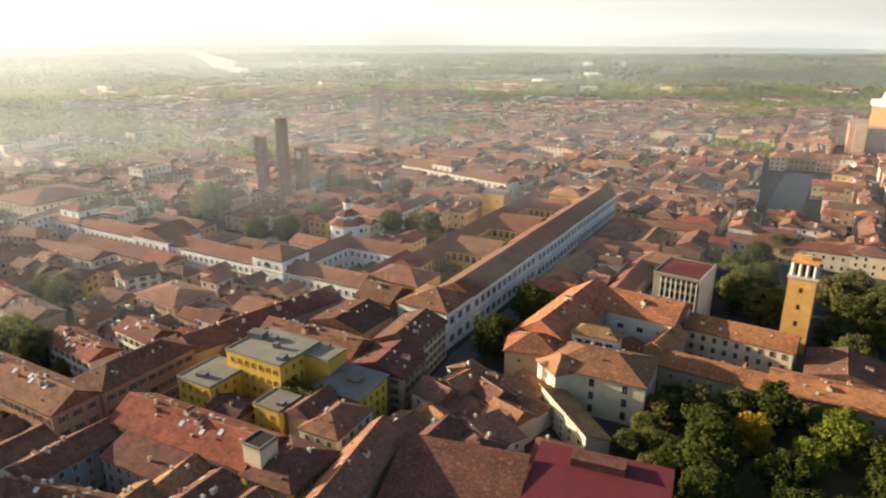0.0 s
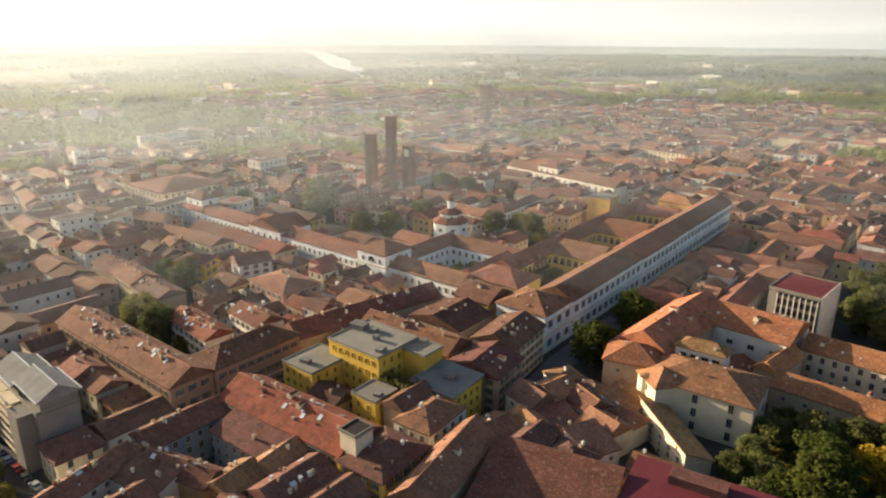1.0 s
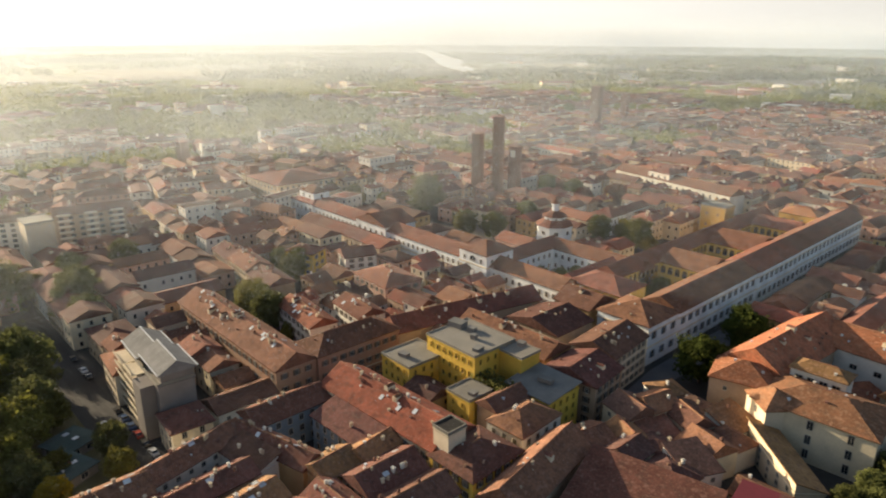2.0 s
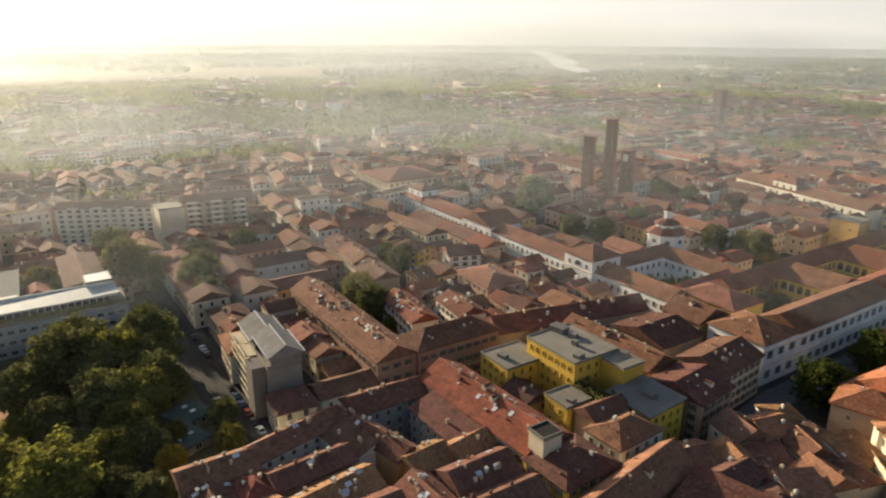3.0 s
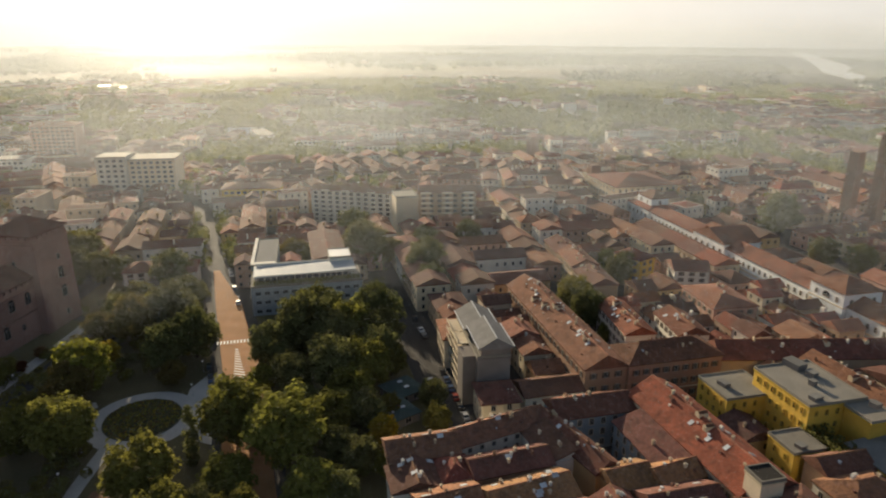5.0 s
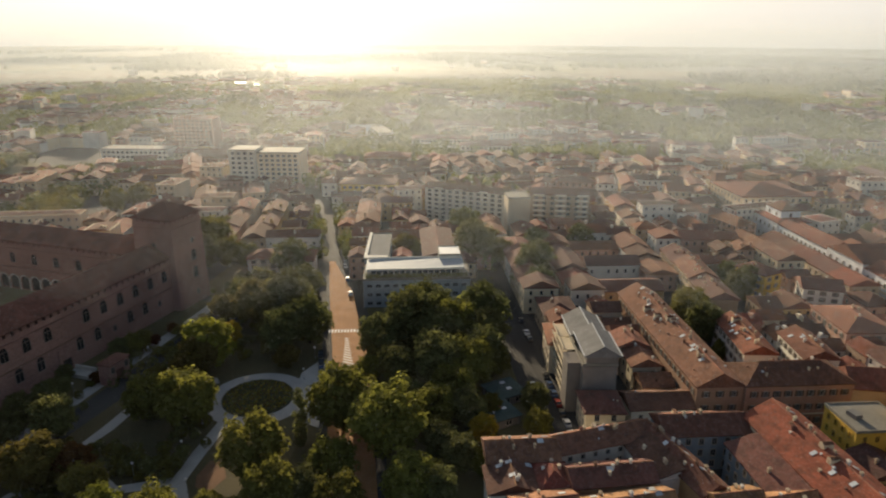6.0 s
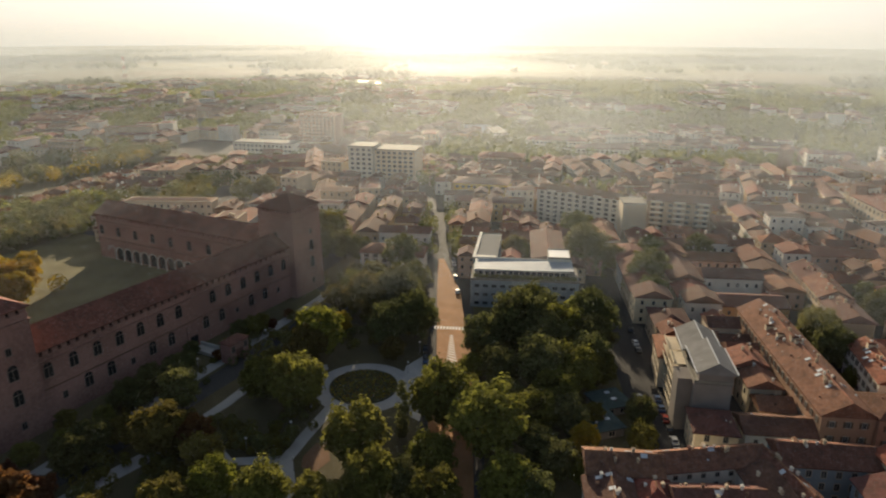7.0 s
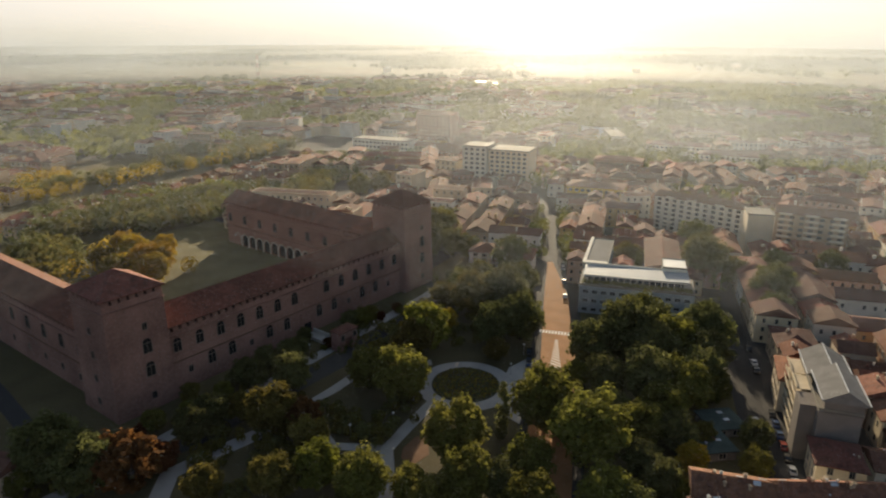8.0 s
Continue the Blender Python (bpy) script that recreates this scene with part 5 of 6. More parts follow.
# ---- town gardens, kept free of houses ----
CITY = [("dark", -418, 268, 0.9), ("green", -404, 278, 1.0), ("olive", -386, 270, 1.0), ("green", -372, 282, 0.9), ("dark", -338, 292, 2.0), ("dark", -282, 275, 1.25), ("dark", -267, 284, 1.25), ("dark", -276, 324, 1.15), ("green", -395, 330, 1.0),
        ("dark", -318, 396, 1.2), ("rust", -306, 399, 1.6), ("dark", -295, 399, 1.2), ("rust", -284, 396, 1.6), ("rust", -268, 412, 2.0), ("dark", -222, 328, 1.2), ("green", -210, 336, 1.2), ("dark", -199, 333, 1.3), ("olive", -189, 328, 1.0),
        ("green", -527, 288, 1.5), ("dark", -600, 786, 1.6), ("green", -251, 120, 1.5), ("dark", -240, 120, 1.3), ("green", -262, 124, 1.3), ("dark", -282, 156, 1.1), ("dark", -290, 164, 1.1), ("dark", -303, 161, 0.9), ("green", -225, 122, 0.7)]
for k, x, y, s in CITY:
    take(x - 6 * s, x + 6 * s, y - 6 * s, y + 6 * s)
take(-300, -250, 262, 296)
take(-225, -188, 318, 345)

# ---- common houses of the old town ----
RNG = random.Random(11)


def far_windows(bm, lx, ly, z, floors):
    """Small recessed-looking windows, joined, on all four sides of a far house."""
    fh = (z - 0.8) / floors
    for s in "SENW":
        length = (lx if s in "SN" else ly) - 1.2
        n = max(1, int(length / 3.4))
        for f in range(floors):
            for i in range(n):
                if RNG.random() < 0.12:
                    continue
                u = (i + 0.5) / n * length - length / 2
                box(bm, -0.5, 0.5, -0.04, 0.06, 0, 1.6, 0, side_matrix(s, lx, ly, u, f * fh + fh * 0.3))


def common_house(cx, cy, lx, ly, h, kind, rise, rot, wall, roof, near):
    root = new("house", mesh_from("house", wall_bm(lx, ly, h, kind, rise), wall))
    root.matrix_basis = pose(cx, cy, 0, 0, 0, rot)
    words = {"gable_x": "ridged", "gable_y": "ridged", "hip": "hipped", "flat": "flat"}[kind]
    tagged(root, "%s old town house with a %s %s roof" % (wall.name.split("_")[1], words, roof.name.replace("_", " ")), "house", "town houses")
    part("roof", roof_bm(lx, ly, h, kind, rise, 0.5), [roof, wall] if kind == "flat" else roof, root)
    bm = bmesh.new()
    far_windows(bm, lx, ly, h, max(2, int(h / 3.3)))
    tagged(part("glazing", bm, GLASS, root), kind="stuff")
    if near:
        for i in range(RNG.randint(1, 3)):
            x, y = RNG.uniform(-0.4, 0.4) * lx, RNG.uniform(-0.25, 0.25) * ly
            chimney(root, x, y, roof_height(lx, ly, h, kind, rise, x, y), RNG.uniform(0.5, 0.8))


def visible(x, y, a0=-10, a1=148):
    a = math.degrees(math.atan2(-x, y))
    return a0 < a < a1


def lines(start, stop, lo, hi, rng):
    out, v = [start], start
    while v < stop:
        v += rng.uniform(lo, hi)
        out.append(v)
    return out


def hits_taken(cx, cy, a, b):
    for u in (-0.95, -0.5, 0, 0.5, 0.95):
        for v in (-0.95, -0.5, 0, 0.5, 0.95):
            if inside(cx + u * a, cy + v * b):
                return True
    return False


FAR, FARGLASS = {}, {}


def far_house(cx, cy, lx, ly, h, kind, rise, roof, wall, rot=0.0):
    """Adds a house to the joined far quarter that it stands in."""
    M = pose(cx, cy, 0, 0, 0, rot) @ pose(-cx, -cy, 0)
    a = int((math.degrees(math.atan2(-cx, cy)) + 20) / 14)
    key = (a, roof, wall)
    if key not in FAR:
        FAR[key] = (bmesh.new(), bmesh.new())
    W, R_ = FAR[key]
    if math.hypot(cx, cy) < 700:
        gk = (a, "glass")
        if gk not in FARGLASS:
            FARGLASS[gk] = bmesh.new()
        n, fl = max(1, int(lx / 3.6)), max(2, int(h / 3.4))
        for f in range(fl):
            for i in range(n):
                u = cx - lx / 2 + (i + 0.5) * lx / n
                box(FARGLASS[gk], u - 0.5, u + 0.5, cy - ly / 2 - 0.05, cy - ly / 2 + 0.1, f * h / fl + 1, f * h / fl + 2.5, 0, M)
            for i in range(max(1, int(ly / 3.6))):
                u = cy - ly / 2 + (i + 0.5) * ly / max(1, int(ly / 3.6))
                box(FARGLASS[gk], cx + lx / 2 - 0.1, cx + lx / 2 + 0.05, u - 0.5, u + 0.5, f * h / fl + 1, f * h / fl + 2.5, 0, M)
    box(W, cx - lx / 2, cx + lx / 2, cy - ly / 2, cy + ly / 2, -0.5, h, 0, M)
    if math.hypot(cx, cy) < 1000:
        for i in range(RNG.randint(0, 2)):
            qx, qy = cx + RNG.uniform(-0.35, 0.35) * lx, cy + RNG.uniform(-0.3, 0.3) * ly
            e = RNG.uniform(0.35, 0.9)
            box(W, qx - e, qx + e, qy - e * 0.7, qy + e * 0.7, h, h + rise + RNG.uniform(0.2, 0.9), 0, M)
    A, B = lx / 2 + 0.5, ly / 2 + 0.5
    base = [(-A, -B), (A, -B), (A, B), (-A, B)]
    V = [R_.verts.new((cx + x, cy + y, h - 0.2)) for x, y in base]
    if lx >= ly:
        T = [R_.verts.new((cx - A + (B if kind == "hip" else 0), cy, h + rise)), R_.verts.new((cx + A - (B if kind == "hip" else 0), cy, h + rise))]
        fs = ((V[0], V[1], T[1], T[0]), (V[2], V[3], T[0], T[1]), (V[1], V[2], T[1]), (V[3], V[0], T[0]))
    else:
        T = [R_.verts.new((cx, cy - B + (A if kind == "hip" else 0), h + rise)), R_.verts.new((cx, cy + B - (A if kind == "hip" else 0), h + rise))]
        fs = ((V[1], V[2], T[1], T[0]), (V[3], V[0], T[0], T[1]), (V[0], V[1], T[0]), (V[2], V[3], T[1]))
    for v in set(V + T):
        v.co = M @ v.co
    for f in fs:
        R_.faces.new(f)


def town():
    rng = random.Random(5)
    xs = sorted([-108 - v for v in lines(0, 1550, 58, 92, rng)] + [-108 + v for v in lines(0, 420, 58, 92, rng)[1:]])
    ys = sorted(lines(55, 1600, 55, 85, rng) + [55 - v for v in lines(0, 1300, 55, 85, rng)[1:]])
    for x0, x1 in zip(xs, xs[1:]):
        if x1 < -260 or x0 > 40:
            own = sorted(lines(55, 1600, 50, 95, rng) + [55 - v for v in lines(0, 1300, 50, 95, rng)[1:]])
            shift = rng.uniform(-30, 30)
            cuts = [v + shift for v in own]
        else:
            cuts = ys
        for y0, y1 in zip(cuts, cuts[1:]):
            mx, my = (x0 + x1) / 2, (y0 + y1) / 2
            r = math.hypot(mx, my)
            if r < 95 or r > 1650 or not visible(mx, my):
                continue
            az = math.degrees(math.atan2(-mx, my))
            green = 0.03 if az < 30 and r < 1000 else 0.06 if r < 480 else 0.14 if r < 640 else 0.2 if az < 48 else 0.45 if az < 60 else 0.72 if az < 95 and r > 720 else 0.55 if az < 95 else 0.42
            if az > 55 and r > 850 or az < 28 and r > 1130 or r > 1300:
                green = 0.85 if az < 95 else 0.6
            if r > 420 and rng.random() < green:
                WOODS.append((x0, y0, x1, y1))
                continue
            s = 2.8
            bx0, bx1, by0, by1 = x0 + s, x1 - s, y0 + s, y1 - s
            plots = []
            level = rng.uniform(9.5, 12.5)
            d = rng.uniform(12, 16)
            for yy0, yy1 in ((by0, by0 + d), (by1 - d, by1)):
                x = bx0
                while x < bx1 - 6:
                    w = min(rng.uniform(11, 26), bx1 - x)
                    if bx1 - x - w < 8:
                        w = bx1 - x
                    plots.append((x, x + w, yy0, yy1, "gable_x"))
                    x += w
            for xx0, xx1 in ((bx0, bx0 + d), (bx1 - d, bx1)):
                y = by0 + d
                while y < by1 - d - 5:
                    w = min(rng.uniform(11, 26), by1 - d - y)
                    if by1 - d - y - w < 8:
                        w = by1 - d - y
                    plots.append((xx0, xx1, y, y + w, "gable_y"))
                    y += w
            if bx1 - bx0 > 50 and rng.random() < 0.85:
                off = rng.uniform(-5, 5)
                plots.append((mx + off - 6, mx + off + 6, by0 + d + 0.2, by1 - d - 0.2, "gable_y"))
            elif by1 - by0 > 50:
                plots.append((bx0 + d + 0.2, bx1 - d - 0.2, my - 5.5, my + 5.5, "gable_x"))
            turn = rng.uniform(-16, 16) if r > 430 and az > 55 else rng.uniform(-5, 5) if r > 430 else 0.0
            for a0, a1, b0, b1, kind in plots:
                cx, cy = (a0 + a1) / 2 - mx, (b0 + b1) / 2 - my
                cx, cy = mx + cx * math.cos(radians(turn)) - cy * math.sin(radians(turn)), my + cx * math.sin(radians(turn)) + cy * math.cos(radians(turn))
                if turn and rng.random() < 0.12:
                    continue
                if hits_taken(cx, cy, (a1 - a0) / 2, (b1 - b0) / 2) or math.hypot(cx, cy) < 120:
                    continue
                h = (level + rng.choice((-1.5, -0.8, 0, 0, 0.4, 1.2))) * K
                rise = rng.uniform(2.3, 3.3) * K
                if rng.random() < (0.3 if turn else 0.07):
                    kind = "hip"
                roof, wall = rng.choice((0, 0, 1, 1, 2, 3, 4)), rng.choice((0, 0, 1, 2, 3, 3, 4, 5))
                if r > 420 and az > 55 and rng.random() < 0.14:
                    h, wall, rise = rng.uniform(14, 19) * K, rng.choice((0, 3, 3, 4)), 1.0
                if any(q0 < cx < q1 and q2 < cy < q3 for q0, q1, q2, q3 in YARDS):
                    continue
                if r < 400 and not turn:
                    common_house(cx * K, cy * K, (a1 - a0 - 0.1) * K, (b1 - b0 - 0.1) * K, h, kind, rise, 0, WALL[wall], ROOF[roof], r < 300)
                else:
                    far_house(cx * K, cy * K, (a1 - a0 - 0.1) * K, (b1 - b0 - 0.1) * K, h, kind, rise, roof, wall, turn)
                BUILT.append((cx, cy, (a1 - a0) / 2, (b1 - b0) / 2))
    # small houses in the gaps of the near quarters
    for i in range(-58, 9):
        for j in range(-20, 54):
            cx, cy = i * 10.5 + rng.uniform(-1, 1), j * 10.5 + rng.uniform(-1, 1)
            r = math.hypot(cx, cy)
            if r < 135 or r > 620 or not visible(cx, cy) or rng.random() < 0.1:
                continue
            a, b = rng.uniform(4.5, 6), rng.uniform(4.5, 6)
            if hits_taken(cx, cy, a, b) or any(abs(cx - q[0]) < a + q[2] and abs(cy - q[1]) < b + q[3] for q in BUILT):
                continue
            roof, wall, h = rng.choice((0, 1, 2, 3, 4)), rng.choice((0, 1, 2, 3, 4, 5)), rng.uniform(7, 12.5) * K
            kind = "gable_x" if a > b else "gable_y"
            if any(q0 < cx < q1 and q2 < cy < q3 for q0, q1, q2, q3 in YARDS):
                continue
            if r < 260:
                common_house(cx * K, cy * K, 2 * a * K, 2 * b * K, h, kind, 2.2, 0, WALL[wall], ROOF[roof], True)
            else:
                far_house(cx * K, cy * K, 2 * a * K, 2 * b * K, h, kind, 2.2, roof, wall)


BUILT, WOODS = [], []
town()
SG = random.Random(44)
for i in range(44):
    t = (i // 2 + 0.5) / 22
    x, y = -300 - 300 * t + SG.gauss(0, 3), -372 + 70 * t + (i % 2) * 16 + SG.gauss(0, 3)
    far_house(x * K, y * K, SG.uniform(8, 13) * K, SG.uniform(7, 11) * K, SG.uniform(5, 8) * K, "gable_x", 2.2, SG.choice((0, 2, 3)), SG.choice((0, 1, 3, 4)))
for (a, roof, wall), (W, R_) in FAR.items():
    bm_all = new("far_houses", mesh_from("far_houses", W, WALL[wall]))
    tagged(bm_all, "distant old town houses in morning haze", "houses", kind="stuff")
    tagged(part("roofs", R_, ROOF[roof], bm_all), kind="stuff")

for key, G in FARGLASS.items():
    tagged(new("far_glazing", mesh_from("far_glazing", G, GLASS)), "dark windows of distant old town houses", "windows", kind="stuff")

# ---- fields and sheds in the distance ----
FG = random.Random(17)
FIELDS = [material("green_field", (0.10, 0.12, 0.04), 0.95, 0.3, 0.02, 0.5, 0.1), material("stubble_field", (0.17, 0.145, 0.08), 0.95, 0.3, 0.02, 0.5, 0.1), material("ploughed_field", (0.10, 0.085, 0.06), 0.95, 0.3, 0.02, 0.5, 0.1), GRASS]
for k in range(4):
    bm = bmesh.new()
    for i in range(40):
        r, a = FG.uniform(1250, 4700) , radians(FG.uniform(-12, 150))
        cx, cy, w, d, t = -math.sin(a) * r, math.cos(a) * r, FG.uniform(120, 420), FG.uniform(80, 260), FG.uniform(0, 3)
        poly(bm, [(cx + w * u * math.cos(t) - d * v * math.sin(t), cy + w * u * math.sin(t) + d * v * math.cos(t), 0.05 + 0.004 * (i + 40 * k)) for u, v in ((-0.5, -0.5), (0.5, -0.5), (0.5, 0.5), (-0.5, 0.5))])
    tagged(new("fields", mesh_from("fields", bm, FIELDS[k])), "patchwork of distant hazy farm fields", "fields", kind="stuff")
for i in range(46):
    r, a = FG.uniform(650, 2300), radians(FG.uniform(-2, 112))
    x, y = -math.sin(a) * r / K, math.cos(a) * r / K
    if hits_taken(x, y, 20, 10):
        continue
    w, d = FG.uniform(22, 60), FG.uniform(12, 24)
    house("low pale shed with a bright flat roof", x - w / 2, x + w / 2, y - d / 2, y + d / 2, FG.uniform(8, 14), "flat", PALE if i % 3 else CREAM, WHITEMETAL if i % 2 else FLATROOF, 1, rot=FG.uniform(-20, 20), name="shed", category="shed", keep=False)
house("long cream factory front catching the sun", -940, -872, 1128, 1160, 17, "gable_x", CREAM, ROOF[3], 3, rot=48, name="factory", category="factory")

# ---- trees ----


def crown_mesh(name, rx, ry, rz, clumps, leaves, size, mat, rng, lean=0.25):
    """A crown of many small leaf blades gathered in clumps on an uneven outline."""
    verts, faces = [], []
    for c in range(clumps):
        d = Vector((rng.gauss(0, 1), rng.gauss(0, 1), rng.gauss(0.15, 0.9))).normalized()
        k = rng.uniform(0.6, 0.97) * (1 + lean * noise.noise(d * 1.7 + Vector((rx, rz, clumps))))
        cc = Vector((d.x * rx * k, d.y * ry * k, d.z * rz * k))
        cr = rng.uniform(0.18, 0.34) * max(min(rx, ry, rz), 2.6)
        for i in range(leaves):
            e = Vector((rng.gauss(0, 1), rng.gauss(0, 1), rng.gauss(0, 0.8))).normalized()
            p = cc + e * cr * rng.uniform(0.45, 1.08)
            n = (e + Vector((rng.uniform(-1, 1), rng.uniform(-1, 1), rng.uniform(0, 1.2))) * 0.7).normalized()
            t = n.orthogonal().normalized()
            t.rotate(Matrix.Rotation(rng.uniform(0, 6.28), 3, n))
            b = n.cross(t)
            s = size * rng.uniform(0.6, 1.3)
            q = len(verts)
            verts += [p - t * s * 0.5, p + t * s * 0.5, p + b * s * 0.64]
            faces.append((q, q + 1, q + 2))
    me = bpy.data.meshes.new(name)
    me.from_pydata(verts, [], faces)
    me.materials.append(mat)
    return me


def trunk_bm(h, r, rng, limbs=5):
    bm = bmesh.new()

    def limb(p, q, r0, r1, n=6):
        d = (q - p).normalized()
        t = d.orthogonal().normalized()
        b = d.cross(t)
        lo = [bm.verts.new(p + (t * math.cos(a) + b * math.sin(a)) * r0) for a in [2 * math.pi * i / n for i in range(n)]]
        hi = [bm.verts.new(q + (t * math.cos(a) + b * math.sin(a)) * r1) for a in [2 * math.pi * i / n for i in range(n)]]
        for i in range(n):
            bm.faces.new((lo[i], lo[(i + 1) % n], hi[(i + 1) % n], hi[i]))

    top = Vector((rng.uniform(-0.3, 0.3), rng.uniform(-0.3, 0.3), h))
    limb(Vector((0, 0, -0.3)), top, r, r * 0.5)
    for i in range(limbs):
        a = 6.28 * i / limbs + rng.uniform(-0.4, 0.4)
        s = Vector((0, 0, h * rng.uniform(0.6, 1.0)))
        limb(s, s + Vector((math.cos(a) * h * 0.5, math.sin(a) * h * 0.5, h * rng.uniform(0.4, 0.8))), r * 0.4, r * 0.12, 5)
    return bm


TREES = {}


def tree_kind(name, rx, rz, th, mat, clumps, label, leaves=42, size=0.82):
    rng = random.Random(len(TREES) * 7 + 3)
    root = new("tree")
    tagged(root, label, "tree")
    part("trunk", trunk_bm(th, 0.35, rng), BARK, root)
    c = new("crown", crown_mesh("crown", rx, rx * 0.95, rz, clumps, leaves, size, mat, rng))
    c.parent = root
    c.matrix_local = pose(0, 0, th + rz * 0.62)
    TREES[name] = root


tree_kind("green", 5.0, 4.6, 3.0, LEAF[0], 120, "broad leafy green park tree")
tree_kind("dark", 5.2, 5.0, 3.2, LEAF[1], 120, "broad dark green tree with dense crown")
tree_kind("deep", 5.2, 5.0, 3.2, LEAF[6], 120, "broad deep green garden tree beside the convent")
tree_kind("olive", 4.4, 4.0, 2.6, LEAF[3], 105, "olive green tree with loose crown")
tree_kind("yellow", 4.4, 4.4, 2.6, LEAF[2], 105, "autumn tree with yellowing leaves")
tree_kind("bright", 4.6, 4.4, 2.6, LEAF[5], 105, "sunlit light green tree")
tree_kind("rust", 3.4, 3.0, 1.8, LEAF[4], 80, "small rust-red autumn tree")
tree_kind("cypress", 1.15, 7.6, 1.0, LEAF[1], 80, "narrow dark green cypress", 34, 0.5)
PLACED = {}


def tree(kind, x, y, s=1.0, rot=None):
    src = TREES[kind]
    rot = rot if rot is not None else (x * 37 + y * 53) % 360
    m = pose(x * K, y * K, 0, 0, 0, rot) @ Matrix.Scale(s, 4)
    if kind not in PLACED:
        PLACED[kind] = src
        src.matrix_basis = m
        return src
    ob = copy_thing(src, m)
    ob.scale = (s, s, s)
    return ob


# west of the round bed, below the castle
PARK_TREES = [("rust", -127, -125, 2.17), ("rust", -136, -121, 1.24), ("dark", -150, -121, 0.90), ("dark", -158, -119, 0.92), ("olive", -165, -113, 0.96), ("olive", -161, -99, 1.68), ("rust", -165, -92, 1.50), ("olive", -155, -84, 1.17),
        ("dark", -186, -106, 1.08), ("bright", -141, -75, 1.25), ("olive", -134, -84, 1.30), ("green", -139, -61, 1.27), ("green", -143, -49, 0.88), ("dark", -122, -134, 1.29), ("dark", -124, -147, 1.49), ("olive", -127, -101, 1.11)]
# round the bed and along the avenue
AVENUE_TREES = [("green", -164, -42, 1.58), ("green", -146, -34, 1.36), ("green", -139, -42, 0.98), ("dark", -148, -26, 0.97), ("green", -158, -20, 1.23), ("green", -142, -17, 1.23), ("green", -186, -19, 1.82), ("green", -172, -5, 1.93),
        ("green", -148, 2, 1.35), ("dark", -146, 8, 1.00), ("green", -196, -82, 1.28), ("green", -192, -68, 1.62), ("bright", -232, -71, 1.71), ("olive", -222, -74, 1.49), ("yellow", -249, -68, 0.90), ("olive", -269, -62, 1.89),
        ("dark", -272, -48, 1.68), ("dark", -249, -37, 1.48), ("dark", -241, -46, 1.38), ("dark", -297, -44, 1.21), ("olive", -228, -43, 0.91), ("olive", -273, -76, 1.17), ("green", -304, -65, 1.11), ("green", -293, -73, 1.00)]
# dark grove before the school
GROVE_TREES = [("dark", -252, 33, 2.05), ("dark", -256, 6, 2.2), ("dark", -222, 30, 1.6), ("dark", -242, 4, 2.21), ("dark", -243, 22, 2.08), ("dark", -233, -9, 1.67), ("dark", -211, 12, 1.86), ("dark", -210, 23, 1.85), ("dark", -210, -2, 1.44), ("green", -197, 17, 1.65), ("dark", -186, 10, 1.51),
        ("dark", -185, 20, 1.23), ("dark", -236, 32, 1.69), ("dark", -218, 33, 1.26), ("dark", -194, 0, 1.21), ("yellow", -176, 24, 1.07), ("dark", -191, 28, 0.85), ("dark", -192, 43, 0.98), ("green", -178, 41, 0.96),
        ("dark", -216, -12, 1.05), ("dark", -169, 10, 1.10), ("dark", -163, 16, 1.07), ("dark", -160, 23, 0.96), ("dark", -258, 11, 1.89), ("dark", -236, 15, 1.76), ("dark", -188, -15, 0.89)]
# behind the school and beside the castle corner
YARD_TREES = [("dark", -338, 39, 1.64), ("dark", -377, 37, 1.39), ("dark", -317, 68, 1.30), ("dark", -290, 64, 1.03), ("dark", -349, 74, 1.11), ("dark", -308, 63, 1.17), ("olive", -337, 54, 1.26), ("olive", -348, 3, 1.28),
        ("green", -346, 9, 0.92), ("dark", -359, 101, 1.05), ("green", -369, 125, 0.91), ("green", -364, -104, 1.66), ("green", -342, -90, 1.25), ("dark", -325, -55, 1.32), ("dark", -338, -101, 1.30), ("dark", -388, -104, 1.02),
        ("green", -343, -81, 0.94), ("olive", -461, -194, 1.47), ("olive", -470, -181, 1.48)]
for k, x, y, s in PARK_TREES + AVENUE_TREES:
    tree(k, x, y, s)
for k, x, y, s in YARD_TREES:
    tree(k, x, y, 1.15 * s)
for i, (k, x, y, s) in enumerate(GROVE_TREES):
    tree("green" if i % 3 == 1 else k, x, y, 0.82 * s)
tree("cypress", -178.5, -31, 1.35)
YELLOWS = [(-264, -222, 1.4), (-272, -234, 1.5), (-257, -240, 1.4), (-284, -250, 1.5), (-279, -230, 1.4), (-268, -256, 1.4), (-295, -240, 1.3), (-290, -262, 1.4)]
for i, (x, y, s) in enumerate(YELLOWS):
    tree("olive" if i % 3 == 2 else "yellow", x, y, s)
for x, y in ((-146, 268), (-152, 262), (-140, 264), (-150, 275), (-146, 322), (-140, 326), (-152, 318), (-146, 376), (-152, 372), (-190, 250), (-198, 244), (-186, 258)):
    tree("dark", x, y, 0.75)
PG = random.Random(31)
for i in range(26):
    t = i / 26
    tree(PG.choice(("olive", "green", "dark", "rust")), -118 - 150 * t + PG.gauss(0, 3), -151 + 58 * t + PG.gauss(0, 2.5), PG.uniform(0.45, 0.8))
for i in range(10):
    tree(PG.choice(("dark", "dark", "green", "olive")), PG.uniform(-128, -100), PG.uniform(-190, -150), PG.uniform(0.7, 1.1))
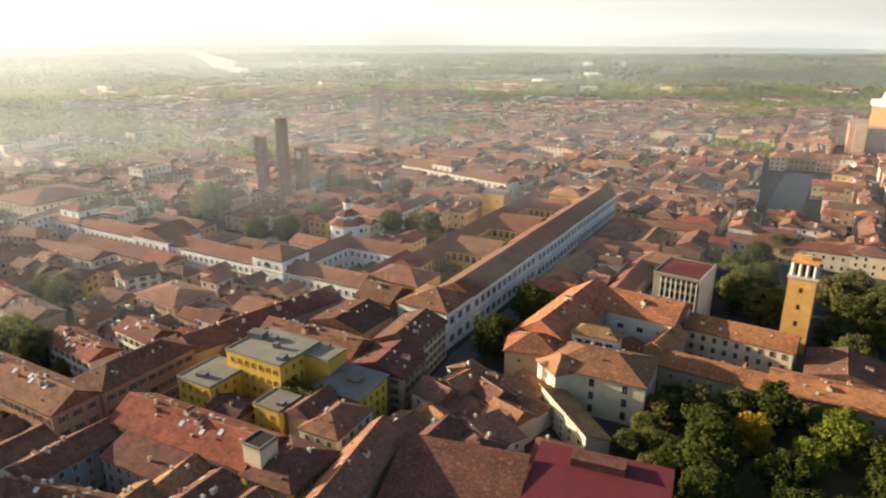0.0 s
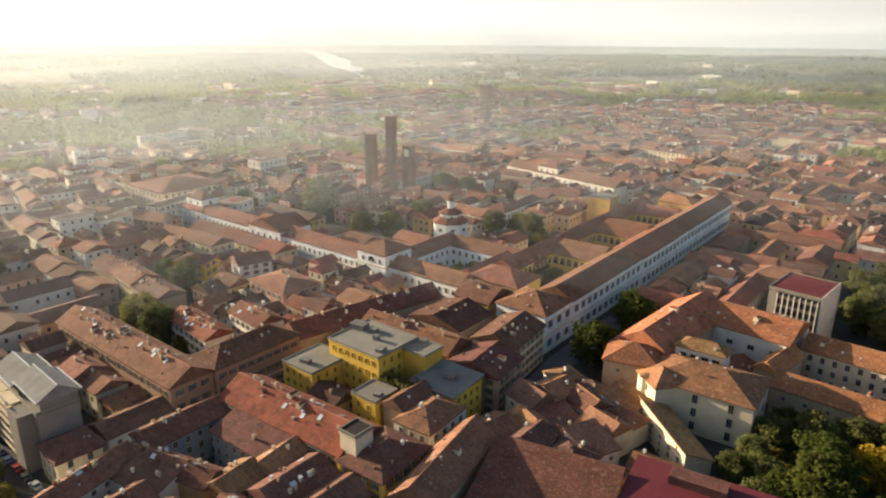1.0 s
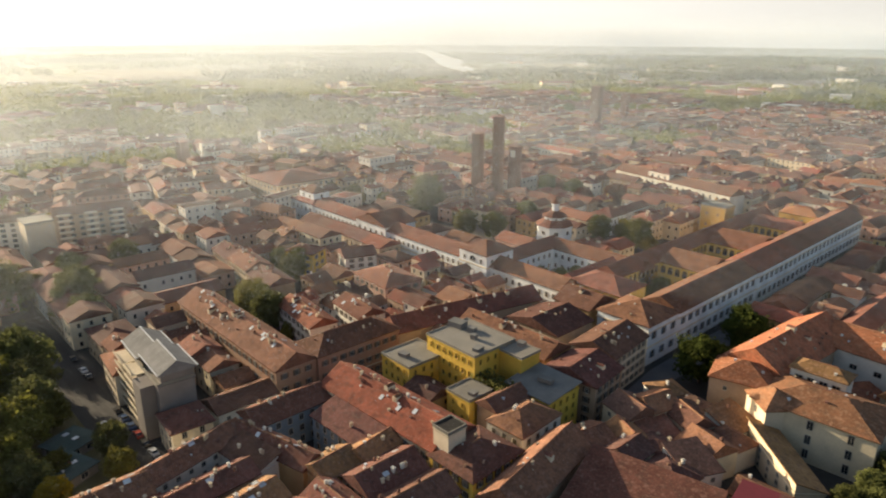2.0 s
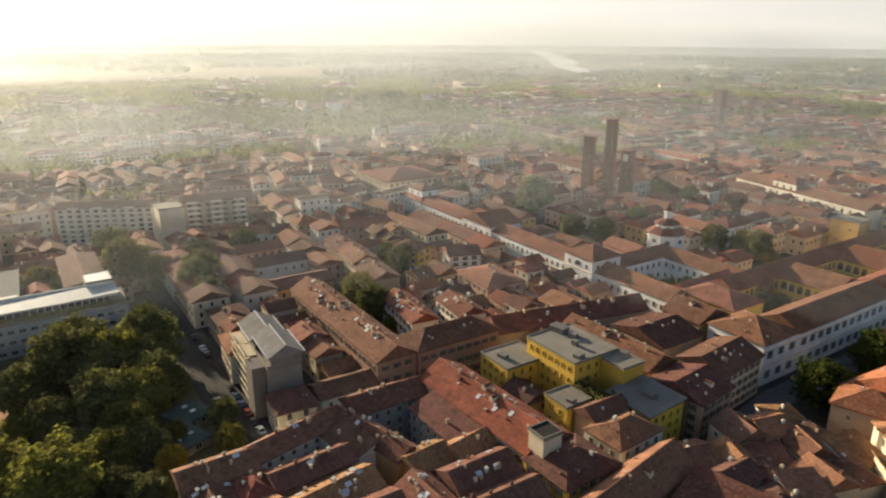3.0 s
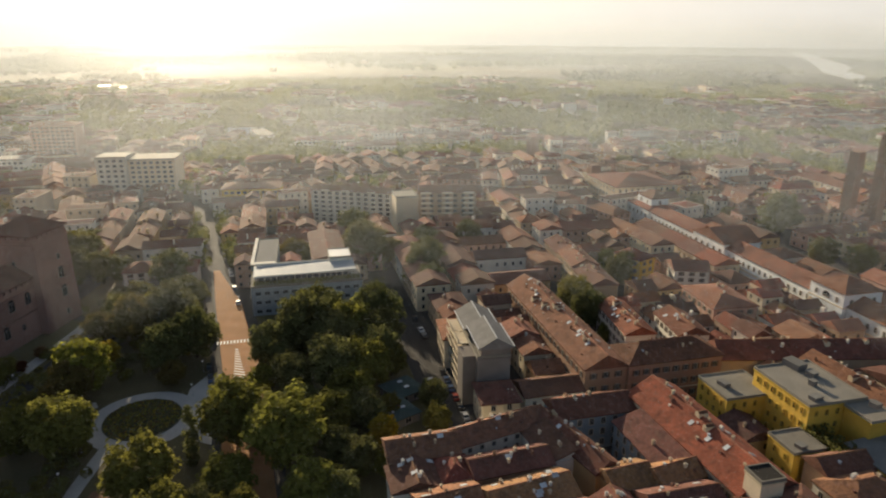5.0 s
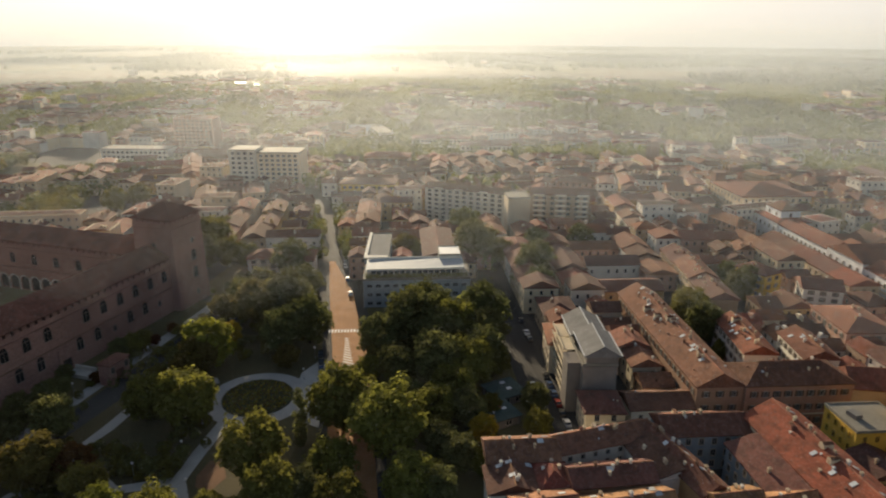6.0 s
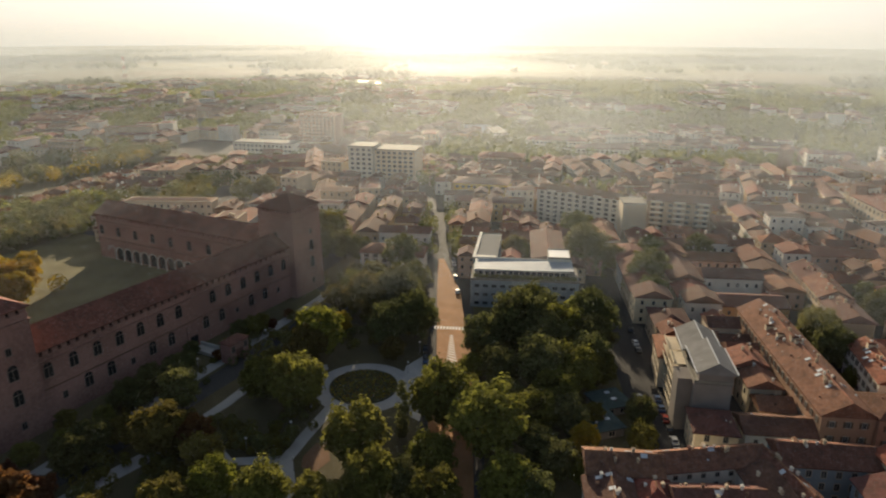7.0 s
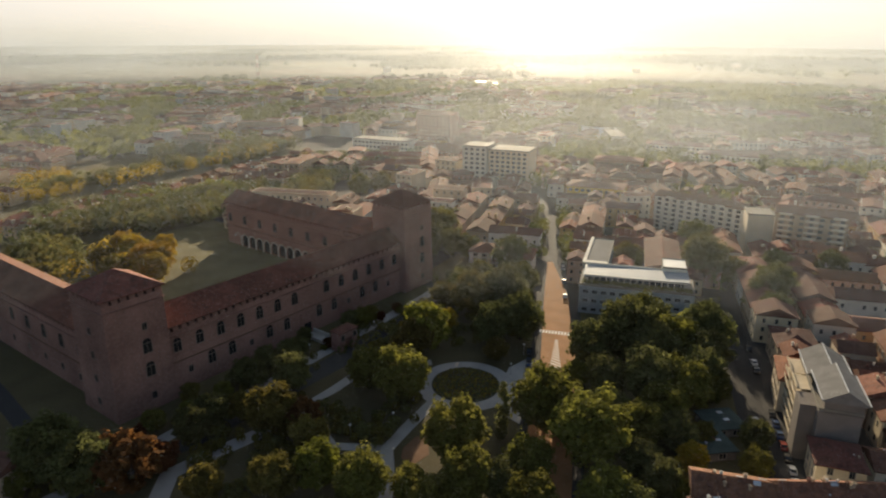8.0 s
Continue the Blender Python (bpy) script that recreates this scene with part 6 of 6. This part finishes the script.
GARDEN = [("deep", -1, 209, 1.3), ("yellow", -6, 195, 1.2), ("bright", 17, 204, 1.45), ("deep", -14, 180, 1.3), ("bright", 10, 190, 1.1), ("deep", -17, 190, 1.2), ("deep", -16, 172, 1.3), ("olive", -24, 182, 0.7), ("olive", -28, 189, 0.6),
          ("deep", 4, 176, 1.2), ("deep", 30, 198, 1.2), ("deep", 28, 178, 1.2), ("deep", 38, 184, 1.2), ("deep", -12, 158, 1.2), ("deep", 8, 160, 1.2), ("deep", 22, 164, 1.2), ("deep", 42, 206, 1.2), ("deep", -24, 170, 0.9),
          ("deep", -97, 212, 1.45), ("deep", -95, 222, 1.0), ("deep", -99, 251, 1.35), ("deep", -95, 242, 0.9)]
# added trees that stand in for the dark shade in the convent gap
SHADE_FILL_TREES = [("dark", -32, 196, 0.9), ("dark", -34, 184, 0.8), ("dark", -36, 172, 0.8), ("dark", -29, 176, 0.8), ("dark", -22, 204, 1.0), ("dark", -12, 207, 1.0), ("dark", -30, 206, 0.8), ("dark", 12, 212, 0.9), ("dark", -27, 160, 0.9)]
BELFRY_TREES = [("dark", -30, 346, 1.2), ("dark", -22, 370, 1.2), ("dark", -13, 396, 1.1), ("dark", -25, 307, 1.3), ("dark", -12, 296, 1.3), ("dark", -22, 324, 1.3), ("dark", -15, 340, 1.1), ("dark", 15, 322, 1.4), ("dark", 21, 341, 1.3),
                ("dark", 19, 298, 1.4), ("dark", 29, 315, 1.3), ("dark", 14, 283, 1.1), ("green", 26, 289, 1.2), ("dark", 21, 268, 1.1), ("dark", 36, 300, 1.3), ("dark", 34, 332, 1.2), ("dark", -6, 312, 1.0)]
for k, x, y, s in GARDEN + SHADE_FILL_TREES + BELFRY_TREES:
    tree(k, x, y, s)
BEHIND = [(-385, -442, -518, -386), (-518, -386, -640, -350), (-428, -264, -571, -210), (-486, -262, -557, -254), (-344, -328, -382, -302), (-382, -302, -431, -289), (-431, -289, -459, -229), (-548, -452, -645, -372), (-567, -282, -588, -211), (-254, -273, -281, -314), (-300, -330, -350, -330), (-320, -370, -420, -330), (-330, -300, -390, -270), (-480, -280, -540, -240)]
for k, x, y, s in CITY:
    tree(k, x, y, s)

# ---- far woods ----


def far_wood(n, test, mat, seed, name, label, size=2.6, blades=34, tall=1.0):
    rng = random.Random(seed)
    verts, faces = [], []
    made = 0
    while made < n:
        r, a = test(rng)
        cx, cy = -math.sin(a) * r, math.cos(a) * r
        u = ((cx + 1450 * K) * -0.818 + (cy - 1480 * K) * 0.575)
        if u > -60 and abs((cx + 1450 * K) * 0.575 + (cy - 1480 * K) * 0.818) < 130 + u * 0.06:
            made += 0.2
            continue
        h = rng.uniform(6, 13) * tall
        for i in range(blades):
            d = Vector((rng.gauss(0, 1), rng.gauss(0, 1), rng.gauss(0.2, 0.7))).normalized()
            p = Vector((cx + d.x * h * 0.5, cy + d.y * h * 0.5, h * 0.5 + d.z * h * 0.5))
            t = d.orthogonal().normalized()
            t.rotate(Matrix.Rotation(rng.uniform(0, 6.28), 3, d))
            b, s = d.cross(t), size * rng.uniform(0.6, 1.3)
            q = len(verts)
            verts += [p - t * s * 0.5, p + t * s * 0.5, p + b * s * 0.8]
            faces.append((q, q + 1, q + 2))
        made += 1
    me = bpy.data.meshes.new(name)
    me.from_pydata(verts, [], faces)
    me.materials.append(mat)
    return tagged(new(name, me), label, "woods", kind="stuff")


def spot(g, places):
    """A random place near one of some lines of trees: (x0, y0, x1, y1, spread) in plan units, as distance and direction."""
    x0, y0, x1, y1, w = g.choice(places)
    t = g.random()
    x, y = (x0 + (x1 - x0) * t + g.gauss(0, w)) * K, (y0 + (y1 - y0) * t + g.gauss(0, w)) * K
    return math.hypot(x, y), math.atan2(-x, y)


def belts(n, a0, a1, r0, r1, seed):
    """Random tree belts across the line of sight."""
    g = random.Random(seed)
    out = []
    for i in range(n):
        r, a, d = g.uniform(r0, r1) / K, radians(g.uniform(a0, a1)), radians(g.uniform(3, 9))
        r2 = r * g.uniform(0.9, 1.1)
        out.append((-math.sin(a) * r, math.cos(a) * r, -math.sin(a + d) * r2, math.cos(a + d) * r2, r * 0.012))
    return out


B1, B2, B3 = belts(80, -12, 62, 1250, 4000, 1), belts(80, 58, 150, 950, 4000, 2), belts(24, 20, 60, 520, 1300, 3)
far_wood(4200, lambda g: spot(g, B1), LEAF[1], 1, "far_woods", "hazy distant belts of dark trees", 6.4, 26, 1.5)
far_wood(4200, lambda g: spot(g, B2), LEAF[1], 2, "far_woods", "hazy distant tree belts among low houses", 6.0, 26, 1.4)
far_wood(420, lambda g: spot(g, B3), LEAF[0], 3, "town_trees", "scattered trees between old roofs", 3.0)
far_wood(min(15000, 42 * len(WOODS)), lambda g: (lambda b: (lambda x, y: (math.hypot(x, y), math.atan2(-x, y)))(g.uniform(b[0], b[2]) * K, g.uniform(b[1], b[3]) * K))(g.choice(WOODS)), LEAF[0], 6, "garden_trees", "garden and avenue trees between distant roofs", 3.9, 25)
BACK = [(x0, y0, x1, y1, 8) for x0, y0, x1, y1 in BEHIND]
far_wood(420, lambda g: spot(g, BACK), LEAF[3], 11, "castle_woods", "olive trees in the gardens behind the castle", 1.7, 80)
far_wood(420, lambda g: spot(g, BACK), LEAF[1], 12, "castle_woods", "dark green trees in the gardens behind the castle", 2.0, 70)
POPLARS = [(-350, -424, -463, -390, 3.5), (-463, -390, -603, -349, 3.5), (-410, -440, -450, -470, 8), (-264, -225, -276, -262, 9), (-264, -225, -276, -262, 9)]
far_wood(80, lambda g: spot(g, POPLARS), LEAF[2], 13, "yellow_trees", "row of yellowing autumn trees behind the castle", 1.5, 90)
SHRUBS = [(-118, -143, -268, -92, 1.8), (-150, -125, -300, -74, 1.8), (-110, -100, -160, -92, 4), (-195, -66, -160, -70, 3), (-215, -88, -250, -82, 4), (-240, -62, -290, -50, 5), (-300, -84, -335, -70, 4), (-180, -105, -150, -95, 4), (-175, -88, -168, -74, 3), (-150, -70, -130, -60, 4),
          (-200, -80, -215, -72, 4), (-235, -85, -290, -68, 4), (-140, -110, -160, -116, 4), (-245, -50, -290, -40, 4)]
far_wood(330, lambda g: spot(g, SHRUBS), LEAF[3], 15, "park_shrubs", "low olive shrubs and hedges along the park paths", 0.7, 90, 0.3)
far_wood(250, lambda g: spot(g, SHRUBS), LEAF[1], 16, "park_shrubs", "low dark shrubs and hedges along the park paths", 0.7, 90, 0.33)
AVENUE = [(ax, ay + s * 9, bx, by + s * 8, 1.6) for (ax, ay), (bx, by) in zip(ROAD[4:], ROAD[5:]) for s in (-1, 1)] + [(-300, 57, -395, 24, 2), (-300, 39, -395, 4, 2)]
far_wood(90, lambda g: spot(g, AVENUE), LEAF[0], 14, "avenue_trees", "small street trees along the avenue", 1.3, 70, 0.75)
GROVE = [(-728, -10, -848, 253, 45), (-804, 60, -945, 91, 50), (-850, 100, -840, 222, 40), (-668, 405, -644, 452, 14), (-850, 20, -930, 230, 26), (-930, 240, -1040, 290, 20), (-735, -198, -880, -160, 20), (-700, 430, -772, 409, 18)]
far_wood(1100, lambda g: spot(g, GROVE), LEAF[0], 5, "park_woods", "hazy wooded park between house roofs", 3.2)
# ---- distance haze, built as thin strips ----


def haze_material(forward, back, colour):
    """Stand-in haze surface: part of the light goes on ahead, part spreads, part is thrown back."""
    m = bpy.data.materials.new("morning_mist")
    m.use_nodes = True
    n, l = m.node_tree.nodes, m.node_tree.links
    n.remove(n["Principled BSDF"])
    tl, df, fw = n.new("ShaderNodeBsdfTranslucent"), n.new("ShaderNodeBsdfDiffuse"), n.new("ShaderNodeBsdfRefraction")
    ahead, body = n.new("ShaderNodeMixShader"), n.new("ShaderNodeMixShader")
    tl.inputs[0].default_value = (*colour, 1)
    # a bluer haze tint is set for what is thrown back
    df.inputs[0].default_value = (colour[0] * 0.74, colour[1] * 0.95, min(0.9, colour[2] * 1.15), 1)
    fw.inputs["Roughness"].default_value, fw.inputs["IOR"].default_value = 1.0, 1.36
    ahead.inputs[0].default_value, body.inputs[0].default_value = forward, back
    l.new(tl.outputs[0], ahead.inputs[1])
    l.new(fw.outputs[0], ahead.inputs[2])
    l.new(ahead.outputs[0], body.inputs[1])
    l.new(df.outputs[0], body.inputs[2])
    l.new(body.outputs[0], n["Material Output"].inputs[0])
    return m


# haze colour set by distance: pale near, darker midway, paler again far out
HAZES = [haze_material(0.14, 0.35, (0.69, 0.75, 0.81)), haze_material(0.04, 0.45, (0.46, 0.51, 0.56)), haze_material(0.04, 0.4, (0.60, 0.63, 0.67))]


def mist(radius, density, top, rise, full, seed):
    """A ring of fine upright strips standing in for haze: they cover a small share of the view and thin out up and
    down.
    """
    g = random.Random(seed)
    verts, faces = [], []
    pitch = radians(0.025)
    for i in range(7400):
        a = radians(-25) + i * pitch
        c = Vector((-math.sin(a), math.cos(a), 0))
        side = Vector((math.cos(a), math.sin(a), 0)) + c * (0.8 if i % 2 else -0.8)
        # below 32 degrees the bank runs straight, so strips don't shade each other
        r = radius / math.cos(max(0.0, radians(32) - a)) * (1 + 0.05 * noise.noise(c * 2 + Vector((0, 0, radius))) + (g.uniform(-0.02, 0.02) if radius < 600 else 0))
        # haze density set by direction: most towards the sun, less to both sides
        sun_side = min(1.0, max(0.0, (math.degrees(a) - 5) / 45)) - 1.5 * min(1.0, max(0.0, (math.degrees(a) - 96) / 20))
        north = min(1.0, max(0.0, (math.degrees(a) + 4) / 52))
        haze_share = (0.30 if radius < 1500 else 0.42 if radius < 2500 else 0.78) * (1 - north) + north if radius > 1000 else (0.45 + 0.17 * north) + 0.38 * sun_side
        if radius < 200:
            # added nearest veil, there only to lift the dark tones towards the sun
            haze_share = min(1.0, max(0.0, (math.degrees(a) - 34) / 20))
        w = r * pitch * min(0.97, density * haze_share) * (1 + 0.25 * noise.noise(c * 5 + Vector((3, 0, radius)))) / 2
        q = len(verts)
        verts += [c * r + Vector((0, 0, 0.3))]
        for z, k in ((rise * 0.25, 0.16), (rise * 0.5, 0.5), (rise * 0.75, 0.84), (rise, 1.0), (full, 1.0)):
            verts += [c * r - side * k * w + Vector((0, 0, z)), c * r + side * k * w + Vector((0, 0, z))]
        verts += [c * r + Vector((0, 0, top))]
        faces += [(q, q + 1, q + 2), (q + 10, q + 9, q + 11)] + [(q + s + 1, q + s, q + s + 2, q + s + 3) for s in (1, 3, 5, 7)]
    me = bpy.data.meshes.new("mist_bank")
    me.from_pydata(verts, [], faces)
    me.materials.append(HAZES[0 if radius < 1000 else 1 if radius < 2500 else 2])
    tagged(new("mist_bank", me), "thin upright strips standing in for distance haze", "mist", "mist banks", "stuff")


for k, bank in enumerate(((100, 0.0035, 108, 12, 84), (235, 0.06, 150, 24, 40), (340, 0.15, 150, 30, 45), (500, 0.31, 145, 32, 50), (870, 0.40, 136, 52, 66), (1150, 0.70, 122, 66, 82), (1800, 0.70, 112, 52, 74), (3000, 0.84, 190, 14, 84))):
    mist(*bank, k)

# ---- park lamps, radio mast ----


def park_lamp():
    root = new("park_lamp")
    tagged(root, "slim metal park lamp with a white globe", "lamp", "park lamps")
    bm = bmesh.new()
    prism(bm, ring(8, 0.16), -0.1, 0.5)
    prism(bm, ring(8, 0.06), 0.5, 3.6)
    part("post", bm, METAL, root)
    bm = bmesh.new()
    bmesh.ops.create_uvsphere(bm, u_segments=12, v_segments=8, radius=0.33, matrix=pose(0, 0, 3.9))
    part("globe", bm, WHITE, root, "white globe")
    return root


lamp = park_lamp()
for i, (x, y) in enumerate(((-176, -65.5), (-219, -35.5), (-201, -36), (-236, -33.5), (-149, -36), (-158, -59), (-187, -48), (-192, -64), (-166, -76), (-205, -90), (-170, -100), (-240, -97), (-265, -89), (-213, -113), (-185, -122))):
    if i == 0:
        lamp.matrix_basis = pose(x * K, y * K, 0)
    else:
        copy_thing(lamp, pose(x * K, y * K, 0))


def radio_mast(x, y, h):
    root = new("radio_mast")
    root.matrix_basis = pose(x * K, y * K, 0)
    tagged(root, "red and white lattice radio mast far in the haze", "mast")
    red = material("mast_red_paint", (0.35, 0.06, 0.04), 0.7)
    for k in range(6):
        bm = bmesh.new()
        z0, z1 = k * h / 6, (k + 1) * h / 6
        w0, w1 = 3.2 - 0.45 * k, 3.2 - 0.45 * (k + 1)
        for sx, sy in ((-1, -1), (1, -1), (1, 1), (-1, 1)):
            vs = box(bm, -0.3, 0.3, -0.3, 0.3, z0, z1)
            for v in vs[:4]:
                v.co.x, v.co.y = v.co.x + sx * w0, v.co.y + sy * w0
            for v in vs[4:]:
                v.co.x, v.co.y = v.co.x + sx * w1, v.co.y + sy * w1
        box(bm, -w1 - 0.4, w1 + 0.4, -w1 - 0.4, w1 + 0.4, z1 - 0.5, z1)
        part("mast_section", bm, red if k % 2 else WHITE, root)


radio_mast(-1524, -901, 52)

# ---- cars ----


def car_bm():
    """A car body from a lofted side outline."""
    bm = bmesh.new()
    rows = [(-2.1, 0.35, 0.75, 0.70), (-2.0, 0.3, 0.95, 0.82), (-1.35, 0.28, 0.98, 0.85), (-0.9, 0.28, 1.42, 0.72), (0.55, 0.28, 1.45, 0.72), (1.15, 0.28, 0.98, 0.85), (1.95, 0.3, 0.85, 0.82), (2.1, 0.35, 0.62, 0.70)]
    V = [[bm.verts.new(p) for p in ((x, -0.85, z0), (x, -0.86, min(0.9, z1)), (x, -w, z1), (x, w, z1), (x, 0.86, min(0.9, z1)), (x, 0.85, z0))] for x, z0, z1, w in rows]
    for a, b in zip(V, V[1:]):
        for i in range(6):
            bm.faces.new((a[i], b[i], b[(i + 1) % 6], a[(i + 1) % 6]))
    bm.faces.new(V[0])
    bm.faces.new(V[-1][::-1])
    bmesh.ops.recalc_face_normals(bm, faces=bm.faces)
    return bm


def make_car(mat, words):
    root = new("car")
    tagged(root, words, "car", "parked cars")
    part("body", car_bm(), mat, root)
    for x0, x1, z0, z1, y in ((-0.85, 0.5, 0.95, 1.36, 0.8),):
        for s in (-1, 1):
            bm = bmesh.new()
            box(bm, x0 - 0.2, x1 + 0.35, min(s * 0.70, s * 0.86), max(s * 0.70, s * 0.86), z0, z1)
            part("side_window", bm, GLASS, root)
    for x, z, tilt in ((0.88, 1.18, -52), (-1.14, 1.18, 46)):
        bm = bmesh.new()
        box(bm, -0.33, 0.33, -0.66, 0.66, -0.02, 0.03)
        ob = part("windscreen", bm, GLASS, root)
        ob.matrix_local = pose(x, 0, z + 0.03, 0, -tilt)
    for x in (-1.3, 1.3):
        for y in (-0.78, 0.78):
            bm = bmesh.new()
            prism(bm, ring(12, 0.32), -0.1, 0.1)
            ob = part("wheel", bm, DARK, root)
            ob.matrix_local = pose(x, y, 0.32, 90)
    return root


CARS = [make_car(material("car_paint_" + nm, c, 0.25, 0.05, 0.5, 3.0, 0.0, rand=0.05, spec=0.6), nm + " parked car beside the kerb") for nm, c in (("white", (0.75, 0.75, 0.74)), ("silver", (0.45, 0.46, 0.47)), ("black", (0.03, 0.03, 0.03)), ("red", (0.3, 0.04, 0.03)), ("blue", (0.06, 0.10, 0.2)))]
CG = random.Random(8)
spots = [(-178 - i * 6.2, 52.0 - 0.05 * i, 180) for i in range(16)] + [(-190 - i * 9.4, 45.6, 0) for i in range(5)] + [(-212 - i * 6.5, -28.2 - i * 0.85, 7) for i in range(5)] + [(-300 - i * 6.5, -24.2 - i * 0.85, 187) for i in range(8)] 
spots += [(-26 + (i % 3) * 7, 308 + (i // 3) * 6.5, 90) for i in range(9)] + [(-470 - i * 5, -325 + i * 2.5, 60) for i in range(14)] + [(-93, 226 + i * 6, 90) for i in range(3)]
used = set()
for i, (x, y, r) in enumerate(spots):
    if CG.random() < 0.45 and i > 5:
        continue
    k = i if i < 5 else CG.choice((0, 0, 1, 1, 2, 2, 2, 4))
    m = pose(x * K, y * K, 0.12, 0, 0, r + CG.uniform(-3, 3))
    if k not in used:
        used.add(k)
        CARS[k].matrix_basis = m
    else:
        copy_thing(CARS[k], m)
